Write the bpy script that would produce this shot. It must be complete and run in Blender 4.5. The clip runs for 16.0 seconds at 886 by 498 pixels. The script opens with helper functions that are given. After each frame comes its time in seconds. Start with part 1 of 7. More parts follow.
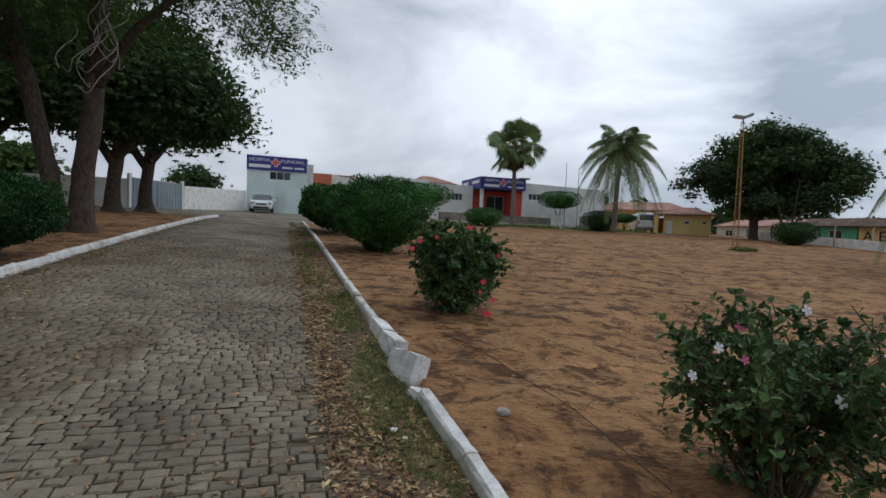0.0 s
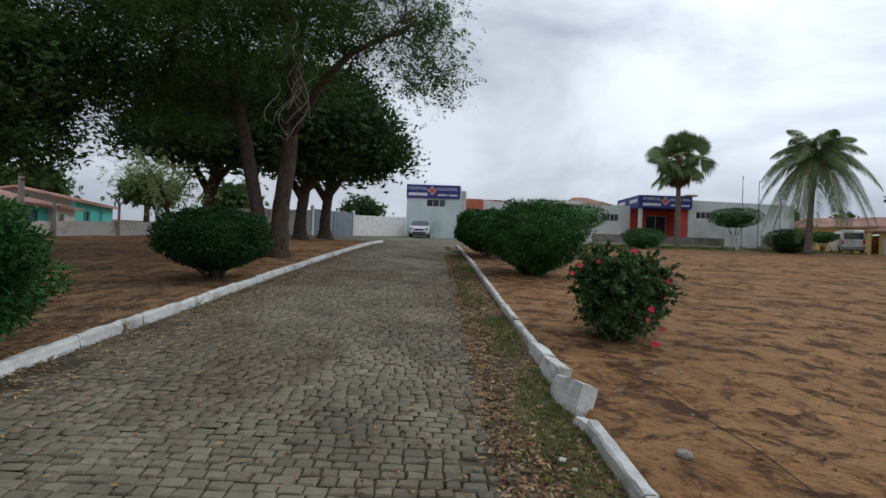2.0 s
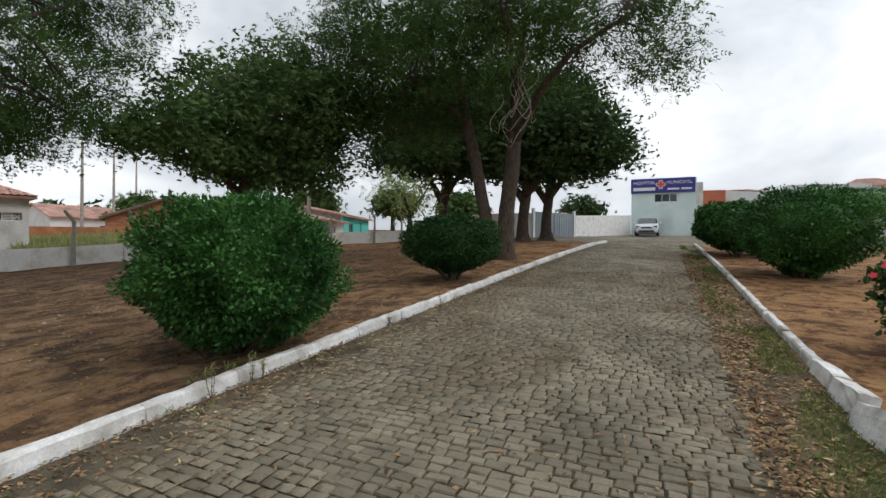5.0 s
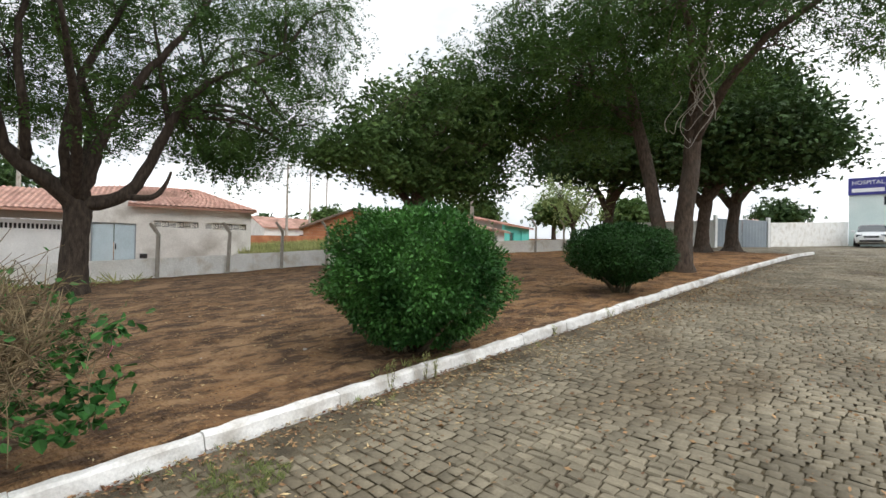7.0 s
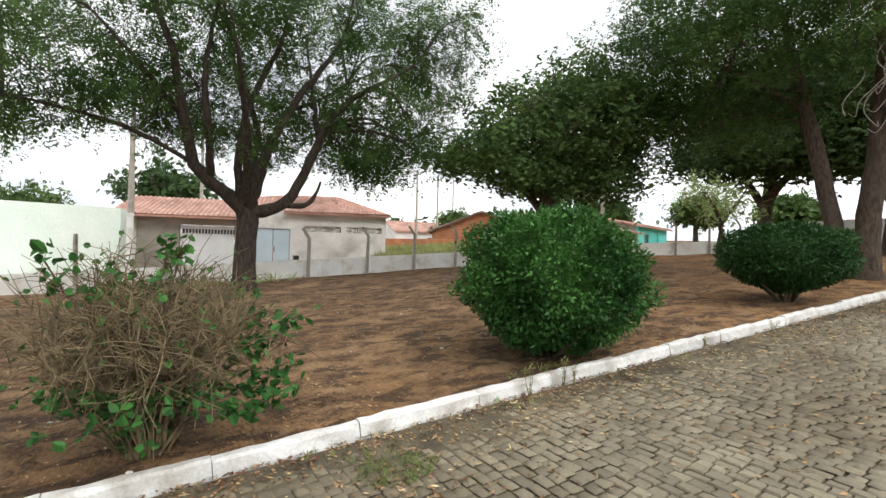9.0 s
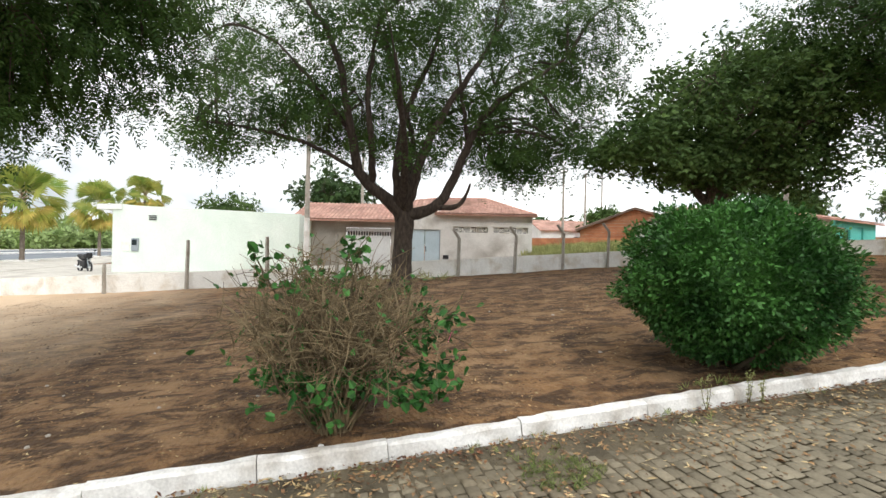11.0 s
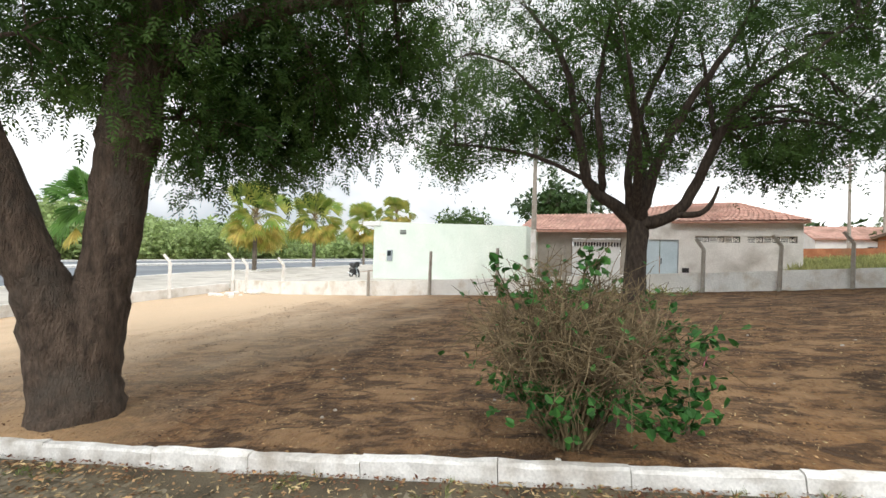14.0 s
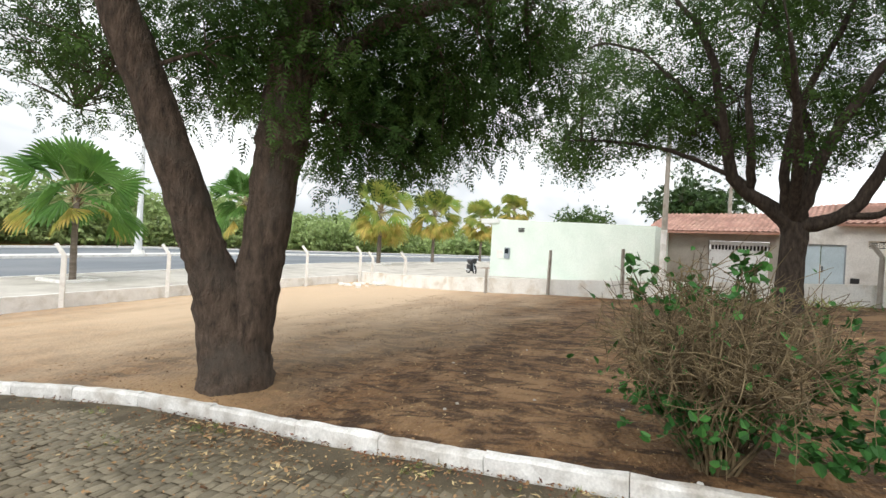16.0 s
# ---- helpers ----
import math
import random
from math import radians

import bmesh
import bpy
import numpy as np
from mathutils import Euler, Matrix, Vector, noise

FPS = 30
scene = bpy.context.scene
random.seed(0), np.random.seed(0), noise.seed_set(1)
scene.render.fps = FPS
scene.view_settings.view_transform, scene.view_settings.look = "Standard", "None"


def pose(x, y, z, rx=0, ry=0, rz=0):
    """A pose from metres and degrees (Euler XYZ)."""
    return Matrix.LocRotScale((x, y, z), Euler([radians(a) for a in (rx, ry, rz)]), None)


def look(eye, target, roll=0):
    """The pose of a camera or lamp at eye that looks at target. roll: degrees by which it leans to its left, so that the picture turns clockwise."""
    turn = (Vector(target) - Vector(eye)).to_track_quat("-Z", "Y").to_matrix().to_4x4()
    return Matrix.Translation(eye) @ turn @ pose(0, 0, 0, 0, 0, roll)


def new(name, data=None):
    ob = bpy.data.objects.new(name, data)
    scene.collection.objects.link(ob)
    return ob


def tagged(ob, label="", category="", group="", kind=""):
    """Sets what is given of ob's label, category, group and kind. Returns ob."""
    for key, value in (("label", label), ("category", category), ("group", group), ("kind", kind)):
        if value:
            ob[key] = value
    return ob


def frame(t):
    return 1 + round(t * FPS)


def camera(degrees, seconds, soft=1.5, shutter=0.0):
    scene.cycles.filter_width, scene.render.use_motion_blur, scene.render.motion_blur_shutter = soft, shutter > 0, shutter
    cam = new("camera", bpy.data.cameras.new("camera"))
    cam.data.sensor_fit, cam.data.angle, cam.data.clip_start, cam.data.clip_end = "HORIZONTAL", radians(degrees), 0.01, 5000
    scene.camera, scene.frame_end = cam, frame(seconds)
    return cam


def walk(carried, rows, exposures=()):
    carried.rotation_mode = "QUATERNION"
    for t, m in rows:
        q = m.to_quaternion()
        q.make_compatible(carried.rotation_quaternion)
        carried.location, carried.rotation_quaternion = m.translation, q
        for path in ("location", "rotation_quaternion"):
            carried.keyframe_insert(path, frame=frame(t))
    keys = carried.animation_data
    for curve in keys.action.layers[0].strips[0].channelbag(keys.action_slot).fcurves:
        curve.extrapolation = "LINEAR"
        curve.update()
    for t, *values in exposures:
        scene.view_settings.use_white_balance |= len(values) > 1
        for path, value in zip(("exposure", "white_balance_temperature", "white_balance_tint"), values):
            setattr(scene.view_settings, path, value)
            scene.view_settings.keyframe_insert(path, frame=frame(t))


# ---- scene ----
cam = camera(84.6, 16.0)
METRES, EYE, TILT, LEAN, TURN = 0.94, 1.6, 3.48, 2.56, -18.6
ROWS = [
    (0.0, 0.0, 0.0, 0.0, 0.45, -5.47, -4.74),
    (0.5, -0.0492, -0.0367, 0.0089, 5.23, -4.93, -4.26),
    (1.0, -0.0779, -0.0492, 0.0121, 9.88, -4.4, -3.87),
    (1.5, -0.0978, -0.0638, 0.015, 14.05, -4.07, -3.46),
    (2.0, -0.1174, -0.0794, 0.0156, 17.88, -3.98, -3.17),
    (2.5, -0.1435, -0.0977, 0.0141, 22.72, -4.08, -2.83),
    (3.0, -0.1769, -0.1188, 0.0172, 27.44, -4.23, -2.32),
    (5.5, -0.2662, -0.1898, 0.017, 48.33, -4.24, -0.03),
    (6.0, -0.257, -0.1829, 0.015, 54.22, -3.93, -0.37),
    (6.5, -0.2725, -0.2281, 0.0169, 58.07, -3.76, -0.06),
    (7.0, -0.2903, -0.2761, 0.0205, 61.62, -3.36, 0.61),
    (7.5, -0.3067, -0.3157, 0.0246, 65.49, -3.04, 0.84),
    (8.0, -0.3175, -0.3494, 0.027, 69.35, -2.87, 0.99),
    (8.5, -0.3222, -0.3771, 0.0264, 72.73, -2.82, 1.14),
    (11.0, -0.3375, -0.5512, 0.0262, 92.88, -2.29, 2.33),
    (11.5, -0.3515, -0.5525, 0.0299, 98.75, -1.96, 2.5),
    (12.0, -0.3648, -0.5625, 0.0344, 105.47, -1.6, 2.71),
    (12.5, -0.3608, -0.5803, 0.0295, 109.09, -1.11, 2.76),
    (13.0, -0.3444, -0.5978, 0.032, 111.85, -0.53, 2.79),
    (13.5, -0.3279, -0.629, 0.0355, 115.34, 0.01, 2.78),
    (14.0, -0.3369, -0.6594, 0.0296, 118.81, 0.19, 2.69),
    (14.5, -0.3217, -0.6862, 0.0345, 122.41, 0.27, 2.53),
    (15.0, -0.3148, -0.7129, 0.0373, 125.59, 0.29, 2.03),
    (15.5, -0.3117, -0.7365, 0.0346, 128.97, 0.33, 1.46),
    (16.0, -0.304, -0.7653, 0.0301, 132.37, 0.35, 1.0),
]
walk(cam, [(t, pose(0, 0, EYE, TILT, LEAN, TURN) @ pose(METRES * x, METRES * y, METRES * z, 90 + pitch, roll, yaw)) for t, x, y, z, yaw, pitch, roll in ROWS],
     exposures=[(0.0, -1.64, 5950, 10), (1.5, -1.62, 5950, 10), (3.0, -1.46, 6050, 10), (5.5, -1.0, 6400, 10), (7.0, -0.52, 6500, 10), (8.5, -0.35, 6600, 10), (11.0, -0.36, 6650, 10), (16.0, -0.47, 6650, 10)])

# ---- overcast daylight ----
world = bpy.data.worlds.new("overcast_sky")
scene.world = world
world.use_nodes = True
wt = world.node_tree
wt.nodes.clear()


def wn(kind, **kw):
    n = wt.nodes.new(kind)
    for k, v in kw.items():
        n.inputs[k].default_value = v
    return n


SUN_EL, SUN_AZ = 46.0, 80.0   # height of the veiled sun, and its bearing clockwise from +y
w_out = wn("ShaderNodeOutputWorld")
w_bg = wn("ShaderNodeBackground", Strength=1.0)
w_sky = wn("ShaderNodeTexSky")
w_sky.sky_type, w_sky.sun_disc = "NISHITA", False
w_sky.sun_elevation, w_sky.sun_rotation = radians(SUN_EL), radians(SUN_AZ)
w_dim = wn("ShaderNodeVectorMath")
w_dim.operation = "SCALE"
w_dim.inputs["Scale"].default_value = 0.09
w_co = wn("ShaderNodeTexCoord")
w_map = wn("ShaderNodeMapping")
w_map.inputs["Scale"].default_value = (1.0, 1.0, 2.2)
w_big = wn("ShaderNodeTexNoise", Scale=1.7, Detail=6.0, Roughness=0.55, Distortion=0.4)
w_ramp = wn("ShaderNodeValToRGB")
w_ramp.color_ramp.elements[0].position, w_ramp.color_ramp.elements[0].color = 0.36, (1.05, 1.15, 1.27, 1)
w_ramp.color_ramp.elements[1].position, w_ramp.color_ramp.elements[1].color = 0.64, (2.75, 2.8, 2.85, 1)
w_mix = wn("ShaderNodeMixRGB", Fac=0.9)
wl = wt.links
wl.new(w_co.outputs["Generated"], w_map.inputs["Vector"])
wl.new(w_map.outputs["Vector"], w_big.inputs["Vector"])
wl.new(w_big.outputs["Fac"], w_ramp.inputs["Fac"])
wl.new(w_sky.outputs["Color"], w_dim.inputs[0])
wl.new(w_dim.outputs[0], w_mix.inputs["Color1"])
wl.new(w_ramp.outputs["Color"], w_mix.inputs["Color2"])
_az, _el = radians(SUN_AZ), radians(SUN_EL)
w_dot = wn("ShaderNodeVectorMath")
w_dot.operation = "DOT_PRODUCT"
w_dot.inputs[1].default_value = (math.sin(_az) * math.cos(_el), math.cos(_az) * math.cos(_el), math.sin(_el))
w_glow = wn("ShaderNodeMapRange")
for _k, _v in (("From Min", 0.35), ("From Max", 1.0), ("To Min", 0.92), ("To Max", 1.6)):
    w_glow.inputs[_k].default_value = _v
w_lit = wn("ShaderNodeVectorMath")
w_lit.operation = "SCALE"
wl.new(w_co.outputs["Generated"], w_dot.inputs[0])
wl.new(w_dot.outputs["Value"], w_glow.inputs["Value"])
wl.new(w_mix.outputs["Color"], w_lit.inputs[0])
wl.new(w_glow.outputs["Result"], w_lit.inputs["Scale"])
wl.new(w_lit.outputs[0], w_bg.inputs["Color"])
wl.new(w_bg.outputs["Background"], w_out.inputs["Surface"])

sun_data = bpy.data.lights.new("veiled_sun", "SUN")
sun_data.energy, sun_data.angle, sun_data.color = 1.4, radians(14), (1.0, 0.96, 0.9)
sun = new("veiled_sun", sun_data)
_a, _e = radians(SUN_AZ), radians(SUN_EL)
sun.matrix_world = look((0, 0, 30), (-math.sin(_a) * math.cos(_e), -math.cos(_a) * math.cos(_e), 30 - math.sin(_e)))

# ---- materials ----


def mat(name, c1, c2, scale=4.0, rough=0.8, fine=60.0, bump=0.3, dist=0.01, metal=0.0, grime=None, grime_scale=0.7, spread=(0.35, 0.65), island=0.0, per_object=0.0, stretch=(1, 1, 1), trans=0.0, spec=0.3):
    """Two-scale procedural surface: c1-c2 over a broad noise, a fine grain, optional grime patches and per-piece variation."""
    m = bpy.data.materials.new(name)
    m.use_nodes = True
    nt = m.node_tree
    nd, lk = nt.nodes, nt.links
    b = nd["Principled BSDF"]
    b.inputs["Roughness"].default_value, b.inputs["Metallic"].default_value = rough, metal
    b.inputs["Specular IOR Level"].default_value = spec
    co = nd.new("ShaderNodeTexCoord")
    mp = nd.new("ShaderNodeMapping")
    mp.inputs["Scale"].default_value = stretch
    geo = nd.new("ShaderNodeNewGeometry")
    lk.new(geo.outputs["Position"], mp.inputs["Vector"])
    n1 = nd.new("ShaderNodeTexNoise")
    n1.inputs["Scale"].default_value, n1.inputs["Detail"].default_value = scale, 5.0
    lk.new(mp.outputs["Vector"], n1.inputs["Vector"])
    r1 = nd.new("ShaderNodeValToRGB")
    r1.color_ramp.elements[0].position, r1.color_ramp.elements[1].position = spread
    r1.color_ramp.elements[0].color, r1.color_ramp.elements[1].color = (*c1, 1), (*c2, 1)
    lk.new(n1.outputs["Fac"], r1.inputs["Fac"])
    col = r1.outputs["Color"]
    n2 = nd.new("ShaderNodeTexNoise")
    n2.inputs["Scale"].default_value, n2.inputs["Detail"].default_value = fine, 4.0
    lk.new(mp.outputs["Vector"], n2.inputs["Vector"])
    if grime:
        n3 = nd.new("ShaderNodeTexNoise")
        n3.inputs["Scale"].default_value, n3.inputs["Detail"].default_value, n3.inputs["Distortion"].default_value = grime_scale, 9.0, 0.25
        lk.new(geo.outputs["Position"], n3.inputs["Vector"])
        r3 = nd.new("ShaderNodeValToRGB")
        r3.color_ramp.elements[0].position, r3.color_ramp.elements[1].position = 0.5, 0.72
        lk.new(n3.outputs["Fac"], r3.inputs["Fac"])
        mx = nd.new("ShaderNodeMixRGB")
        mx.inputs["Color2"].default_value = (*grime, 1)
        lk.new(r3.outputs["Color"], mx.inputs["Fac"])
        lk.new(col, mx.inputs["Color1"])
        col = mx.outputs["Color"]
    hs = nd.new("ShaderNodeHueSaturation")
    lk.new(col, hs.inputs["Color"])
    mr = nd.new("ShaderNodeMapRange")
    mr.inputs["From Min"].default_value, mr.inputs["From Max"].default_value = 0.25, 0.75
    mr.inputs["To Min"].default_value, mr.inputs["To Max"].default_value = 0.85, 1.15
    lk.new(n2.outputs["Fac"], mr.inputs["Value"])
    val = mr.outputs["Result"]
    amount = island or per_object
    if amount:
        src = geo.outputs["Random Per Island"] if island else nd.new("ShaderNodeObjectInfo").outputs["Random"]
        m2 = nd.new("ShaderNodeMapRange")
        m2.inputs["To Min"].default_value, m2.inputs["To Max"].default_value = 1 - amount, 1 + amount
        lk.new(src, m2.inputs["Value"])
        mu = nd.new("ShaderNodeMath")
        mu.operation = "MULTIPLY"
        lk.new(val, mu.inputs[0])
        lk.new(m2.outputs["Result"], mu.inputs[1])
        val = mu.outputs["Value"]
    lk.new(val, hs.inputs["Value"])
    lk.new(hs.outputs["Color"], b.inputs["Base Color"])
    if bump:
        bp = nd.new("ShaderNodeBump")
        bp.inputs["Strength"].default_value, bp.inputs["Distance"].default_value = bump, dist
        lk.new(n2.outputs["Fac"], bp.inputs["Height"])
        lk.new(bp.outputs["Normal"], b.inputs["Normal"])
    if trans:
        tr = nd.new("ShaderNodeBsdfTranslucent")
        lk.new(hs.outputs["Color"], tr.inputs["Color"])
        ms = nd.new("ShaderNodeMixShader")
        ms.inputs["Fac"].default_value = trans
        lk.new(b.outputs["BSDF"], ms.inputs[1])
        lk.new(tr.outputs["BSDF"], ms.inputs[2])
        lk.new(ms.outputs["Shader"], nd["Material Output"].inputs["Surface"])
    return m


def glass_mat(name, tint):
    m = bpy.data.materials.new(name)
    m.use_nodes = True
    b = m.node_tree.nodes["Principled BSDF"]
    b.inputs["Base Color"].default_value = (*tint, 1)
    b.inputs["Roughness"].default_value, b.inputs["Metallic"].default_value = 0.06, 0.0
    b.inputs["Specular IOR Level"].default_value = 0.6
    return m


M_COBBLE = mat("granite_setts", (0.142, 0.121, 0.083), (0.242, 0.209, 0.146), 1.3, 0.75, 45, 0.5, 0.006, grime=(0.12, 0.092, 0.056), grime_scale=0.55, island=0.20)
M_SETT = mat("granite_sett", (0.142, 0.121, 0.083), (0.242, 0.209, 0.146), 1.3, 0.75, 45, 0.5, 0.006, grime=(0.12, 0.092, 0.056), grime_scale=0.55, per_object=0.20)
M_JOINT = mat("road_bed", (0.085, 0.07, 0.043), (0.145, 0.118, 0.072), 3.0, 0.95, 70, 0.6, 0.01)
M_DRIFT = mat("washed_dirt", (0.07, 0.058, 0.038), (0.15, 0.122, 0.078), 3.0, 0.95, 60, 0.8, 0.02)
M_HUMUS = mat("dark_verge_earth", (0.085, 0.066, 0.038), (0.165, 0.125, 0.075), 2.5, 0.95, 40, 0.9, 0.025)
M_KERB = mat("whitewashed_kerb", (0.60, 0.59, 0.56), (0.78, 0.77, 0.74), 5.0, 0.85, 50, 0.5, 0.006, grime=(0.36, 0.32, 0.27), grime_scale=2.6, per_object=0.07)
M_WALL_GREY = mat("grey_render", (0.60, 0.585, 0.55), (0.73, 0.715, 0.68), 1.2, 0.9, 25, 0.4, 0.006, grime=(0.40, 0.375, 0.335), grime_scale=0.9)
M_WALL_BROWN = mat("weathered_grey_brown_render", (0.30, 0.28, 0.245), (0.38, 0.355, 0.315), 1.2, 0.9, 25, 0.4, 0.006, grime=(0.22, 0.20, 0.17), grime_scale=0.9)
M_WALL_FENCE = mat("limewashed_fence_wall", (0.76, 0.745, 0.70), (0.86, 0.85, 0.81), 1.5, 0.9, 30, 0.4, 0.006, grime=(0.58, 0.51, 0.41), grime_scale=2.0)
M_WHITE = mat("white_paint", (0.70, 0.72, 0.70), (0.80, 0.81, 0.79), 0.9, 0.8, 25, 0.2, 0.004, grime=(0.58, 0.60, 0.58), grime_scale=0.6)
M_MINTWHITE = mat("pale_mint_paint", (0.70, 0.80, 0.72), (0.77, 0.85, 0.78), 0.8, 0.8, 25, 0.2, 0.004)
M_HOSP = mat("pale_aqua_paint", (0.60, 0.71, 0.69), (0.68, 0.77, 0.75), 0.9, 0.8, 20, 0.3, 0.005, grime=(0.38, 0.43, 0.41), grime_scale=0.45)
M_ORANGE = mat("orange_paint", (0.50, 0.15, 0.09), (0.56, 0.18, 0.11), 0.9, 0.8, 20, 0.2, 0.004)
M_RED = mat("red_paint", (0.58, 0.085, 0.06), (0.64, 0.11, 0.08), 0.9, 0.8, 20, 0.2, 0.004)
M_YELLOW = mat("yellow_ochre_paint", (0.68, 0.50, 0.20), (0.75, 0.57, 0.25), 0.8, 0.85, 20, 0.2, 0.004)
M_TEAL = mat("turquoise_paint", (0.10, 0.52, 0.46), (0.14, 0.60, 0.53), 0.8, 0.8, 20, 0.2, 0.004)
M_BLUE = mat("blue_paint", (0.09, 0.20, 0.34), (0.12, 0.25, 0.40), 0.8, 0.7, 20, 0.2, 0.004)
M_GREEN = mat("green_paint", (0.12, 0.40, 0.22), (0.16, 0.46, 0.26), 0.8, 0.8, 20, 0.2, 0.004)
M_BRICK = mat("bare_brick", (0.34, 0.13, 0.065), (0.48, 0.20, 0.10), 2.0, 0.9, 14, 0.6, 0.015, grime=(0.27, 0.15, 0.09), grime_scale=0.8)
M_TILE = mat("clay_roof_tiles", (0.50, 0.285, 0.225), (0.62, 0.385, 0.31), 1.5, 0.85, 12, 0.3, 0.006, grime=(0.33, 0.20, 0.15), grime_scale=0.5, island=0.15)
M_TILE_OLD = mat("weathered_roof_tiles", (0.11, 0.08, 0.062), (0.20, 0.135, 0.10), 1.5, 0.9, 12, 0.3, 0.006, island=0.2)
M_SIGN = mat("sign_blue", (0.045, 0.045, 0.22), (0.055, 0.055, 0.26), 1.0, 0.5, 20, 0.05, 0.002)
M_SIGN_W = mat("sign_white", (0.75, 0.75, 0.78), (0.8, 0.8, 0.82), 1.0, 0.6, 20, 0.0)
M_SIGN_R = mat("sign_red", (0.60, 0.10, 0.05), (0.65, 0.12, 0.06), 1.0, 0.6, 20, 0.0)
M_GLASS = glass_mat("dark_window_glass", (0.03, 0.04, 0.045))
M_STEEL_W = mat("white_painted_metal", (0.62, 0.64, 0.64), (0.70, 0.72, 0.72), 2.0, 0.45, 30, 0.05, 0.002)
M_STEEL_G = mat("grey_painted_metal", (0.25, 0.29, 0.32), (0.31, 0.35, 0.38), 1.2, 0.5, 30, 0.1, 0.003)
M_STEEL_B = mat("blue_grey_metal", (0.42, 0.52, 0.57), (0.48, 0.58, 0.63), 1.2, 0.5, 30, 0.1, 0.003)
M_DARK = mat("dark_plastic", (0.02, 0.02, 0.022), (0.035, 0.035, 0.037), 4.0, 0.5, 60, 0.1, 0.002)
M_CONC = mat("cast_concrete", (0.33, 0.30, 0.26), (0.45, 0.42, 0.37), 3.0, 0.9, 50, 0.4, 0.004, grime=(0.23, 0.19, 0.15), grime_scale=3.0)
M_POSTW = mat("whitewashed_post", (0.74, 0.73, 0.70), (0.82, 0.81, 0.78), 4.0, 0.85, 50, 0.3, 0.004, grime=(0.60, 0.57, 0.51), grime_scale=3.0)
M_ASPHALT = mat("worn_asphalt", (0.15, 0.17, 0.19), (0.20, 0.22, 0.24), 0.4, 0.85, 40, 0.4, 0.006, grime=(0.24, 0.25, 0.26), grime_scale=0.15, stretch=(0.25, 1, 1))
M_STONE = mat("dark_weathered_stone", (0.17, 0.15, 0.125), (0.27, 0.245, 0.21), 2.0, 0.9, 20, 0.6, 0.02, grime=(0.12, 0.10, 0.085), grime_scale=1.0)
M_PAVE = mat("concrete_pavement", (0.46, 0.43, 0.38), (0.58, 0.55, 0.49), 0.8, 0.9, 30, 0.4, 0.005, grime=(0.34, 0.31, 0.27), grime_scale=0.7)
M_BARK = mat("fissured_bark", (0.05, 0.036, 0.027), (0.16, 0.116, 0.086), 11.0, 0.95, 42, 1.0, 0.06, stretch=(1.5, 1.5, 0.5), spread=(0.3, 0.7), grime=(0.10, 0.085, 0.07), grime_scale=2.2)
M_BARK_DARK = mat("dark_neem_bark", (0.026, 0.020, 0.015), (0.085, 0.064, 0.049), 11.0, 0.95, 42, 1.0, 0.05, stretch=(1.5, 1.5, 0.5), spread=(0.3, 0.7))
M_BARK_PALM = mat("ringed_palm_bark", (0.15, 0.125, 0.10), (0.24, 0.20, 0.165), 3.0, 0.95, 18, 0.8, 0.02, stretch=(0.5, 0.5, 3.0))
M_TWIG = mat("dry_twigs", (0.078, 0.058, 0.033), (0.25, 0.19, 0.108), 8.0, 0.9, 60, 0.2, 0.003)
M_STEM = mat("green_brown_stems", (0.07, 0.055, 0.035), (0.12, 0.10, 0.06), 8.0, 0.9, 60, 0.2, 0.003)
M_LEAF_NEEM = mat("neem_leaves", (0.036, 0.080, 0.019), (0.086, 0.155, 0.036), 0.9, 0.55, 30, 0.0, island=0.35, trans=0.34, spec=0.18)
M_LEAF_DARK = mat("dark_ficus_leaves", (0.032, 0.066, 0.022), (0.066, 0.118, 0.036), 0.9, 0.55, 30, 0.0, island=0.35, trans=0.18, spec=0.18)
M_LEAF_MID = mat("shade_tree_leaves", (0.052, 0.10, 0.028), (0.11, 0.18, 0.05), 0.9, 0.55, 30, 0.0, island=0.35, trans=0.28, spec=0.18)
M_LEAF_BUSH = mat("glossy_shrub_leaves", (0.020, 0.072, 0.016), (0.068, 0.185, 0.038), 1.6, 0.5, 30, 0.0, island=0.4, trans=0.15, spec=0.22)
M_LEAF_DKBUSH = mat("deep_green_shrub_leaves", (0.018, 0.055, 0.015), (0.036, 0.095, 0.024), 1.6, 0.5, 30, 0.0, island=0.4, trans=0.12, spec=0.2)
M_LEAF_ROSE = mat("hibiscus_leaves", (0.045, 0.095, 0.032), (0.115, 0.19, 0.064), 3.0, 0.5, 30, 0.0, island=0.4, trans=0.2, spec=0.2)
# pale leaf green with the distant scrub's haze mixed into the colour
M_LEAF_FAR = mat("hazed_scrub_leaves", (0.23, 0.32, 0.12), (0.38, 0.48, 0.20), 0.25, 0.6, 3, 0.0, island=0.35, trans=0.25)
M_LEAF_DRY = mat("fallen_leaves", (0.12, 0.06, 0.03), (0.36, 0.225, 0.11), 9.0, 0.8, 60, 0.0, island=0.55)
M_STRAW = mat("straw_leaves", (0.30, 0.20, 0.09), (0.52, 0.41, 0.22), 9.0, 0.8, 60, 0.0, island=0.4)
M_GRASS_PALE = mat("tall_pale_grass", (0.24, 0.27, 0.09), (0.40, 0.40, 0.17), 0.8, 0.7, 30, 0.0, island=0.4, trans=0.25)
M_LITTER = mat("dark_leaf_mould", (0.035, 0.022, 0.014), (0.10, 0.06, 0.034), 5.0, 0.9, 60, 0.0, island=0.5)
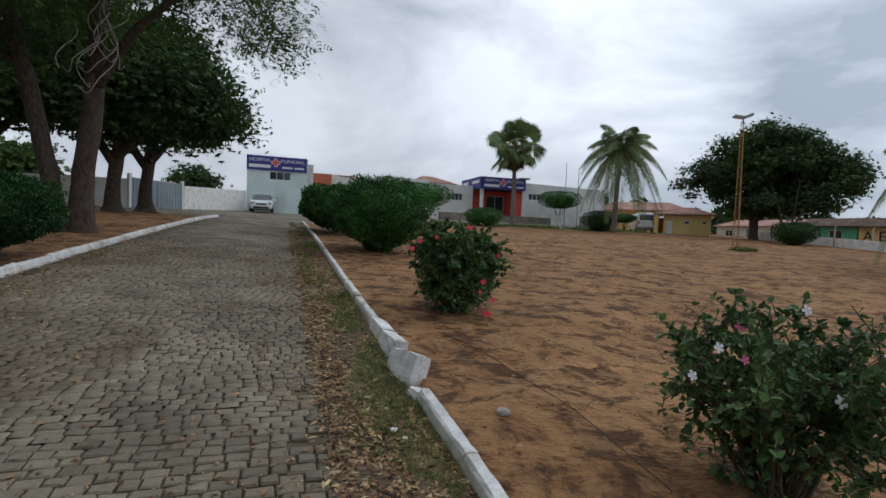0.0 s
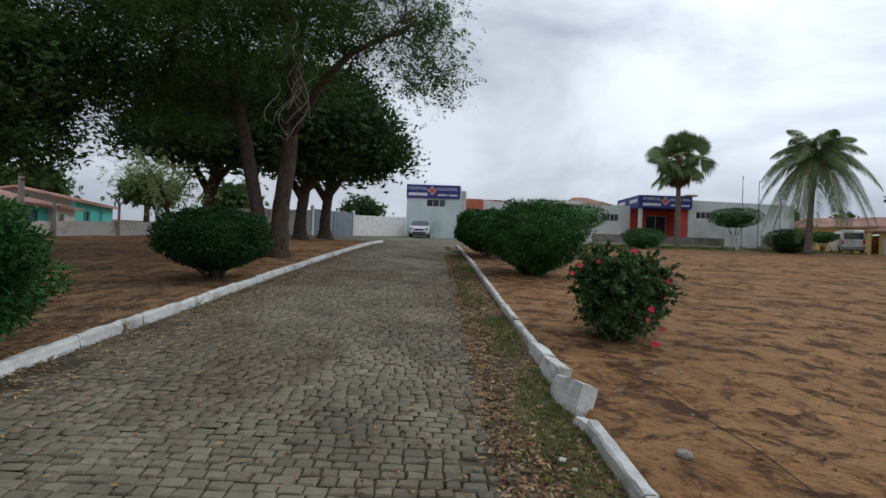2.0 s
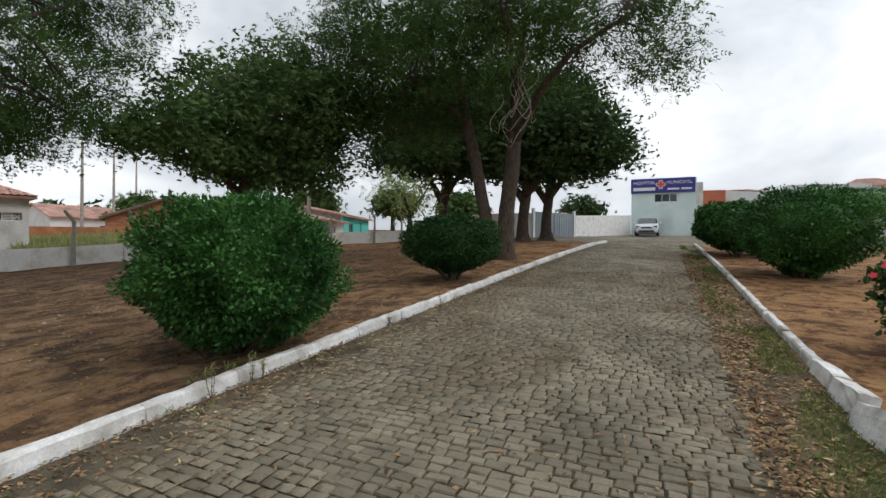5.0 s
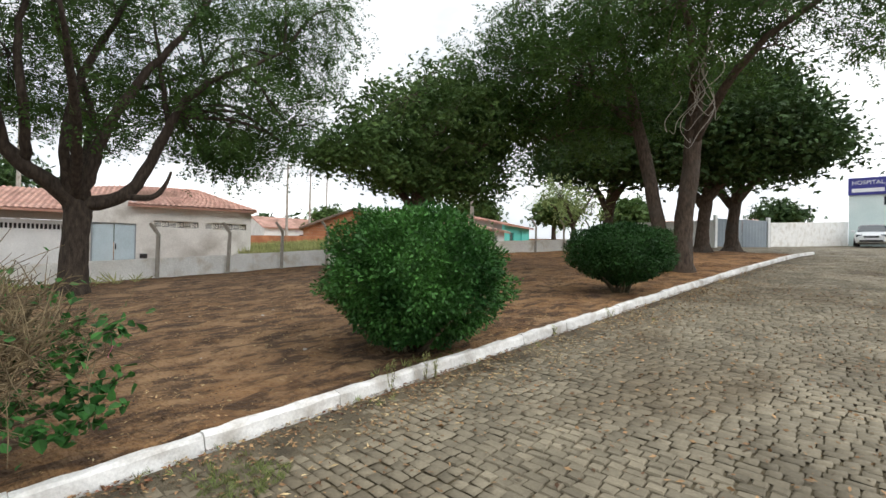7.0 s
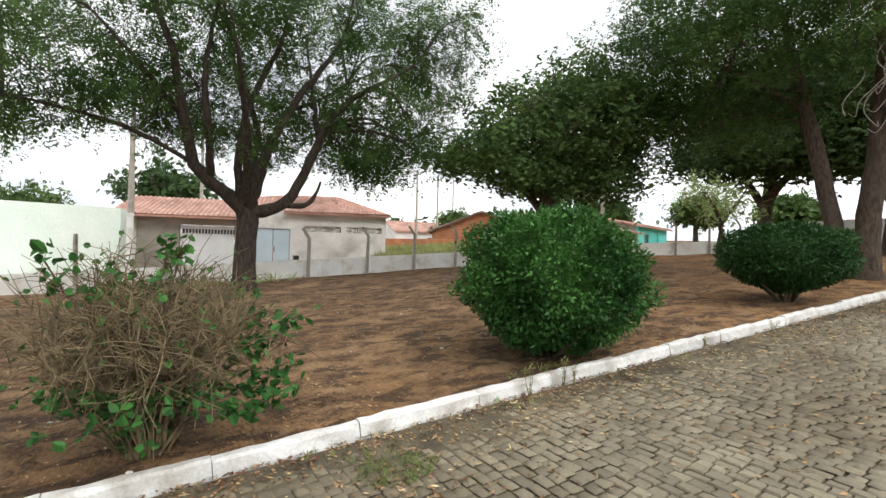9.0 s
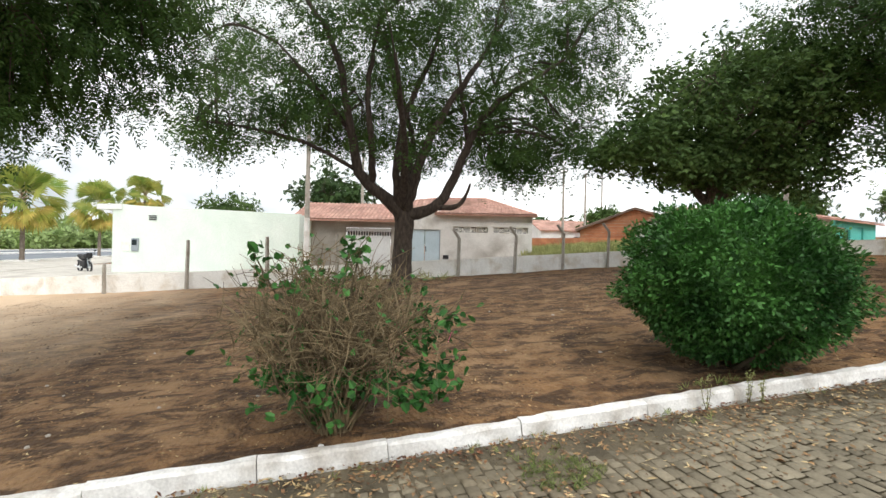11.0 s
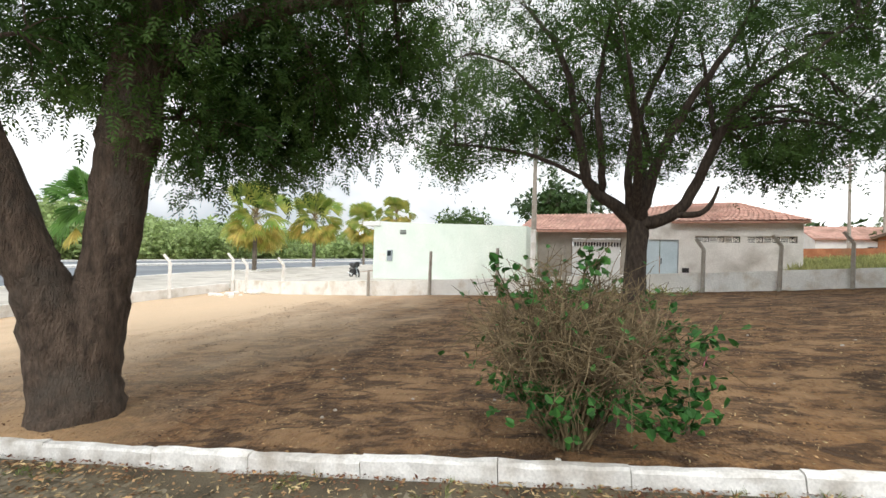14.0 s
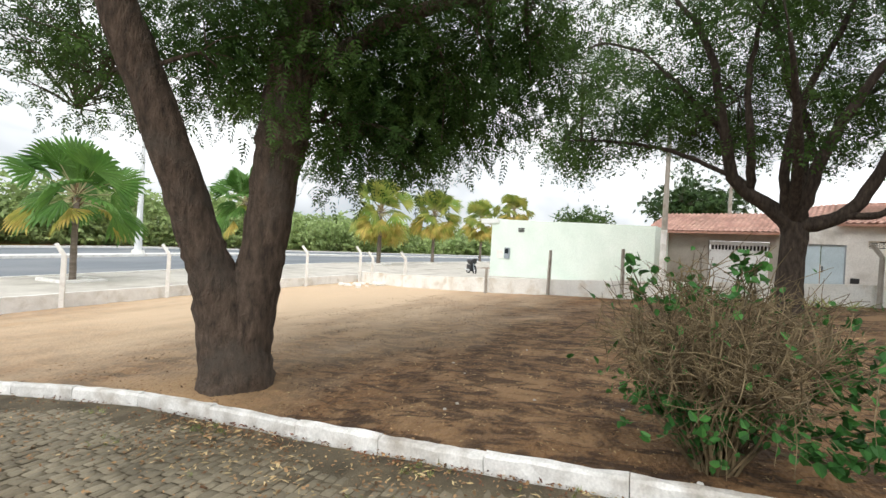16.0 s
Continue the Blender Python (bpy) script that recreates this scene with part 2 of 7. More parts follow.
M_LITTER_RED = mat("reddish_leaf_litter", (0.085, 0.035, 0.02), (0.20, 0.085, 0.045), 6.0, 0.85, 60, 0.0, island=0.5)
M_LEAF_HIB = mat("bright_hibiscus_leaves", (0.026, 0.095, 0.022), (0.065, 0.19, 0.04), 3.0, 0.5, 30, 0.0, island=0.4, trans=0.2, spec=0.2)
M_PALM = mat("fan_palm_leaves", (0.065, 0.165, 0.03), (0.13, 0.26, 0.055), 1.0, 0.5, 20, 0.0, island=0.2, trans=0.3)
M_STALK = mat("pale_palm_stalks", (0.34, 0.33, 0.17), (0.48, 0.44, 0.26), 2.0, 0.6, 20, 0.0)
M_PALM_YG = mat("yellow_green_palm_leaves", (0.16, 0.26, 0.045), (0.40, 0.40, 0.10), 0.7, 0.5, 20, 0.0, island=0.2, trans=0.3)
M_PALM_DARK = mat("dusty_palm_leaves", (0.11, 0.16, 0.06), (0.19, 0.25, 0.10), 1.0, 0.5, 20, 0.0, island=0.2, trans=0.2)
M_PALM_DRY = mat("yellowed_palm_leaves", (0.26, 0.30, 0.05), (0.55, 0.41, 0.11), 1.2, 0.6, 20, 0.0, island=0.2, trans=0.3)
M_PALM_DEAD = mat("dead_palm_skirt", (0.13, 0.08, 0.045), (0.20, 0.13, 0.07), 2.0, 0.8, 20, 0.0, island=0.3)
M_GRASS = mat("short_grass", (0.11, 0.155, 0.04), (0.23, 0.26, 0.085), 1.2, 0.7, 30, 0.0, island=0.4, trans=0.2)
M_PINK = mat("pink_petals", (0.75, 0.16, 0.30), (0.80, 0.22, 0.36), 9.0, 0.6, 60, 0.0, trans=0.2)
M_REDP = mat("red_petals", (0.72, 0.05, 0.09), (0.78, 0.08, 0.13), 9.0, 0.6, 60, 0.0, trans=0.2)
M_WHITEP = mat("white_petals", (0.78, 0.76, 0.80), (0.82, 0.80, 0.83), 9.0, 0.6, 60, 0.0, trans=0.2)
M_CAR = mat("white_car_paint", (0.72, 0.73, 0.74), (0.76, 0.77, 0.78), 2.0, 0.25, 20, 0.0, spec=0.6)
M_RUST = mat("yellow_rusty_paint", (0.30, 0.17, 0.06), (0.40, 0.24, 0.09), 3.0, 0.7, 30, 0.2, 0.003)


def ground_mat():
    """Bare reddish soil: ochre sand, darker humus and painted shade under the trees, tracks and streaks."""
    m = mat("bare_soil", (0.140, 0.068, 0.028), (0.275, 0.146, 0.064), 0.8, 0.95, 21, 1.0, 0.07, stretch=(0.55, 1.0, 1.0), spread=(0.33, 0.68))
    nd, lk = m.node_tree.nodes, m.node_tree.links
    b = nd["Principled BSDF"]
    old = b.inputs["Base Color"].links[0].from_socket
    geo = [n for n in nd if n.type == "NEW_GEOMETRY"][0]

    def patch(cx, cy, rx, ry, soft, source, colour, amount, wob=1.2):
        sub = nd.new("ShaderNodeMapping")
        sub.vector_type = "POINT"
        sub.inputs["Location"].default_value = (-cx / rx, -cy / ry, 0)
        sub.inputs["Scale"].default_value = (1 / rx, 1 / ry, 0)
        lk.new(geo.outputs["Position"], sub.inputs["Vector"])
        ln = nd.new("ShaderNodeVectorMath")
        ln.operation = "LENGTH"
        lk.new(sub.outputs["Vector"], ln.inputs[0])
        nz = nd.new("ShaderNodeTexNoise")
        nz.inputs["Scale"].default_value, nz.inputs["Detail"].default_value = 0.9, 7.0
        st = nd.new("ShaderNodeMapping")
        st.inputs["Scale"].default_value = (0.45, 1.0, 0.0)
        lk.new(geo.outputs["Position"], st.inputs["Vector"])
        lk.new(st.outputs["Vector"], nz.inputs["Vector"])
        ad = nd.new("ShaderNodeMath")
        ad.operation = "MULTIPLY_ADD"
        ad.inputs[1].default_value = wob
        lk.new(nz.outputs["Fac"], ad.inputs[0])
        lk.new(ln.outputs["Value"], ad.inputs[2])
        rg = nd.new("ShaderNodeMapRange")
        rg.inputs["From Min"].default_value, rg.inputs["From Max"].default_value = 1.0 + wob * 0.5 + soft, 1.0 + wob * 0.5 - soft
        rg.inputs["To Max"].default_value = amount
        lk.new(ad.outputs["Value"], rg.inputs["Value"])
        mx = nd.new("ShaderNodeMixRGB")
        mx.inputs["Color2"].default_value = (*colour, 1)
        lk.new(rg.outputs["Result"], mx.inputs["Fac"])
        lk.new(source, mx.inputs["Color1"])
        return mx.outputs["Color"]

    stk = nd.new("ShaderNodeMapping")
    stk.inputs["Scale"].default_value = (2.3, 1.9, 0.0)
    stk.inputs["Rotation"].default_value = (0, 0, 0.12)
    lk.new(geo.outputs["Position"], stk.inputs["Vector"])
    n5 = nd.new("ShaderNodeTexNoise")
    n5.inputs["Scale"].default_value, n5.inputs["Detail"].default_value, n5.inputs["Roughness"].default_value, n5.inputs["Distortion"].default_value = 1.1, 12.0, 0.82, 0.6
    lk.new(stk.outputs["Vector"], n5.inputs["Vector"])
    r5 = nd.new("ShaderNodeValToRGB")
    r5.color_ramp.elements[0].position, r5.color_ramp.elements[1].position = 0.42, 0.535
    r5.color_ramp.elements[0].color, r5.color_ramp.elements[1].color = (0.40, 0.37, 0.35, 1), (1.55, 1.54, 1.48, 1)
    lk.new(n5.outputs["Fac"], r5.inputs["Fac"])
    m5 = nd.new("ShaderNodeMixRGB")
    m5.blend_type = "MULTIPLY"
    m5.inputs["Fac"].default_value = 1.0
    lk.new(r5.outputs["Color"], m5.inputs["Color2"])

    def streaked(src):
        lk.new(src, m5.inputs["Color1"])
        return m5.outputs["Color"]

    def worn(src, cx, cy, rx, ry, sx, sy, seed, lo, hi, colour, amount):
        """Trodden paler or darker patches, drawn out along the slope, fading away from (cx, cy)."""
        mp = nd.new("ShaderNodeMapping")
        mp.inputs["Scale"].default_value = (sx, sy, 0.0)
        mp.inputs["Location"].default_value = (seed, seed * 0.7, 0.0)
        lk.new(geo.outputs["Position"], mp.inputs["Vector"])
        nz = nd.new("ShaderNodeTexNoise")
        nz.inputs["Scale"].default_value, nz.inputs["Detail"].default_value, nz.inputs["Roughness"].default_value, nz.inputs["Distortion"].default_value = 1.0, 10.0, 0.66, 0.5
        lk.new(mp.outputs["Vector"], nz.inputs["Vector"])
        rg = nd.new("ShaderNodeMapRange")
        rg.inputs["From Min"].default_value, rg.inputs["From Max"].default_value, rg.inputs["To Max"].default_value = lo, hi, amount
        lk.new(nz.outputs["Fac"], rg.inputs["Value"])
        sub = nd.new("ShaderNodeMapping")
        sub.inputs["Location"].default_value, sub.inputs["Scale"].default_value = (-cx / rx, -cy / ry, 0), (1 / rx, 1 / ry, 0)
        lk.new(geo.outputs["Position"], sub.inputs["Vector"])
        ln = nd.new("ShaderNodeVectorMath")
        ln.operation = "LENGTH"
        lk.new(sub.outputs["Vector"], ln.inputs[0])
        fade = nd.new("ShaderNodeMapRange")
        fade.inputs["From Min"].default_value, fade.inputs["From Max"].default_value, fade.inputs["To Min"].default_value, fade.inputs["To Max"].default_value = 0.7, 1.1, 1.0, 0.0
        lk.new(ln.outputs["Value"], fade.inputs["Value"])
        mul = nd.new("ShaderNodeMath")
        mul.operation = "MULTIPLY"
        lk.new(rg.outputs["Result"], mul.inputs[0])
        lk.new(fade.outputs["Result"], mul.inputs[1])
        mx = nd.new("ShaderNodeMixRGB")
        mx.inputs["Color2"].default_value = (*colour, 1)
        lk.new(mul.outputs["Value"], mx.inputs["Fac"])
        lk.new(src, mx.inputs["Color1"])
        return mx.outputs["Color"]

    # broad dark soil ellipse under the western trees; their shade is painted in too
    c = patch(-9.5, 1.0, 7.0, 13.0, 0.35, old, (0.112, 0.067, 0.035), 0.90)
    c = streaked(c)
    c = worn(c, 12.0, 14.0, 22.0, 20.0, 0.75, 1.0, 3.0, 0.48, 0.57, (0.36, 0.20, 0.085), 0.75)
    c = worn(c, 12.0, 14.0, 22.0, 20.0, 1.7, 2.2, 11.0, 0.52, 0.58, (0.075, 0.035, 0.014), 0.9)
    c = worn(c, 12.0, 14.0, 22.0, 20.0, 3.3, 4.0, 31.0, 0.53, 0.60, (0.35, 0.20, 0.088), 0.6)
    c = worn(c, -9.0, 1.0, 8.0, 15.0, 0.9, 0.75, 17.0, 0.52, 0.60, (0.30, 0.185, 0.095), 0.75)
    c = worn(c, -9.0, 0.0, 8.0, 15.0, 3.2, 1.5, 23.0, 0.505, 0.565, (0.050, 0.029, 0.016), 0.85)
    c = worn(c, -9.0, 0.0, 8.0, 15.0, 4.6, 2.4, 37.0, 0.54, 0.60, (0.24, 0.145, 0.075), 0.6)
    c = patch(-15.5, -11.5, 12.0, 6.2, 0.5, c, (0.70, 0.53, 0.36), 0.88, 0.9)
    c = patch(-4.35, -5.3, 0.9, 1.1, 0.4, c, (0.40, 0.26, 0.14), 0.8, 0.7)
    c = patch(-120.0, -95.0, 120.0, 43.0, 0.15, c, (0.22, 0.28, 0.085), 0.9)
    c = patch(60.0, -95.0, 120.0, 43.0, 0.15, c, (0.22, 0.28, 0.085), 0.9)
    c = patch(-27.0, 15.0, 8.0, 5.5, 0.15, c, (0.26, 0.28, 0.11), 0.8)
    c = patch(24.0, 41.0, 14.0, 3.2, 0.3, c, (0.13, 0.15, 0.05), 0.8)
    lk.new(c, b.inputs["Base Color"])
    return m


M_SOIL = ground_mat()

# ---- helpers of shape ----
rng = np.random.default_rng(7)


def soft_clip(v, lo, hi, k=2.0):
    """Linear between lo and hi, level outside."""
    v = np.asarray(v, float)
    return lo + k * np.logaddexp(0, (v - lo) / k) - k * np.logaddexp(0, (v - hi) / k)


def H(x, y):
    """Height of the land: it climbs along the drive and eases off at the ends."""
    return -0.0229 * soft_clip(x, -34, 10) + 0.0717 * soft_clip(y, -14, 26) + 0.046 * soft_clip(y, 26, 50, 1.0) - 0.046 * 26 * 1.0


def h(x, y):
    return float(H(x, y))


def clutter_z(x, y):
    """Surface of the soil fields beside the drive, a hand above the setts."""
    return h(x, y) + 0.06


def mesh_from(name, verts, faces, material, parent=None, label="", smooth=False):
    """One mesh object from vertices and faces, under a parent if given."""
    me = bpy.data.meshes.new(name)
    verts = np.asarray(verts, np.float32)
    if isinstance(faces, np.ndarray):
        n, k = faces.shape
        me.vertices.add(len(verts))
        me.vertices.foreach_set("co", verts.ravel())
        me.loops.add(n * k)
        me.loops.foreach_set("vertex_index", faces.astype(np.int32).ravel())
        me.polygons.add(n)
        me.polygons.foreach_set("loop_start", np.arange(0, n * k, k, dtype=np.int32))
        me.polygons.foreach_set("loop_total", np.full(n, k, np.int32))
        me.update(calc_edges=True)
        me.validate()
    else:
        me.from_pydata([tuple(v) for v in verts], [], faces)
        me.update()
    if smooth:
        me.polygons.foreach_set("use_smooth", np.ones(len(me.polygons), bool))
    me.materials.append(material)
    ob = new(name, me)
    if parent:
        ob.parent = parent
    if label:
        ob["label"] = label
    return ob


class Geo:
    """Collects vertices and faces for one mesh."""

    def __init__(self):
        self.v, self.f = [], []

    def add(self, verts, faces):
        o = len(self.v)
        self.v.extend([tuple(p) for p in verts])
        self.f.extend([tuple(i + o for i in q) for q in faces])
        return self

    def box(self, x0, y0, z0, x1, y1, z1, m=None, bev=0.0):
        """A box with its upper and side edges chamfered by bev."""
        b = min(bev, (x1 - x0) / 3, (y1 - y0) / 3, (z1 - z0) / 3)
        if b > 0:
            bm = bmesh.new()
            bmesh.ops.create_cube(bm, size=1.0)
            for v in bm.verts:
                v.co = Vector(((x0 + x1) / 2 + v.co.x * (x1 - x0), (y0 + y1) / 2 + v.co.y * (y1 - y0), (z0 + z1) / 2 + v.co.z * (z1 - z0)))
            bmesh.ops.bevel(bm, geom=list(bm.edges), offset=b, segments=1, affect="EDGES")
            bm.verts.index_update()
            p = [tuple(v.co) for v in bm.verts]
            q = [tuple(v.index for v in f.verts) for f in bm.faces]
            bm.free()
        else:
            p = [(x, y, z) for z in (z0, z1) for y in (y0, y1) for x in (x0, x1)]
            q = [(0, 2, 3, 1), (4, 5, 7, 6), (0, 1, 5, 4), (2, 6, 7, 3), (0, 4, 6, 2), (1, 3, 7, 5)]
        if m is not None:
            p = [tuple(m @ Vector(a)) for a in p]
        return self.add(p, q)

    def tube(self, pts, radii, seg=8, wob=0.0, caps=True):
        p, q = tube(pts, radii, seg, wob, caps)
        return self.add(p, q)

    def put(self, name, material, parent=None, label="", smooth=False):
        if name == "wall":
            return self.put_walls(material, parent, label)
        return mesh_from(name, self.v, self.f, material, parent, label, smooth)

    def put_walls(self, material, parent, label):
        """Joins touching pieces and makes each separate length of wall a part of its own; gives back the largest."""
        bm = bmesh.new()
        vs = [bm.verts.new(v) for v in self.v]
        for q in self.f:
            bm.faces.new([vs[i] for i in q])
        bmesh.ops.remove_doubles(bm, verts=bm.verts, dist=0.002)
        bm.verts.index_update()
        bm.faces.index_update()
        seen, pieces = set(), []
        for v in bm.verts:
            if v.index in seen or not v.link_faces:
                continue
            stack, group = [v], []
            seen.add(v.index)
            while stack:
                w = stack.pop()
                group.append(w)
                for e in w.link_edges:
                    o = e.other_vert(w)
                    if o.index not in seen:
                        seen.add(o.index)
                        stack.append(o)
            pieces.append(group)
        pieces.sort(key=len, reverse=True)
        out = []
        for group in pieces:
            at = {v.index: i for i, v in enumerate(group)}
            faces = {f.index: f for v in group for f in v.link_faces}
            out.append(mesh_from("wall", [tuple(v.co) for v in group], [tuple(at[v.index] for v in f.verts) for f in faces.values()], material, parent, label))
        bm.free()
        return out[0]


def smooth_line(pts, n=4):
    """A Catmull-Rom line through points (any width of row)."""
    p = np.asarray(pts, float)
    if len(p) < 3:
        t = np.linspace(0, 1, n + 1)[:, None]
        return p[0] * (1 - t) + p[-1] * t
    p = np.vstack([2 * p[0] - p[1], p, 2 * p[-1] - p[-2]])
    out = []
    for i in range(1, len(p) - 2):
        for t in np.arange(n) / n:
            a, b, c, d = p[i - 1], p[i], p[i + 1], p[i + 2]
            out.append(0.5 * (2 * b + (c - a) * t + (2 * a - 5 * b + 4 * c - d) * t * t + (3 * b - a - 3 * c + d) * t ** 3))
    out.append(p[-2])
    return np.array(out)


def tube(pts, radii, seg=8, wob=0.0, caps=True):
    pts, radii = np.asarray(pts, float), np.asarray(radii, float)
    d = np.gradient(pts, axis=0)
    d /= np.linalg.norm(d, axis=1)[:, None] + 1e-9
    ref = np.array([0.0, 0.0, 1.0]) if abs(d[0][2]) < 0.8 else np.array([1.0, 0.0, 0.0])
    side = np.cross(d, ref)
    side /= np.linalg.norm(side, axis=1)[:, None] + 1e-9
    up = np.cross(side, d)
    a = np.arange(seg) * 2 * np.pi / seg
    rr = radii[:, None] * (1 + wob * rng.normal(0, 1, (len(pts), seg)))
    v = pts[:, None] + rr[..., None] * (np.cos(a)[None, :, None] * side[:, None] + np.sin(a)[None, :, None] * up[:, None])
    f = [(i * seg + k, i * seg + (k + 1) % seg, (i + 1) * seg + (k + 1) % seg, (i + 1) * seg + k) for i in range(len(pts) - 1) for k in range(seg)]
    if caps:
        f += [tuple(range(seg))[::-1], tuple(range((len(pts) - 1) * seg, len(pts) * seg))]
    return v.reshape(-1, 3), f


def thing(name, x, y, z, label, category, group="", rz=0.0):
    """The Empty at a thing's base."""
    return tagged(place(new(name), x, y, z, rz), label, category, group)


def place(ob, x, y, z, rz=0.0):
    ob.matrix_world = pose(x, y, z, 0, 0, rz)
    return ob


def unit(v):
    return v / (np.linalg.norm(v, axis=-1, keepdims=True) + 1e-9)


# leaf templates: rows of quads in (along, side, lift)
def leaflet(u, v, ang, length, width, droop=0.1):
    c, s = math.cos(ang), math.sin(ang)
    out = []
    for a, b in ((0, 0), (0.45, width / 2), (1, 0), (0.45, -width / 2)):
        a2, b2 = a * length, b
        out.append((u + a2 * c - b2 * s, v + a2 * s + b2 * c, -droop * (a2 ** 2) * 3 - 0.22 * u * u))
    return out


def pinnate(pairs, length=0.36, width=0.10):
    t = []
    for i in range(pairs):
        u = 0.18 + 0.74 * i / max(1, pairs - 1)
        for s in (1, -1):
            t.append(leaflet(u, 0, s * radians(58 - 14 * i / pairs), length * (1 - 0.25 * i / pairs), width))
    t.append(leaflet(0.95, 0, 0, length, width))
    return np.array(t)


T_NEEM = pinnate(3, 0.42, 0.15)
T_NEEM_NEAR = pinnate(5, 0.34, 0.10)
T_NEEM_FAR = pinnate(3, 0.46, 0.17)
T_SPRAY = np.array([leaflet(0.05 + 0.2 * i, 0, s * radians(50), 0.42, 0.26) for i in range(3) for s in (1, -1)] + [leaflet(0.6, 0, 0, 0.42, 0.26)])
T_LEAF = np.array([leaflet(0, 0, 0, 1.0, 0.5, 0.06)])
T_ROUND = np.array([[(0, 0, 0), (.28, q * .36, .07), (.70, q * .27, .03), (1.0, 0, -.10)] for q in (1, -1)])
T_SLIVER = np.array([leaflet(0, 0, 0, 1.0, 0.26, 0.05)])
T_LEAF3 = np.array([leaflet(0, 0, a, 1.0, 0.55, 0.06) for a in (0.0, 1.0, -1.0)])


def sprays(name, origins, dirs, sizes, template, material, parent, label="", tilt=0.5):
    """Many leaf sprays in one mesh: each a copy of the template at an origin along a direction."""
    o, d = np.asarray(origins, float), unit(np.asarray(dirs, float))
    up = np.array([0, 0, 1.0]) + rng.normal(0, tilt, d.shape)
    s = unit(np.cross(up, d))
    n = np.cross(d, s)
    size = np.asarray(sizes, float)[:, None, None, None]
    t = template[None]
    v = o[:, None, None] + size * (t[..., 0:1] * d[:, None, None] + t[..., 1:2] * s[:, None, None] + t[..., 2:3] * n[:, None, None])
    v = v.reshape(-1, 3)
    f = np.arange(len(v)).reshape(-1, 4)
    ob = mesh_from(name, v, f, material, parent, label)
    return tagged(ob, kind="stuff") if not parent else ob


def ball(n, power=0.33):
    d = unit(rng.normal(0, 1, (n, 3)))
    return d * (rng.random((n, 1)) ** power)


def tree(name, base, trunks, blobs, leaf, template, frond, label, category="tree", clusters=300, per=12, bark=None, spread=0.55, droop=0.35, secondary=36, twig_r=0.012, ragged=0.35, group="", stubs=()):
    """Trunk lines are rows of (x, y, z, radius) from the base; blobs are (x, y, z, rx, ry, rz, weight) of the crown, both from the base."""
    bx, by = base
    top = thing(name, bx, by, clutter_z(bx, by) - 0.04, label, category, group)
    bark = bark or M_BARK
    g, nodes = Geo(), []
    for line in trunks:
        p = smooth_line(line, 5)
        p[:, :2] += rng.normal(0, 0.02, (len(p), 2)) * (p[:, 3:4] < 0.2)
        g.tube(p[:, :3], p[:, 3], 14 if p[0, 3] > 0.15 else 8, 0.035)
        nodes.append(p[len(p) // 2:, :3])
    for line in stubs:
        p = smooth_line(line, 4)
        g.tube(p[:, :3], p[:, 3], 8, 0.05)
    nodes = np.vstack(nodes)
    wts = np.array([b[6] for b in blobs], float)
    wts /= wts.sum()

    def sample(n, power):
        k = rng.choice(len(blobs), n, p=wts)
        bb = np.array([b[:6] for b in blobs])[k]
        return bb[:, :3] + ball(n, power) * bb[:, 3:6] * (1 + ragged * rng.normal(0, 0.35, (n, 1)))
    ends = sample(secondary, 0.6)
    extra = []
    for e in ends:
        i = np.argmin(np.linalg.norm(nodes - e, axis=1) + 0.6 * np.maximum(0, nodes[:, 2] - e[2]))
        a = nodes[i]
        mid = (a + e) / 2 + np.array([0, 0, 0.12 * np.linalg.norm(e - a)]) + rng.normal(0, 0.12, 3)
        ln = smooth_line([a, mid, e], 4)
        r = 0.018 + 0.012 * np.linalg.norm(e - a)
        g.tube(ln, np.linspace(r, 0.014, len(ln)), 6, 0.03, False)
        extra.append(ln[3:])
    nodes = np.vstack([nodes] + extra)
    cl = sample(clusters, 0.4)
    O, D, S = [], [], []
    for c in cl:
        i = np.argmin(np.linalg.norm(nodes - c, axis=1))
        a = nodes[i]
        way = c - a
        mid = (a + c) / 2 + np.array([0, 0, 0.1 * np.linalg.norm(way)])
        ln = smooth_line([a, mid, c], 3)
        g.tube(ln, np.linspace(twig_r, twig_r * 0.4, len(ln)), 4, 0.0, False)
        outw = unit(way + np.array([0, 0, 0.05]))
        n = max(4, int(rng.normal(per, per * 0.25)))
        o = c + rng.normal(0, spread, (n, 3)) * np.array([1, 1, 0.7])
        d = unit(rng.normal(0, 0.75, (n, 3)) + outw * 0.6 + np.array([0, 0, -droop]))
        O.append(o), D.append(d), S.append(frond * rng.uniform(0.7, 1.25, n))
    g.put("trunk", bark, top, "", True)
    sprays("crown", np.vstack(O), np.vstack(D), np.concatenate(S), template, leaf, top)
    return top


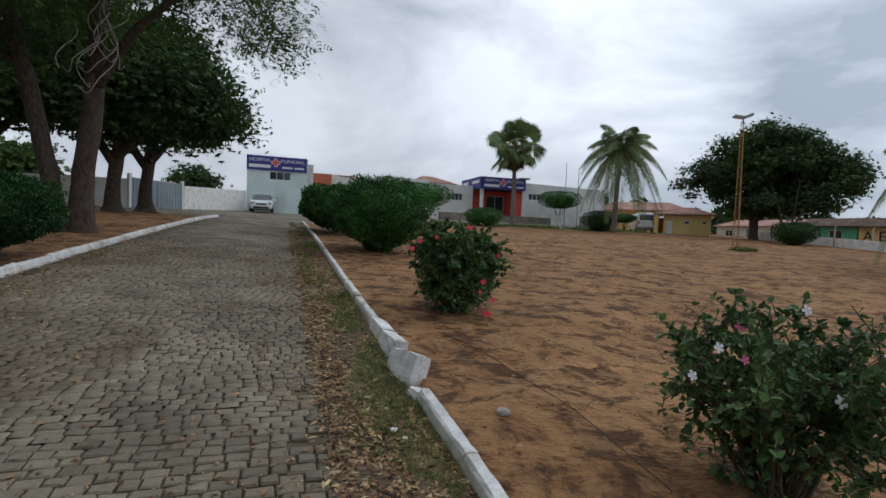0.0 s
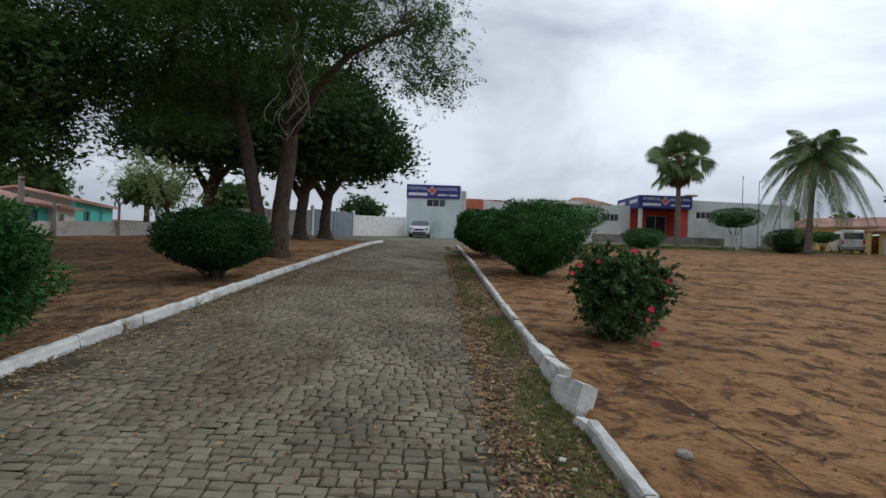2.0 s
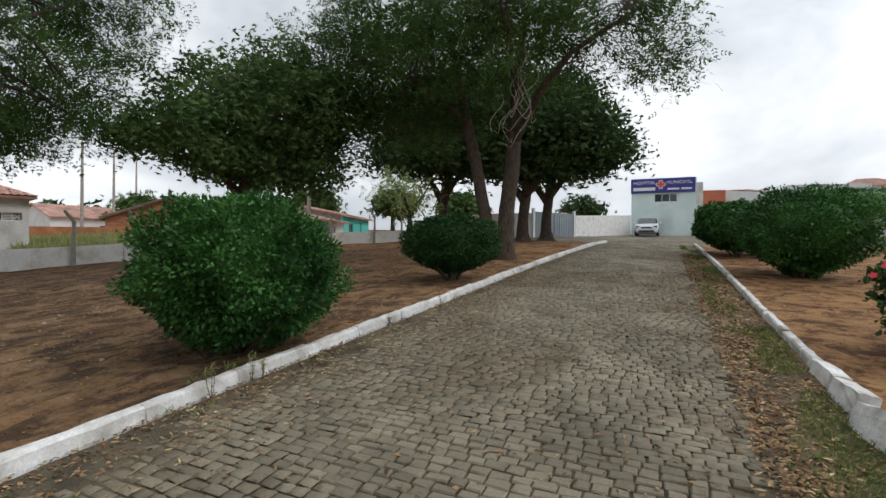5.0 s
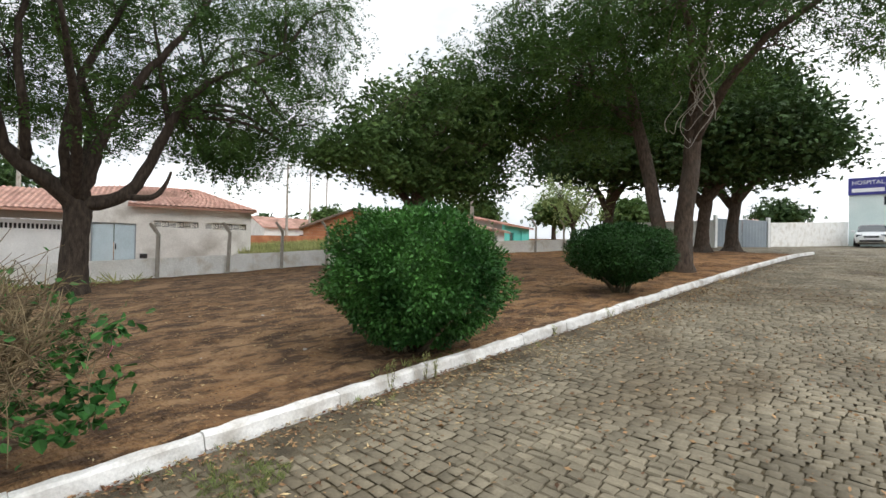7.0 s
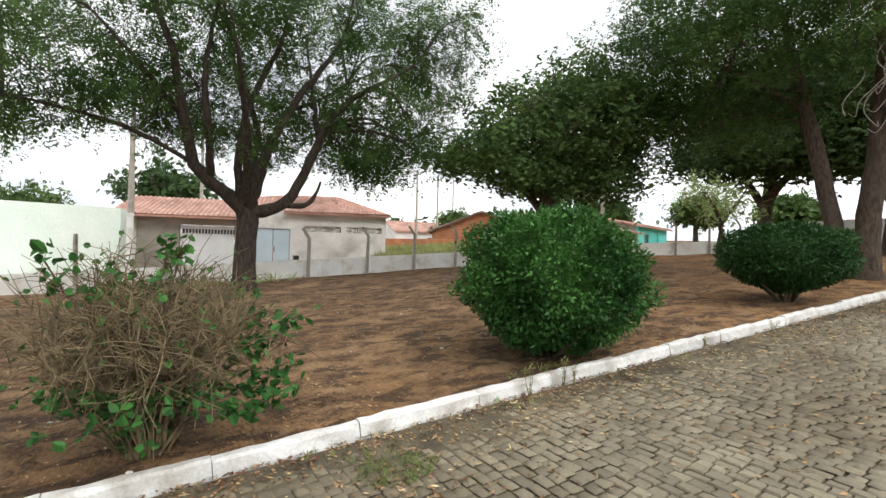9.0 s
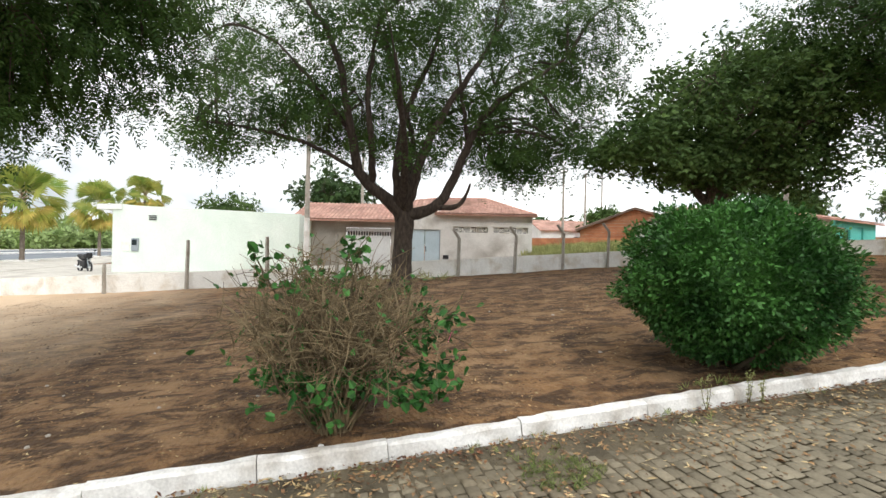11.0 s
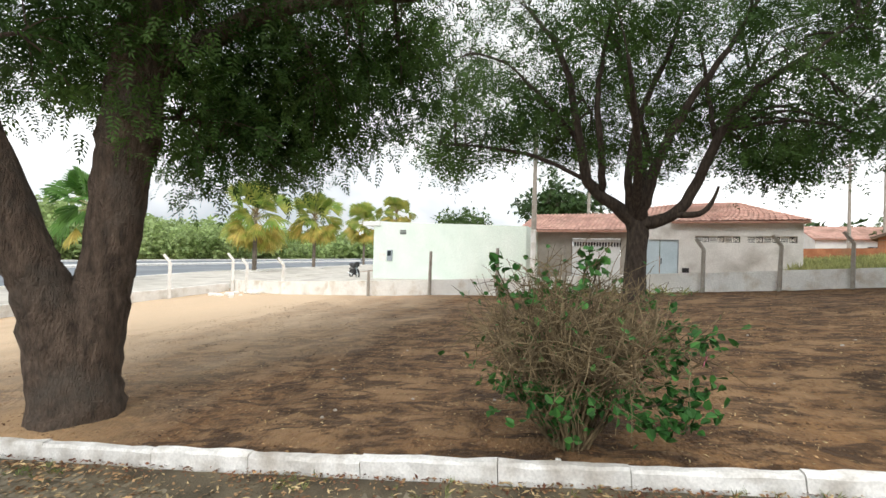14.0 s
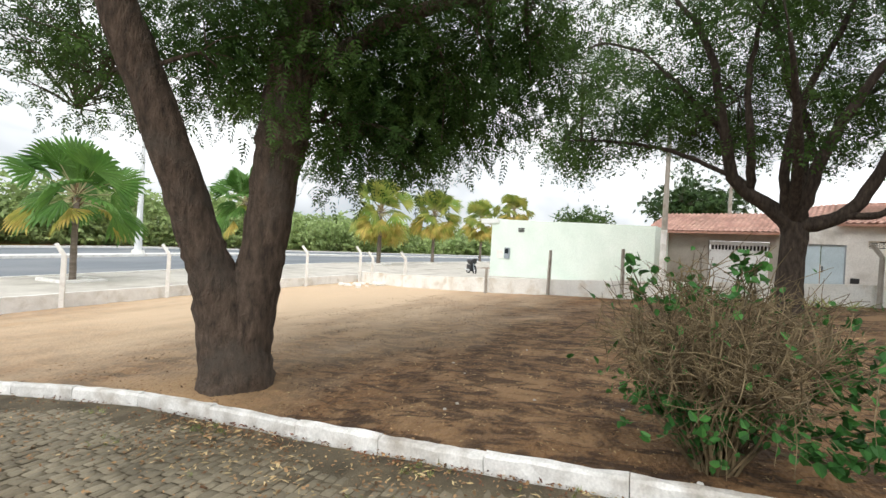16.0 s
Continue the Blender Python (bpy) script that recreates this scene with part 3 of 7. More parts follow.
def shrub(name, x, y, radii, lift, leaf, label, n=9000, size=0.06, stems=7, square=2.6, template=None, stem_mat=None, shell=(0.82, 1.03), lumps=0.06, group="", taper=0.35):
    """A clipped shrub: a few stems under a dense shell of single leaves over inner twigs and leaves."""
    top = thing(name, x, y, clutter_z(x, y) - 0.03, label, "shrub", group)
    rx, ry, rz = radii
    g = Geo()
    for k in range(stems):
        a = k * 2 * math.pi / stems + rng.uniform(-0.3, 0.3)
        e = np.array([math.cos(a) * rx * rng.uniform(0.3, 0.75), math.sin(a) * ry * rng.uniform(0.3, 0.75), lift + rz * rng.uniform(0.2, 1.2)])
        b = np.array([math.cos(a) * 0.09, math.sin(a) * 0.09, 0])
        g.tube(smooth_line([b, b * 2.2 + [0, 0, lift * 0.6], e], 4), np.linspace(0.04, 0.012, 9), 6, 0.05)
    g.put("stem", stem_mat or M_STEM, top, "", True)
    d = unit(rng.normal(0, 1, (n, 3)))
    p = d / (np.sum(np.abs(d / 1.0) ** square, axis=1, keepdims=True) ** (1 / square))
    bumpy = np.array([noise.noise(Vector(q) * 2.4 + Vector((x, y, 0))) for q in p])
    bumpy += 0.5 * np.array([noise.noise(Vector(q) * 6.0 + Vector((y, x, 0))) for q in p])
    rad = rng.uniform(shell[0], shell[1], n) + lumps * bumpy * 1.6
    rad = np.where(rng.random(n) < 0.22, rng.uniform(0.45, 0.85, n), rad)
    rad += np.where(rng.random(n) < 0.03, rng.uniform(0.0, 0.09, n), 0)
    q = p * rad[:, None] * np.array([rx, ry, rz])
    q[:, 2] += lift + rz
    low = np.clip((lift + 0.75 * rz - q[:, 2]) / (0.75 * rz), 0, 1)
    q[:, :2] *= (1 - taper * low ** 1.5)[:, None]
    dr = unit(d * 0.9 + rng.normal(0, 0.7, (n, 3)) + [0, 0, 0.25])
    sprays("foliage", q, dr, size * rng.uniform(0.7, 1.3, n), T_LEAF if template is None else template, leaf, top, tilt=0.6)
    bm = bmesh.new()
    bmesh.ops.create_icosphere(bm, subdivisions=3, radius=1.0)
    for v in bm.verts:
        c = np.array(v.co)
        c = c / (np.sum(np.abs(c) ** square) ** (1 / square)) * (0.72 + 0.10 * noise.noise(v.co * 3.0))
        zz = c[2] * rz + lift + rz
        k = 1 - taper * min(1, max(0, (lift + 0.75 * rz - zz) / (0.75 * rz))) ** 1.5
        v.co = Vector((c[0] * rx * k, c[1] * ry * k, zz))
    me = bpy.data.meshes.new("inner_foliage")
    bm.to_mesh(me)
    bm.free()
    me.materials.append(leaf)
    core = new("inner_foliage", me)
    core.parent = top
    return top


# ---- land, drive and kerbs ----
LEFT_KERB = [(-3.0, 27.0), (-3.3, 25.0), (-3.5, 20.0), (-3.73, 12.8), (-3.82, 7.0), (-3.88, 3.0), (-3.9, 0.0), (-3.95, -3.0), (-4.08, -5.6), (-3.8, -7.6), (-3.2, -10.0), (-2.4, -12.5)]
RIGHT_KERB = [(1.02, 26.2), (1.08, 16.0), (1.1, 9.5), (1.1, 4.4), (1.1, 3.3), (1.1, 0.0), (1.1, -6.0), (1.0, -12.0)]


def left_x(y):
    p = LEFT_KERB[::-1]
    return float(np.interp(y, [q[1] for q in p], [q[0] for q in p]))


def right_x(y):
    p = RIGHT_KERB[::-1]
    return float(np.interp(y, [q[1] for q in p], [q[0] for q in p]))


def on_drive(x, y):
    if y > 26.3:
        return y < 44.5 and -9.5 < x < 9.0
    return y > -12.4 and left_x(y) - 0.11 < x < right_x(y) + 0.05


def soil_lift(x, y):
    """How far the bare soil stands above the plane of the land: broad swells, trodden dents and crumbs, and a mound at the old tree."""
    z = 0.06 + 0.05 * noise.noise(Vector((x * 0.35, y * 0.35, 0))) + 0.02 * noise.noise(Vector((x * 1.7, y * 1.7, 3)))
    z += 0.016 * noise.noise(Vector((x * 3.3, y * 3.3, 7))) + 0.010 * abs(noise.noise(Vector((x * 6.5, y * 6.5, 9))))
    return z + 0.10 * math.exp(-((x + 4.7) ** 2 + (y + 4.9) ** 2) / 0.9)


def ground_sheet():
    xs = np.unique(np.concatenate([[-1500, -700, -350, -200, -130, -95], np.arange(-75, -24, 3.0), np.arange(-24, -11, 0.4), np.arange(-11, -4.2, 0.13), np.arange(-4.2, -2.4, 0.1), np.arange(-2.4, 0.9, 0.4),
                                   np.arange(0.9, 1.4, 0.07), np.arange(1.4, 8, 0.11), np.arange(8, 14, 0.3), np.arange(14, 60, 1.5), [75, 100, 140, 200, 350, 700, 1500]]))
    ys = np.unique(np.concatenate([[-1500, -700, -350, -200, -130, -95], np.arange(-75, -20, 3.0), np.arange(-20, -8, 0.3), np.arange(-8, 11, 0.12), np.arange(11, 30, 0.3), np.arange(30, 75, 1.5), [90, 120, 160, 220, 400, 800, 1500]]))
    v = []
    for y in ys:
        for x in xs:
            z = h(x, y)
            if on_drive(x, y):
                z -= 0.05
            elif -22 < x < 42 and -16 < y < 44:
                z += soil_lift(x, y)
            v.append((x, y, z))
    nx = len(xs)
    f = np.array([(j * nx + i, j * nx + i + 1, (j + 1) * nx + i + 1, (j + 1) * nx + i) for j in range(len(ys) - 1) for i in range(nx - 1)])
    return tagged(mesh_from("ground", v, f, M_SOIL, smooth=True), "bare reddish-brown soil with darker leaf-strewn patches and painted tree shade", "ground", kind="structure")


ground_sheet()

# bed of the drive, under the setts
bed = Geo()
ROWS_Y = np.arange(-12.4, 44.6, 0.4)
for y0, y1 in zip(ROWS_Y[:-1], ROWS_Y[1:]):
    def span(y):
        return (left_x(y), right_x(y)) if y < 26.3 else (-9.3, 8.8)
    (a0, b0), (a1, b1) = span(y0), span(y1 - 1e-3)
    n = 8
    for k in range(n):
        q = []
        for yy, a, b in ((y0, a0, b0), (y1, a1, b1)):
            for kk in (k, k + 1):
                x = a + (b - a) * kk / n
                q.append((x, yy, h(x, yy) - 0.022))
        bed.add([q[0], q[1], q[3], q[2]], [(0, 1, 2, 3)])
road = tagged(bed.put("road", M_JOINT), "drive paved with worn grey granite setts in earth joints", "road", kind="structure")


def sett(w, l, seed):
    """One sett: an uneven domed top and four battered sides."""
    r = random.Random(seed)
    j = lambda s: r.uniform(-s, s)
    a, b, t = w / 2, l / 2, 0.009
    low = [(-a + j(.006), -b + j(.008), -0.045), (a + j(.006), -b + j(.008), -0.045), (a + j(.006), b + j(.008), -0.045), (-a + j(.006), b + j(.008), -0.045)]
    top = [(x * (1 - t / a), y * (1 - t / b), j(.006)) for x, y, _ in low]
    mid = [(x * 0.99, y * 0.99, -0.010) for x, y, _ in low]
    return low + mid + top, [(8, 9, 10, 11)] + [(4 + k, 4 + (k + 1) % 4, 8 + (k + 1) % 4, 8 + k) for k in range(4)] + [(k, (k + 1) % 4, 4 + (k + 1) % 4, 4 + k) for k in range(4)]


def lay_setts():
    r = random.Random(5)
    variants = [sett(0.122 + 0.015 * (k % 5 - 2), 0.084 + 0.003 * (k % 3 - 1), k) for k in range(12)]
    broad = [sett(0.21 + 0.02 * (k % 5 - 2), 0.15, 40 + k) for k in range(12)]
    near, rest_v, rest_f = [], [], []
    y = -9.0
    row = 0
    while y < 43.9:
        if y < 26.3:
            x0, x1 = left_x(y) + 0.02, min(right_x(y) - 0.02, 0.50 + 0.14 * noise.noise(Vector((y * 0.7, 0, 0))) + 0.3 * (y > 12))
        else:
            x0, x1 = -9.0, 8.5
        x = x0 + r.uniform(0.0, 0.2)
        skew = 0.02 * noise.noise(Vector((0, y * 0.4, 5)))
        while x < x1:
            k = r.randrange(12)
            far = y > 26.3
            w = 0.21 + 0.02 * (k % 5 - 2) if far else 0.129 + 0.015 * (k % 5 - 2)
            if x > 0.05 and y < 26 and r.random() < (x - 0.05) * 1.1:
                x += w + 0.005
                continue
            yy = y + skew + 0.010 * math.sin(x * 1.3 + row * .25) + r.uniform(-0.005, 0.005)
            sink = 0.012 * noise.noise(Vector((x * 0.9, yy * 0.9, 1))) + r.uniform(-0.003, 0.003)
            m = Matrix.Translation((x + w / 2, yy, h(x, yy) + sink)) @ Euler((radians(4.1) + r.uniform(-.022, .022), radians(1.3) + r.uniform(-.022, .022), r.uniform(-.035, .035))).to_matrix().to_4x4()
            if len(near) < 300 and 2.3 < y < 3.4 and -2.6 < x < 0.6:
                near.append((k, m))
            else:
                o = len(rest_v)
                vv, ff = (broad if far else variants)[k]
                rest_v.extend(tuple(m @ Vector(p)) for p in vv)
                rest_f.extend(tuple(i + o for i in q) for q in ff[:5])
            x += w + 0.005
        y += 0.156 if y > 26.3 else 0.0935
        row += 1
    ob = mesh_from("setts", rest_v, np.array(rest_f), M_COBBLE, road)
    tagged(ob, "weathered grey granite setts", kind="stuff")
    return variants, near


sett_variants, sett_near = lay_setts()


def kerb_line(name, line, label, side, top=None):
    top = top or tagged(new(name), label, "kerb", kind="structure")
    p = smooth_line([(x, y, 0) for x, y in line], 8)
    s = np.concatenate([[0], np.cumsum(np.linalg.norm(np.diff(p, axis=0), axis=1))])
    r = random.Random(11)
    pos = 0.0
    while pos < s[-1] - 0.3:
        L = r.uniform(0.85, 1.15)
        a = [np.interp(pos, s, p[:, k]) for k in (0, 1)]
        e = min(pos + L - 0.007, s[-1])
        b = [np.interp(e, s, p[:, k]) for k in (0, 1)]
        pos += L
        d = Vector((b[0] - a[0], b[1] - a[1], h(*b) - h(*a)))
        ang = math.degrees(math.atan2(d.y, d.x))
        pitch = -math.degrees(math.asin(d.z / d.length))
        kerb_stone(top, a[0], a[1], h(*a), ang, pitch, d.length, r, side)
    return top


def kerb_stone(parent, x, y, z, ang, pitch, L, r, side, tilt=0.0):
    """A kerb stone: rounded worn top, slightly uneven along its length."""
    n, g = 9, Geo()
    prof = [(-0.005, -0.10), (0.0, 0.02), (0.004, 0.10), (0.02, 0.124), (0.08, 0.128), (0.10, 0.108), (0.106, 0.0), (0.106, -0.1)]
    v = []
    for i in range(n + 1):
        for (a, b) in prof:
            v.append((L * i / n, side * (a + r.uniform(-.007, .007)), b + r.uniform(-.008, .007) * (b > 0)))
    k = len(prof)
    f = [(i * k + j, i * k + j + 1, (i + 1) * k + j + 1, (i + 1) * k + j) for i in range(n) for j in range(k - 1)] + [tuple(range(k)), tuple(range(n * k, (n + 1) * k))]
    ob = g.add(v, f).put("kerb_stone", M_KERB, parent)
    ob.matrix_world = Matrix.Translation((x, y, z + r.uniform(-.008, .012))) @ Euler((radians(tilt), radians(pitch), radians(ang))).to_matrix().to_4x4()
    return ob


kerb_line("kerb_left", LEFT_KERB, "low whitewashed concrete kerb with scuffed paint and joints", -1)
kerb_right = kerb_line("kerb_right", [(1.02, 26.2), (1.08, 16.0), (1.07, 9.5), (1.08, 5.85)], "low whitewashed concrete kerb, cracked, with tipped stones", 1)
kerb_line("kerb_right", [(1.06, 3.64), (1.06, 0.0), (1.06, -6.0), (1.0, -12.0)], "", 1, kerb_right)


def kerb_block(parent, x, y, dz, L, w, hh, yaw, tilt, pitch, seed):
    """A loose kerb block: a chipped and bevelled stone tipped out of its row."""
    bm = bmesh.new()
    bmesh.ops.create_cube(bm, size=1.0)
    bmesh.ops.subdivide_edges(bm, edges=list(bm.edges), cuts=3, use_grid_fill=True)
    for v in bm.verts:
        q = v.co.copy()
        v.co = Vector((q.x * w, q.y * L, q.z * hh))
        e = sum(abs(c) > 0.49 for c in q)
        n = noise.noise(v.co * 9 + Vector((seed, 0, 0)))
        v.co *= 1 - (0.0, 0.0, 0.025, 0.06)[e] - 0.035 * n
        v.co += Vector((0.012, 0.012, 0.012)) * noise.noise(v.co * 22 + Vector((0, seed, 0)))
    me = bpy.data.meshes.new("kerb_stone")
    bm.to_mesh(me)
    bm.free()
    me.materials.append(M_KERB)
    ob = new("kerb_stone", me)
    ob.parent = parent
    ob.matrix_world = Matrix.Translation((x, y, h(x, y) + dz)) @ Euler((radians(pitch), radians(tilt), radians(yaw))).to_matrix().to_4x4()


kerb_block(kerb_right, 1.12, 5.52, 0.03, 0.62, 0.14, 0.26, 2, 10, 2, 3)
kerb_block(kerb_right, 1.12, 4.90, 0.05, 0.54, 0.16, 0.28, 3, 14, 0, 8)
kerb_block(kerb_right, 1.11, 4.22, 0.09, 0.56, 0.15, 0.29, 9, 20, -6, 15)
kerb_block(kerb_right, 1.09, 3.76, 0.0, 0.16, 0.12, 0.14, 20, 12, 5, 21)

# ---- shade trees along the drive ----
tree("neem_tree", (-13.85, 2.2),
     [[(0, 0, -0.1, .38), (0, 0, .4, .30), (0, .02, 1.3, .26), (-.03, .03, 2.05, .27), (.1, -.5, 2.5, .17), (.2, -1.25, 3.15, .145), (.6, -1.6, 4.6, .10), (.8, -2.0, 6.2, .075), (.6, -2.9, 7.6, .04)],
      [(0, 0, 2.0, .15), (.4, -.3, 3.1, .11), (.7, -.05, 4.8, .08), (.6, .55, 6.2, .06), (.4, 1.0, 7.8, .035)],
      [(0, .05, 2.0, .18), (.2, .15, 2.6, .15), (.5, .45, 3.8, .12), (.8, 1.1, 5.1, .09), (.9, 1.8, 6.2, .065), (.9, 2.6, 7.6, .035)],
      [(0, .05, 2.05, .18), (.2, .85, 2.3, .15), (.4, 1.4, 3.2, .125), (.8, 1.75, 4.3, .10), (1.1, 2.4, 5.2, .075), (1.1, 3.4, 5.9, .05), (1.0, 4.5, 6.7, .03)],
      [(.2, -1.25, 3.15, .06), (.5, -2.6, 3.75, .05), (.6, -4.0, 4.0, .035), (.5, -5.2, 4.1, .018)],
      [(.15, -.9, 2.85, .11), (.7, -1.0, 3.9, .085), (.9, -1.15, 5.2, .065), (1.1, -.9, 6.9, .035)],
      [(.15, -1.5, 4.2, .07), (.2, -2.4, 5.3, .05), (.3, -3.4, 6.3, .03)],
      [(.1, -.05, 4.6, .07), (.6, -.5, 5.7, .05), (.8, -.8, 7.2, .03)],
      [(-.5, .45, 3.8, .09), (-.9, .2, 5.2, .07), (-1.4, -.2, 7.0, .035)],
      [(-.5, 1.1, 5.0, .07), (-1.2, 2.2, 5.7, .05), (-1.8, 3.4, 6.6, .03)],
      [(.5, 1.7, 4.2, .07), (.2, 1.6, 5.5, .05), (.1, 1.4, 7.0, .03)],
      [(0, 0, 2.1, .14), (1.4, -.3, 3.9, .09), (2.8, -.8, 5.4, .04)],
      [(0, 0, 2.1, .14), (-1.5, .5, 3.9, .09), (-3.4, .6, 5.4, .04)]],
     [(-1.0, 0, 7.3, 3.8, 5.6, 2.6, 5.2), (-.4, -3.6, 5.4, 2.8, 2.6, 1.6, 1.6), (-.4, 3.8, 5.2, 2.8, 2.6, 1.6, 1.6), (1.9, 0, 7.0, 2.0, 3.6, 1.2, .6), (-1.2, -1.6, 4.9, 1.4, 1.7, 1.1, .5), (-1.2, 1.9, 4.7, 1.4, 1.8, 1.1, .5), (-2.2, .2, 4.6, 1.4, 2.4, 1.0, .6), (.2, .2, 4.1, 1.4, 1.7, .7, .15), (.2, -4.2, 4.3, 1.6, 1.6, 0.7, .4), (.6, 2.8, 3.7, 1.0, .8, .6, .22), (.5, 4.8, 4.2, 1.6, 1.4, .9, .5), (.2, 3.5, 3.7, 1.0, 1.2, .7, .35), (.1, -4.8, 3.9, 1.2, 1.2, .6, .3), (-.3, 5.6, 7.4, 2.6, 1.9, 1.8, 1.3)],
     M_LEAF_NEEM, T_NEEM, 0.225, "spreading neem tree with forked dark trunk and airy crown", clusters=900, per=34, spread=.27, droop=.3, secondary=46, group="shade trees", bark=M_BARK_DARK,
     stubs=[[(.2, .8, 2.3, .09), (.6, 1.35, 2.3, .07), (.7, 1.6, 2.6, .05), (.75, 1.72, 2.95, .03)]])

tree("neem_tree", (-4.72, -4.87),
     [[(0.0, -.06, -0.15, .48), (.0, -.08, .12, .43), (.03, -.10, .5, .385), (.13, -.19, 1.0, .31), (.25, -.30, 1.45, .25), (.36, -.38, 1.8, .23), (.57, -.5, 2.5, .22), (.83, -.69, 3.34, .21), (1.11, -.87, 4.2, .19), (1.6, -1.6, 6.6, .09)],
      [(0, -.08, .5, .36), (-.06, -.01, 1.0, .315), (-.12, .05, 1.45, .265), (-.15, .10, 1.8, .255), (-.19, .16, 2.6, .265), (-.23, .22, 3.2, .29), (-.32, .33, 4.6, .22), (-.8, .8, 6.6, .1)],
      [(-.2, .2, 3.5, .15), (-.9, 1.4, 4.6, .1), (-1.6, 3.0, 5.0, .05)],
      [(1.0, -.8, 3.9, .14), (1.5, -.6, 5.4, .09), (2.3, .5, 6.4, .04)],
      [(-.25, .25, 4.2, .13), (-2.0, .2, 5.6, .08), (-3.8, -.4, 6.2, .04)]],
     [(-.6, -.9, 6.9, 4.2, 3.9, 2.3, 5), (-1.5, 2.1, 5.0, 2.0, 1.5, 1.5, 1.6), (-2.3, 1.0, 4.9, 2.2, 2.0, 1.5, 1.8), (-0.16, -0.22, 4.18, 1.0, 1.0, .9, 1.3), (0.78, -2.02, 4.03, 1.3, 1.3, .7, .5), (-.8, -3.6, 4.7, 2.6, 2.4, 1.3, 1.6), (-.2, .5, 4.3, 1.0, 1.1, .9, .5), (-1.21, 0.56, 3.32, 1.3, 1.1, .75, 1.7), (-2.00, 1.10, 3.77, 1.3, 1.1, .8, 1.7), (1.2, 1.8, 5.8, 1.6, 2.2, 1.4, 1.0), (-2.5, 2.3, 4.7, 1.1, 1.0, 1.1, 1.1)],
     M_LEAF_NEEM, T_NEEM_NEAR, 0.235, "old neem tree with thick fissured twin trunk beside the kerb", clusters=800, per=25, spread=.27, droop=.45, group="shade trees")

tree("neem_tree", (-4.95, 14.8),
     [[(0.15, 0, -.1, .38), (.1, 0, .4, .29), (.1, .1, 1.6, .25), (.25, .2, 3.2, .23), (.3, .3, 5.0, .2), (.6, .4, 8.0, .08)],
      [(-.35, -.1, -.1, .26), (-.45, -.1, .8, .21), (-.8, 0, 2.6, .19), (-1.3, .1, 4.6, .18), (-1.9, .2, 7.4, .08)],
      [(.3, .2, 3.8, .14), (1.8, -.4, 5.8, .1), (4.0, -.6, 7.0, .05)],
      [(-1.2, .1, 4.4, .12), (-3.0, -.6, 6.0, .08), (-5.0, -.8, 6.8, .04)],
      [(.3, .3, 4.6, .1), (.8, -2.0, 6.0, .07), (1.0, -3.8, 6.6, .04)]],
     [(-.5, 0, 7.8, 4.6, 4.6, 2.8, 4.5), (3.2, -.4, 7.5, 2.5, 2.6, 1.9, 1.0), (4.5, -.6, 6.0, 1.0, 1.4, 1.1, .4), (-4.6, -.6, 6.8, 2.6, 2.8, 2.0, 2.6), (0, -2.8, 6.2, 3.0, 2.2, 1.6, 1.4), (-3.4, 0, 4.9, 2.2, 2.2, 1.0, 1.1), (-5.6, -1.4, 5.4, 1.8, 2.0, 1.4, .9)],
     M_LEAF_NEEM, T_NEEM, 0.25, "tall neem tree with two leaning trunks beside the drive", clusters=900, per=31, spread=.34, droop=.3, group="shade trees")

FICUS = [[(0, 0, -.1, .80), (0, 0, .2, .40), (0, 0, 1.2, .27), (.2, .1, 3.0, .26), (.5, .2, 5.0, .2), (.7, .3, 7.5, .1)],
         [(0, 0, 2.2, .22), (-1.2, .4, 3.8, .14), (-2.8, .6, 5.2, .07)], [(.1, 0, 2.4, .22), (1.4, -.3, 3.8, .14), (3.0, -.5, 5.0, .07)]]
FICUS_BLOBS = [(0, 0, 6.3, 4.4, 4.4, 2.6, 4), (0, -2.0, 4.6, 3.6, 2.6, 1.2, 1.5), (1.8, -.5, 4.6, 2.8, 2.6, 1.2, 1.4)]
tree("ficus_tree", (-6.3, 27.3), FICUS, FICUS_BLOBS, M_LEAF_DARK, T_LEAF3, 0.175, "dense dark ficus tree with flared root base", clusters=440, per=66, spread=0.5, group="shade trees")
tree("ficus_tree", (-7.0, 24.9), FICUS, [(-.5, 0, 6.3, 4.6, 4.0, 2.6, 4), (-1.5, -1.5, 4.4, 3.4, 2.6, 1.0, 1.5)], M_LEAF_DARK, T_LEAF3, 0.175, "dense dark ficus tree with flared root base", clusters=440, per=66, spread=0.5, group="shade trees")
tree("ficus_tree", (-11.90, 25.39), FICUS, [(-.1, 0, 6.4, 4.3, 4.0, 2.6, 4), (-.4, -1.8, 4.5, 3.4, 2.6, 1.1, 1.5)], M_LEAF_DARK, T_LEAF3, 0.18, "dense dark ficus tree with flared root base", clusters=330, per=60, spread=0.5, group="shade trees")
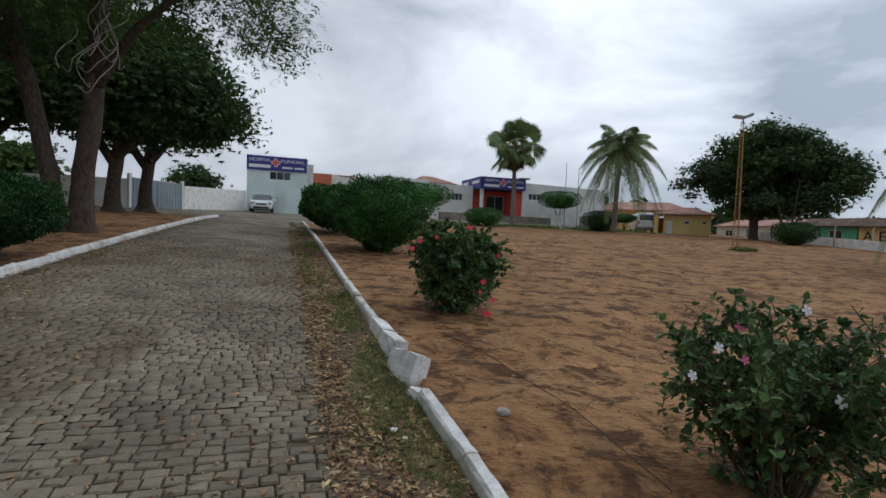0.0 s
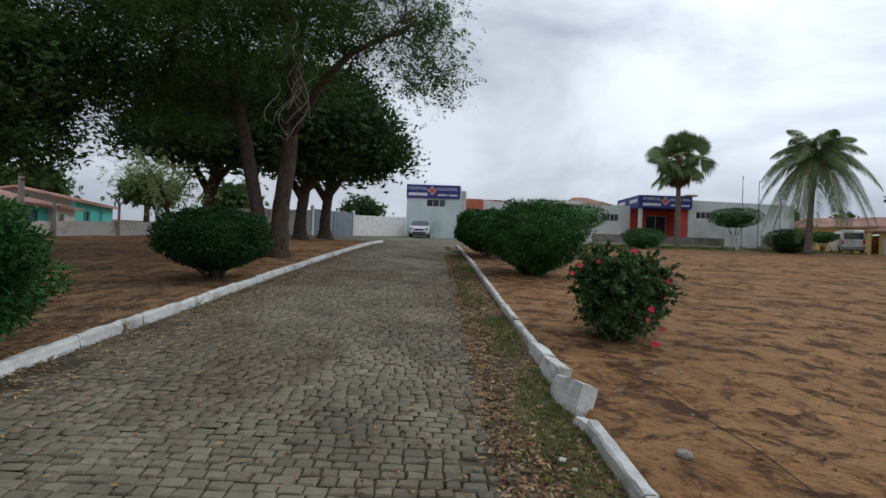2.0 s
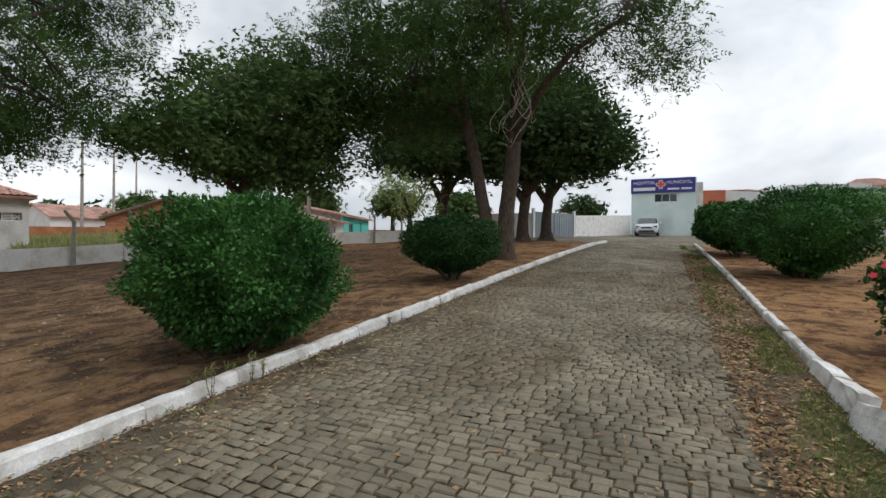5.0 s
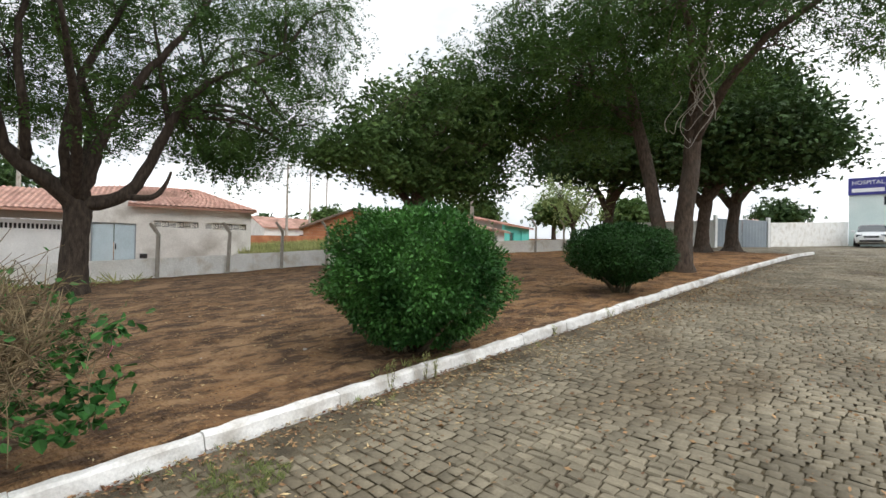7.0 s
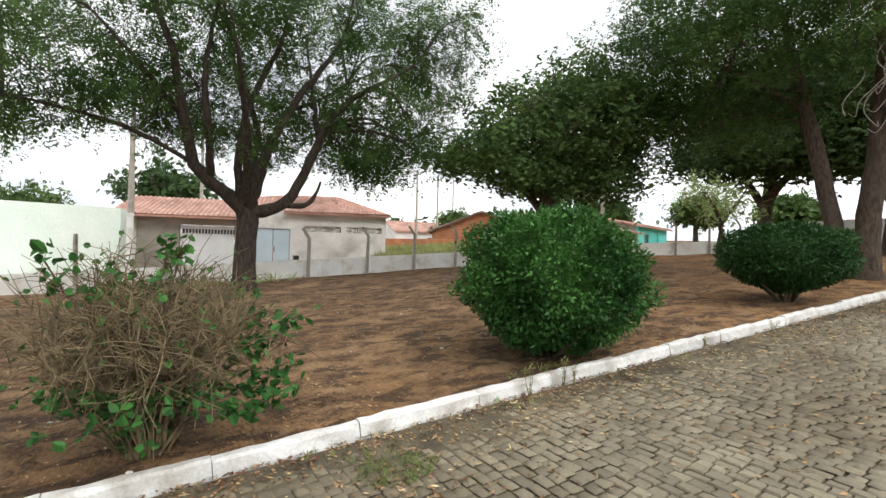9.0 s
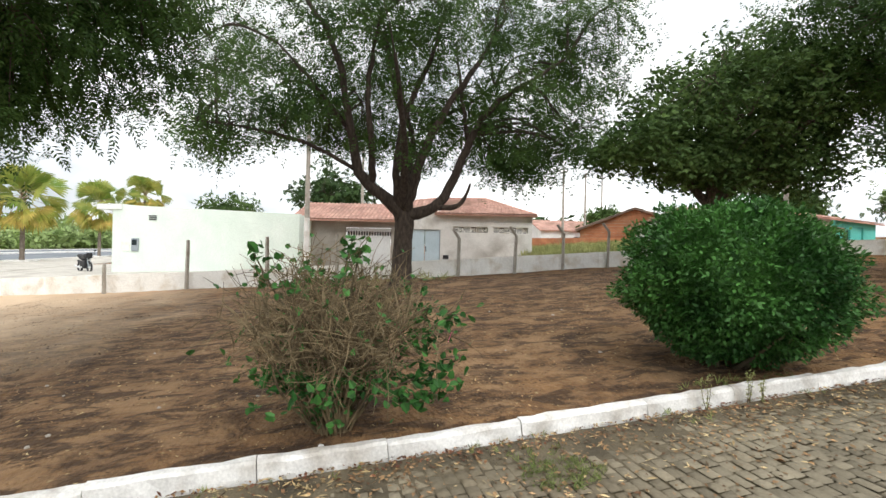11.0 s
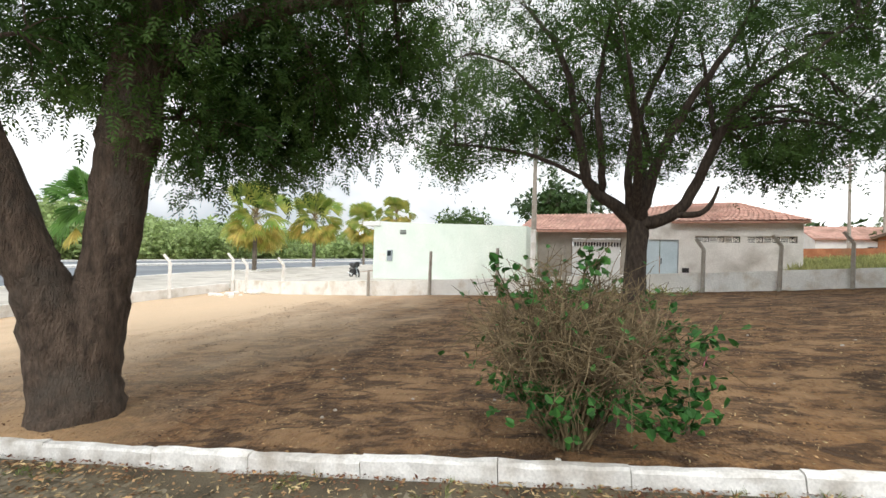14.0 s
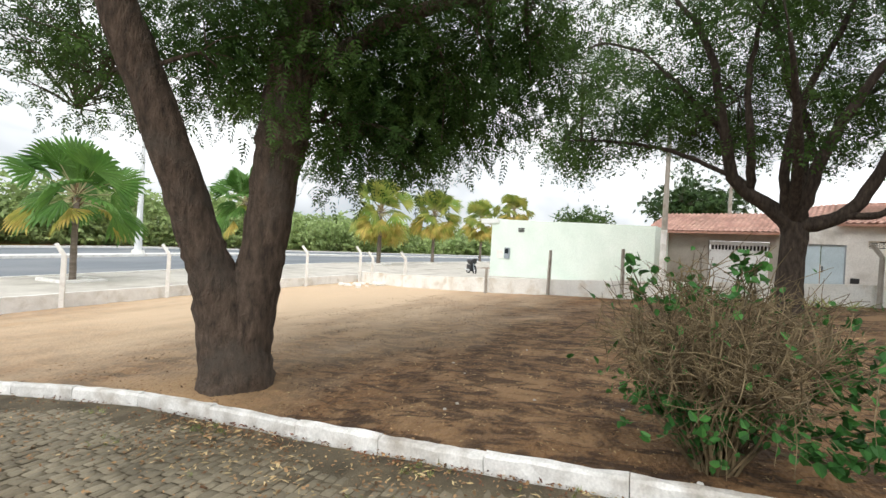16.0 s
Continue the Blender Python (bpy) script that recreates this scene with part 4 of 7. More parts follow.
tree("ficus_tree", (-12.4, 11.4),
     [[(0, 0, -.1, .36), (0, 0, .6, .27), (0, .05, 2.0, .24), (.1, .1, 4.0, .17), (.2, .1, 6.5, .07)], [(0, 0, 1.9, .14), (-1.0, -.8, 3.4, .09), (-2.0, -1.6, 4.6, .05)], [(0, 0, 1.9, .14), (.9, 1.0, 3.4, .09), (1.8, 2.0, 4.6, .05)]],
     [(0, .5, 4.7, 3.0, 3.2, 1.8, 4), (0, -1.9, 3.5, 2.2, 2.1, 0.8, 1.4), (.5, 1.6, 3.2, 2.4, 2.4, 0.8, 1.7), (.4, -.2, 3.0, 1.8, 1.8, .6, .9), (0, 1.6, 6.3, 2.0, 2.0, 1.1, 1.0), (.3, 3.0, 4.4, 1.4, 1.4, 1.0, .6)],
     M_LEAF_MID, T_LEAF3, 0.105, "rounded dark-leaved shade tree on bare soil", clusters=560, per=66, spread=0.27, droop=.7, group="shade trees")

# ---- shrubs ----
shrub("clipped_shrub", -4.66, 4.02, (1.06, 1.06, 0.84), 0.07, M_LEAF_BUSH, "large clipped evergreen shrub with glossy green leaves beside the kerb", n=52000, size=0.055, shell=(0.80, 1.03), lumps=0.15, square=2.1, stems=11, taper=0.36, group="clipped shrubs")
shrub("clipped_shrub", -4.55, 9.8, (0.97, 0.97, 0.59), 0.25, M_LEAF_DKBUSH, "flat-topped clipped dark green shrub on a short stem", n=30000, size=0.06, shell=(.82, 1.02), square=3.2, stems=10, taper=0.62, lumps=.08, group="clipped shrubs")
shrub("clipped_shrub", 2.70, 13.6, (1.30, 1.3, 0.95), 0.14, M_LEAF_BUSH, "large dark green shrub with leafy top", n=24000, size=0.08, stems=10, taper=0.6, group="clipped shrubs", lumps=0.14)
shrub("clipped_shrub", 2.0, 19.6, (1.3, 1.5, 0.82), 0.22, M_LEAF_BUSH, "rounded green shrub behind the drive's kerb", n=8000, size=0.09, template=T_LEAF3, taper=0.5, group="clipped shrubs", lumps=0.12)


# ---- walls and houses ----


def panel(g, x0, x1, z0, z1, y, thick, holes=()):
    """A wall from x0 to x1 with its face at y and holes (x0, x1, z0, z1) right through it; z1 may be (left, right)."""
    za, zb = z1 if isinstance(z1, tuple) else (z1, z1)
    xs = sorted({x0, x1, *[v for q in holes for v in q[:2]]})
    for a, b in zip(xs[:-1], xs[1:]):
        cuts = sorted([(q[2], q[3]) for q in holes if q[0] <= a + 1e-6 and q[1] >= b - 1e-6])
        low = z0
        ta, tb = [za + (zb - za) * (v - x0) / (x1 - x0) for v in (a, b)]
        for c0, c1 in cuts + [(None, None)]:
            hi_a, hi_b = (ta, tb) if c0 is None else (c0, c0)
            if hi_a > low + 1e-4:
                p = [(a, y, low), (b, y, low), (b, y + thick, low), (a, y + thick, low), (a, y, hi_a), (b, y, hi_b), (b, y + thick, hi_b), (a, y + thick, hi_a)]
                g.add(p, [(3, 2, 1, 0), (4, 5, 6, 7), (0, 1, 5, 4), (1, 2, 6, 5), (2, 3, 7, 6), (3, 0, 4, 7)])
            low = c1
    return g


def window_part(parent, x0, x1, z0, z1, y, panes=3, frame_mat=None, name="window"):
    """A framed window set in its opening, each pane a sheet of glass."""
    g = Geo()
    t = 0.05
    g.box(x0, y, z0, x1, y + 0.06, z0 + t).box(x0, y, z1 - t, x1, y + 0.06, z1).box(x0, y, z0 + t, x0 + t, y + 0.06, z1 - t).box(x1 - t, y, z0 + t, x1, y + 0.06, z1 - t)
    w = (x1 - x0) / panes
    for k in range(1, panes):
        g.box(x0 + k * w - t / 2, y + .004, z0 + t, x0 + k * w + t / 2, y + 0.056, z1 - t)
    win = g.put(name, frame_mat or M_STEEL_W, parent)
    for k in range(panes):
        Geo().box(x0 + k * w + t / 2, y + 0.02, z0 + t, x0 + (k + 1) * w - t / 2, y + 0.034, z1 - t).put("pane", M_GLASS, win)
    return win


def tiled_roof(parent, e0, e1, r0, r1, material, pitch=0.3, course=0.55, name="roof"):
    """Rows of half-round clay tiles between an eave line e0-e1 and a ridge line r0-r1."""
    e0, e1, r0, r1 = [np.array(q, float) for q in (e0, e1, r0, r1)]
    L = max(np.linalg.norm(e1 - e0), np.linalg.norm(r1 - r0))
    S = max(np.linalg.norm(r0 - e0), np.linalg.norm(r1 - e1))
    nu, nv = max(2, int(L / pitch)), max(1, int(S / course))
    up = unit(np.cross(e1 - e0, (r0 + r1 - e0 - e1)))
    if up[2] < 0:
        up = -up
    V, F = [], []
    prof = [(0, 0.0), (0.15, 0.03), (0.35, 0.046), (0.55, 0.03), (0.7, 0.0), (1.0, 0.0)]

    def at(u, v, lift):
        return (e0 * (1 - u) + e1 * u) * (1 - v) + (r0 * (1 - u) + r1 * u) * v + up * lift
    for i in range(nu):
        for j in range(nv):
            o = len(V)
            jit = rng.uniform(0, 0.012)
            for v, extra in ((j / nv, 0.03), (min(1, (j + 1.08) / nv), 0.0)):
                for a, b in prof:
                    V.append(at((i + a) / nu, v, b + extra + jit))
            k = len(prof)
            F += [(o + a, o + a + 1, o + k + a + 1, o + k + a) for a in range(k - 1)]
    n = len(V)
    c = [at(0, 0, -.09), at(1, 0, -.09), at(1, 1, -.09), at(0, 1, -.09), at(0, 0, .0), at(1, 0, .0), at(1, 1, .0), at(0, 1, .0)]
    V += c
    F += [tuple(n + q for q in f) for f in [(3, 2, 1, 0), (4, 5, 6, 7), (0, 1, 5, 4), (1, 2, 6, 5), (2, 3, 7, 6), (3, 0, 4, 7)]]
    return mesh_from(name, V, F, material, parent)


def letters(parent, text, x, y, z, size, material, name="lettering"):
    """Raised lettering facing -y of its thing."""
    cu = bpy.data.curves.new(name, "FONT")
    cu.body, cu.size, cu.extrude, cu.align_x, cu.align_y = text, size, 0.012, "CENTER", "CENTER"
    ob = bpy.data.objects.new(name, cu)
    scene.collection.objects.link(ob)
    dg = bpy.context.evaluated_depsgraph_get()
    dg.update()
    me = bpy.data.meshes.new_from_object(ob.evaluated_get(dg))
    bpy.data.objects.remove(ob)
    me.materials.clear()
    me.materials.append(material)
    out = new(name, me)
    out.parent = parent
    out.matrix_local = pose(x, y, z, 90, 0, 0)
    return out


def sign_board(parent, x0, x1, z0, z1, y):
    """A blue board with white words, a red cross and bars for the rest."""
    board = Geo().box(x0, y, z0, x1, y + 0.12, z1, bev=0.01).put("sign_board", M_SIGN, parent, "blue sign board with white words and red cross")
    w, t = x1 - x0, z1 - z0
    letters(board, "HOSPITAL", x0 + 0.215 * w, y - 0.014, z0 + 0.70 * t, 0.315 * t, M_SIGN_W)
    letters(board, "MUNICIPAL", x0 + 0.76 * w, y - 0.014, z0 + 0.68 * t, 0.315 * t, M_SIGN_W)
    cx, cz, a = x0 + 0.475 * w, z0 + 0.56 * t, 0.085 * t
    for m, grow, dy in ((M_SIGN_W, 0.035 * t, -0.010), (M_SIGN_R, 0.0, -0.018)):
        g = Geo()
        g.box(cx - a - grow, y + dy, cz - 3.1 * a - grow, cx + a + grow, y + 0.01, cz + 3.1 * a + grow)
        g.box(cx - 3.1 * a - grow, y + dy - .002, cz - a - grow, cx + 3.1 * a + grow, y + 0.01, cz + a + grow)
        g.put("cross", m, board, "")
    Geo().box(x0 + 0.04 * w, y - 0.012, z0 + 0.16 * t, x0 + 0.39 * w, y + .01, z0 + 0.38 * t).put("text_bar", M_SIGN_W, board)
    Geo().box(x0 + 0.58 * w, y - 0.012, z0 + 0.18 * t, x0 + 0.76 * w, y + .01, z0 + 0.30 * t).put("text_bar", M_SIGN_W, board)
    Geo().box(x0 + 0.79 * w, y - 0.012, z0 + 0.18 * t, x0 + 0.95 * w, y + .01, z0 + 0.30 * t).put("text_bar", M_SIGN_W, board)
    return board


def hospital():
    top = thing("hospital_building", 0, 44, 0, "long low white and orange hospital building with blue sign boards", "building")
    g = panel(Geo(), -2.78, 2.1, 2.4, 7.42, 0, 0.25, [(-1.0, 0.72, 5.5, 6.18)])
    g.box(-2.78, 0.25, 2.4, -2.53, 7.0, 7.42).box(1.85, 0.25, 2.4, 2.1, 9.0, 7.1).box(-2.53, 6.75, 2.4, 1.85, 7.0, 7.42).box(-2.78, 0.25, 7.2, 2.1, 7.0, 7.3)
    g.put("wall", M_HOSP, top, "stained pale aqua painted wall")
    window_part(top, -1.0, 0.72, 5.5, 6.18, 0.08, 3)
    sign_board(top, -2.82, 2.02, 6.27, 7.46, -0.13)
    Geo().box(2.105, 0.3, 2.4, 2.6, 2.2, 7.05).put("wall", M_WALL_GREY, top, "dark stained grey side wall")
    panel(Geo(), 2.6, 4.3, 2.4, 6.5, 1.6, 0.25, [(2.75, 3.2, 4.75, 5.1)]).put("wall", M_ORANGE, top, "faded orange painted wall")
    window_part(top, 2.75, 3.2, 4.75, 5.1, 1.7, 1)
    g = panel(Geo(), 4.3, 8.0, 2.4, (6.45, 6.2), 2.0, 0.25, [(4.4, 5.4, 4.9, 5.6), (7.2, 7.7, 5.0, 5.7)])
    panel(g, 8.0, 8.6, 2.4, (6.2, 6.75), 2.0, 0.25)
    panel(g, 8.6, 13.8, 2.4, (6.75, 6.65), 2.0, 0.25, [(9.6, 11.2, 4.9, 5.6)])
    panel(g, 13.8, 18.6, 2.6, 6.45, 2.6, 0.25, [(15.9, 17.5, 4.9, 5.6)])
    g.put("wall", M_WHITE, top, "streaked white painted wall")
    for a, b, c, d, n, yy in ((4.4, 5.4, 4.9, 5.6, 2, 2.1), (7.2, 7.7, 5.0, 5.7, 1, 2.1), (9.6, 11.2, 4.9, 5.6, 3, 2.1), (15.9, 17.5, 4.9, 5.6, 4, 2.7)):
        window_part(top, a, b, c, d, yy, n)
    Geo().box(2.6, 5.0, 5.8, 36, 5.2, 6.1).box(2.6, 12, 2.4, 36, 12.2, 6.1).put("wall", M_WHITE, top)
    tiled_roof(top, (3.2, 2.6, 6.42), (7.8, 2.6, 6.3), (5.5, 6.5, 6.95), (6.5, 6.5, 6.95), M_TILE)
    tiled_roof(top, (12.2, 3.0, 6.6), (17.2, 3.0, 6.5), (14.2, 6.5, 7.5), (15.4, 6.5, 7.5), M_TILE)
    # porch with its corner sign
    g = Geo().box(18.75, 0.62, 6.1, 23.4, 6.0, 7.2)
    g.put("porch_roof", M_SIGN, top, "blue porch fascia")
    sign_board(top, 18.72, 23.5, 6.1, 7.27, 0.48)
    side = Geo().box(18.6, 0.62, 6.1, 18.72, 6.0, 7.27).put("sign_board", M_SIGN, top)
    Geo().box(18.585, 1.0, 6.65, 18.61, 2.8, 6.95).put("text_bar", M_SIGN_W, side)
    Geo().box(18.585, 3.9, 6.65, 18.61, 5.6, 6.95).put("text_bar", M_SIGN_W, side)
    Geo().box(18.72, 0.75, 2.6, 19.02, 1.05, 6.1, bev=0.02).put("column", M_WHITE, top, "white porch column")
    panel(Geo(), 18.6, 23.2, 2.8, 6.1, 3.2, 0.25, [(20.4, 22.4, 2.8, 5.6)]).put("wall", M_RED, top, "red painted porch wall")
    window_part(top, 20.4, 22.4, 2.8, 5.6, 3.3, 2, M_STEEL_B, "door")
    Geo().box(22.5, 0.9, 2.8, 23.3, 3.2, 6.1).put("wall", M_RED, top)
    g = panel(Geo(), 23.3, 33.2, 2.6, (6.95, 6.75), 0.7, 0.25, [(24.0, 25.9, 5.25, 5.9)])
    g.box(32.95, 0.95, 2.6, 33.2, 12, 6.75)
    g.put("wall", M_WHITE, top, "pale blue-white facade wall")
    window_part(top, 24.0, 25.9, 5.25, 5.9, 0.8, 4)
    Geo().box(22.9, 0.3, 7.25, 23.9, 1.6, 7.42, bev=.03).put("water_tank_lid", M_CONC, top)
    # terrace wall in front
    ter = thing("terrace_wall", 14.0, 43.2, 0, "low weathered stone retaining wall in front of the hospital", "wall")
    panel(Geo(), 0, 11.8, h(14, 43) - .2, (3.5, 3.42), 0, 0.3).put("wall", M_STONE, ter)
    Geo().box(0, -1.6, h(14, 42) - .1, 12.5, -0.002, 2.72).put("pavement", M_PAVE, ter)
    for x in (27.6, 29.1, 31.1):
        z = h(x, 43.6)
        t2 = 9.1 if x < 28 else (8.75 if x < 30 else 7.2)
        fp = thing("flagpole", x, 43.6, z, "thin bare metal flagpole in front of the hospital", "flagpole", "flagpoles")
        Geo().tube([(0, 0, -.1), (0, 0, (t2 - z) / 2), (0, 0, t2 - z)], [.05, .04, .03], 8).put("pole", M_STEEL_G, fp)
        Geo().tube([(0, 0, 0), (0, 0, .35)], [.16, .14], 10).put("base", M_CONC, fp)
        bm = Geo().tube([(0, 0, t2 - z), (0, 0, t2 - z + .08)], [.05, .02], 8).put("cap", M_STEEL_W, fp)
    st = thing("plinth", 29.6, 42.6, h(29.6, 42.6), "stepped grey concrete plinth under the flagpoles", "plinth")
    Geo().box(-.7, -.6, -.1, 1.1, .6, .45, bev=.02).box(-.55, -.5, .45, .6, .5, 1.35, bev=.02).put("block", M_CONC, st)


hospital()

# walls west of the hospital
yard = tagged(new("wall_north"), "long stained whitewashed yard wall", "wall", kind="structure")
for (x0, y0), (x1, y1), zt in (((-6.1, 36.2), (-2.8, 44.0), (4.0, 4.45)), ((-13.9, 29.9), (-8.25, 31.9), (3.75, 3.95))):
    a = math.atan2(y1 - y0, x1 - x0)
    L = math.hypot(x1 - x0, y1 - y0)
    ob = panel(Geo(), 0, L, h(x0, y0) - .3, zt, 0, 0.18).put("wall_section", M_POSTW if x0 > -7 else M_WHITE, yard)
    ob.matrix_world = pose(x0, y0, 0, 0, 0, math.degrees(a))


def sheet_gate():
    x0, y0, x1, y1 = -8.2, 31.95, -6.15, 35.6
    L = math.hypot(x1 - x0, y1 - y0)
    top = thing("metal_gate", x0, y0, h(x0, y0), "grey sheet-metal double gate in the yard wall", "gate", rz=math.degrees(math.atan2(y1 - y0, x1 - x0)))
    for k in range(2):
        a, b = k * L / 2 + .02, (k + 1) * L / 2 - .02
        leaf = Geo().box(a, 0, .08, b, .04, 1.75, bev=.01).put("gate_leaf", M_STEEL_G, top)
        g = Geo()
        for q in np.linspace(a + .05, b - .05, 9):
            g.box(q - .02, -.02, .12, q + .02, 0.002, 1.7)
        g.put("rib", M_STEEL_G, leaf)
    for q in (0, L):
        Geo().box(q - .09, -.09, -.1, q + .09, .09, 1.95, bev=.01).put("post", M_WHITE, top)


sheet_gate()

FENCE = [(-21.5, -14.3), (-19.6, -10.6), (-18.4, -7.2), (-17.4, -3.9), (-16.7, 0), (-15.95, 5), (-15.4, 9.5), (-14.3, 18.3), (-12.5, 22.3), (-11.5, 25.5)]
SOUTH = [(6.0, -17.4), (0.0, -16.7), (-7.5, -16.1), (-12.7, -15.8), (-21.5, -14.5)]


def low_wall(name, line, height, label, material):
    top = tagged(new(name), label, "wall", kind="structure")
    for (x0, y0), (x1, y1) in zip(line[:-1], line[1:]):
        L = math.hypot(x1 - x0, y1 - y0)
        n = max(1, round(L / 2.6))
        for k in range(n):
            ax, ay = x0 + (x1 - x0) * k / n, y0 + (y1 - y0) * k / n
            bx, by = x0 + (x1 - x0) * (k + 1) / n, y0 + (y1 - y0) * (k + 1) / n
            g, m = Geo(), 6
            for i in range(m):
                s0, s1 = L / n * i / m, L / n * (i + 1) / m - (0.006 if i == m - 1 else 0)
                z0, z1 = [h(ax + (bx - ax) * f, ay + (by - ay) * f) for f in (i / m, (i + 1) / m)]
                w0, w1 = [0.02 * noise.noise(Vector((ax + f * 3, ay, 0))) for f in (i / m, (i + 1) / m)]
                p = [(s0, 0, z0 - .3), (s1, 0, z1 - .3), (s1, .15, z1 - .3), (s0, .15, z0 - .3), (s0, 0, z0 + height + w0), (s1, 0, z1 + height + w1), (s1, .15, z1 + height + w1), (s0, .15, z0 + height + w0)]
                g.add(p, [(3, 2, 1, 0), (4, 5, 6, 7), (0, 1, 5, 4), (2, 3, 7, 6)] + ([(3, 0, 4, 7)] if i == 0 else []) + ([(1, 2, 6, 5)] if i == m - 1 else []))
            g.box(0, -.012, h(ax, ay) + height - .06, .001, .0, h(ax, ay) + height - .05)
            ob = g.put("wall_section", material, top)
            ob.matrix_world = pose(ax, ay, 0, 0, 0, math.degrees(math.atan2(by - ay, bx - ax)))
    return top


low_wall("wall_west", FENCE, 0.61, "low weathered limewashed boundary wall with flaking plaster", M_WALL_FENCE)
low_wall("wall_south", SOUTH, 0.44, "low whitewashed boundary wall beside the street", M_POSTW)


def fence_post(x, y, height, material, label, lean=(0, 0), bend=(-.25, .0)):
    z = h(x, y)
    top = thing("fence_post", x, y, z, label, "post", "fence posts")
    lx, ly = lean
    p = np.array([(0, 0, -.2), (lx * .5, ly * .5, height * .5), (lx, ly, height - .32), (lx + bend[0] * .35, ly + bend[1] * .35, height - .2), (lx + bend[0], ly + bend[1], height)])
    k = 1.35 if material == M_POSTW else 1.0
    Geo().tube(p, [.062 * k, .06 * k, .057 * k, .057 * k, .05 * k], 4).put("shaft", material, top)


for i, (x, y) in enumerate([(-17.9, -6.35), (-17.38, -3.94), (-16.9, -1.52), (-16.5, .6), (-16.2, 2.6), (-15.93, 4.48), (-15.72, 6.4), (-15.52, 8.1), (-15.36, 9.75), (-15.1, 11.8), (-14.85, 13.8), (-14.6, 15.9), (-14.3, 18.2), (-13.4, 20.4), (-12.7, 21.9), (-12.1, 23.4)]):
    bent = i >= 5
    fence_post(x + .12, y, 1.62 if i else 1.0, M_CONC, "weathered concrete fence post standing at the low wall", (rng.uniform(-.04, .04), rng.uniform(-.06, .06)), (-.12 if bent else -.01, -.18 if bent else .0))
for x, y in [(-5.6, -16.2), (-8.8, -15.98), (-11.9, -15.8), (-15.0, -15.35), (-18.0, -14.95), (-21.35, -14.35), (-21.0, -13.4), (-19.9, -11.0)]:
    fence_post(x, y + .1, 1.85 if y < -14 else 1.6, M_POSTW, "whitewashed concrete fence post with cranked top", (0, 0), (.1, -.22))


def grey_house():
    top = thing("house", -25.5, -1.05, 0, "grey rendered house with red tile roof and white gate", "house", rz=72.7)
    base = 0.2
    g = panel(Geo(), 0.3, 5.3, base, 3.0, 0.3, 0.2, [(2.57, 4.85, base, 2.62)])
    g.box(.3, .5, base, .5, 7, 3.0)
    g.put("wall", M_WALL_BROWN, top, "darker bare grey-brown rendered wall")
    gate = Geo().box(2.6, .36, base, 4.82, .42, 2.24).box(2.6, .36, 2.44, 4.82, .42, 2.6).put("gate", M_STEEL_W, top, "white metal gate with a barred slit")
    for q in np.linspace(2.66, 4.76, 17):
        Geo().box(q - .022, .37, 2.24, q + .022, .41, 2.44).put("bar", M_STEEL_W, gate)
    # near-black sheet behind the slit, added to stand for the shade inside
    Geo().box(2.6, .6, 2.1, 4.82, .62, 2.6).put("dark_lining", M_DARK, gate)
    tiled_roof(top, (-.1, -.25, 2.98), (5.2, -.25, 2.98), (-.1, 3.2, 4.05), (5.2, 3.2, 4.05), M_TILE, 0.2, 0.4)
    holes = [(5.77, 7.3, base, 2.58)]
    g = panel(Geo(), 5.3, 7.3, base, (3.2, 3.62), 0, 0.2, holes[:1])
    panel(g, 7.3, 11.75, base, 3.38, 0, 0.2, [(7.9, 9.6, 2.46, 2.76), (9.85, 11.55, 2.46, 2.76)])
    g.box(5.3, .2, base, 5.5, 8, 3.3).box(11.55, .2, base, 11.75, 8, 3.38)
    g.put("wall", M_WALL_GREY, top)
    door = Geo().box(5.82, .06, base, 6.52, .1, 2.54).box(6.55, .06, base, 7.25, .1, 2.54).put("door", M_STEEL_B, top, "blue-grey metal garage door")
    Geo().box(5.77, .03, base, 5.82, .14, 2.58).box(7.25, .03, base, 7.3, .14, 2.58).box(5.82, .03, 2.54, 7.25, .14, 2.58).put("door_frame", M_STEEL_G, door)
    Geo().box(6.58, .03, 1.5, 6.62, .06, 1.75).put("handle", M_DARK, door)
    for a, b in ((7.9, 9.6), (9.85, 11.55)):
        g = Geo()
        n = 6
        w = (b - a) / n
        g.box(a, .04, 2.46, b, .16, 2.485).box(a, .04, 2.735, b, .16, 2.76)
        for k in range(n):
            c = a + (k + .5) * w
            g.box(c - w / 2, .045, 2.485, c - w / 2 + .025, .155, 2.735)
            if k % 2:
                ring = np.linspace(0, 2 * math.pi, 17)
                g.tube([(c + .085 * math.cos(q), .1, 2.61 + .085 * math.sin(q)) for q in ring], [.018] * 17, 4, 0, False)
                for q in (.785, 2.356, 3.927, 5.498):
                    g.tube([(c, .1, 2.61), (c + .15 * math.cos(q), .1, 2.61 + .12 * math.sin(q))], [.016, .016], 4)
            else:
                for zz in (2.525, 2.59, 2.655, 2.71):
                    g.box(c - w / 2 + .025, .06, zz - .014, c + w / 2, .14, zz + .014)
        g.put("vent_grille", M_WALL_FENCE, top, "pale pierced concrete vent blocks")
        # shade seen through the vent holes, added as a near-black sheet
        Geo().box(a, .6, 2.3, b, .62, 2.9).put("dark_interior", M_DARK, top)
    tiled_roof(top, (7.0, -.3, 3.36), (11.95, -.3, 3.36), (7.0, 3.4, 4.5), (9.6, 3.4, 4.5), M_TILE, 0.2, 0.4)
    tiled_roof(top, (11.95, -.3, 3.36), (11.95, 7.0, 3.36), (9.6, 3.4, 4.5), (9.65, 3.5, 4.5), M_TILE, 0.2, 0.4)
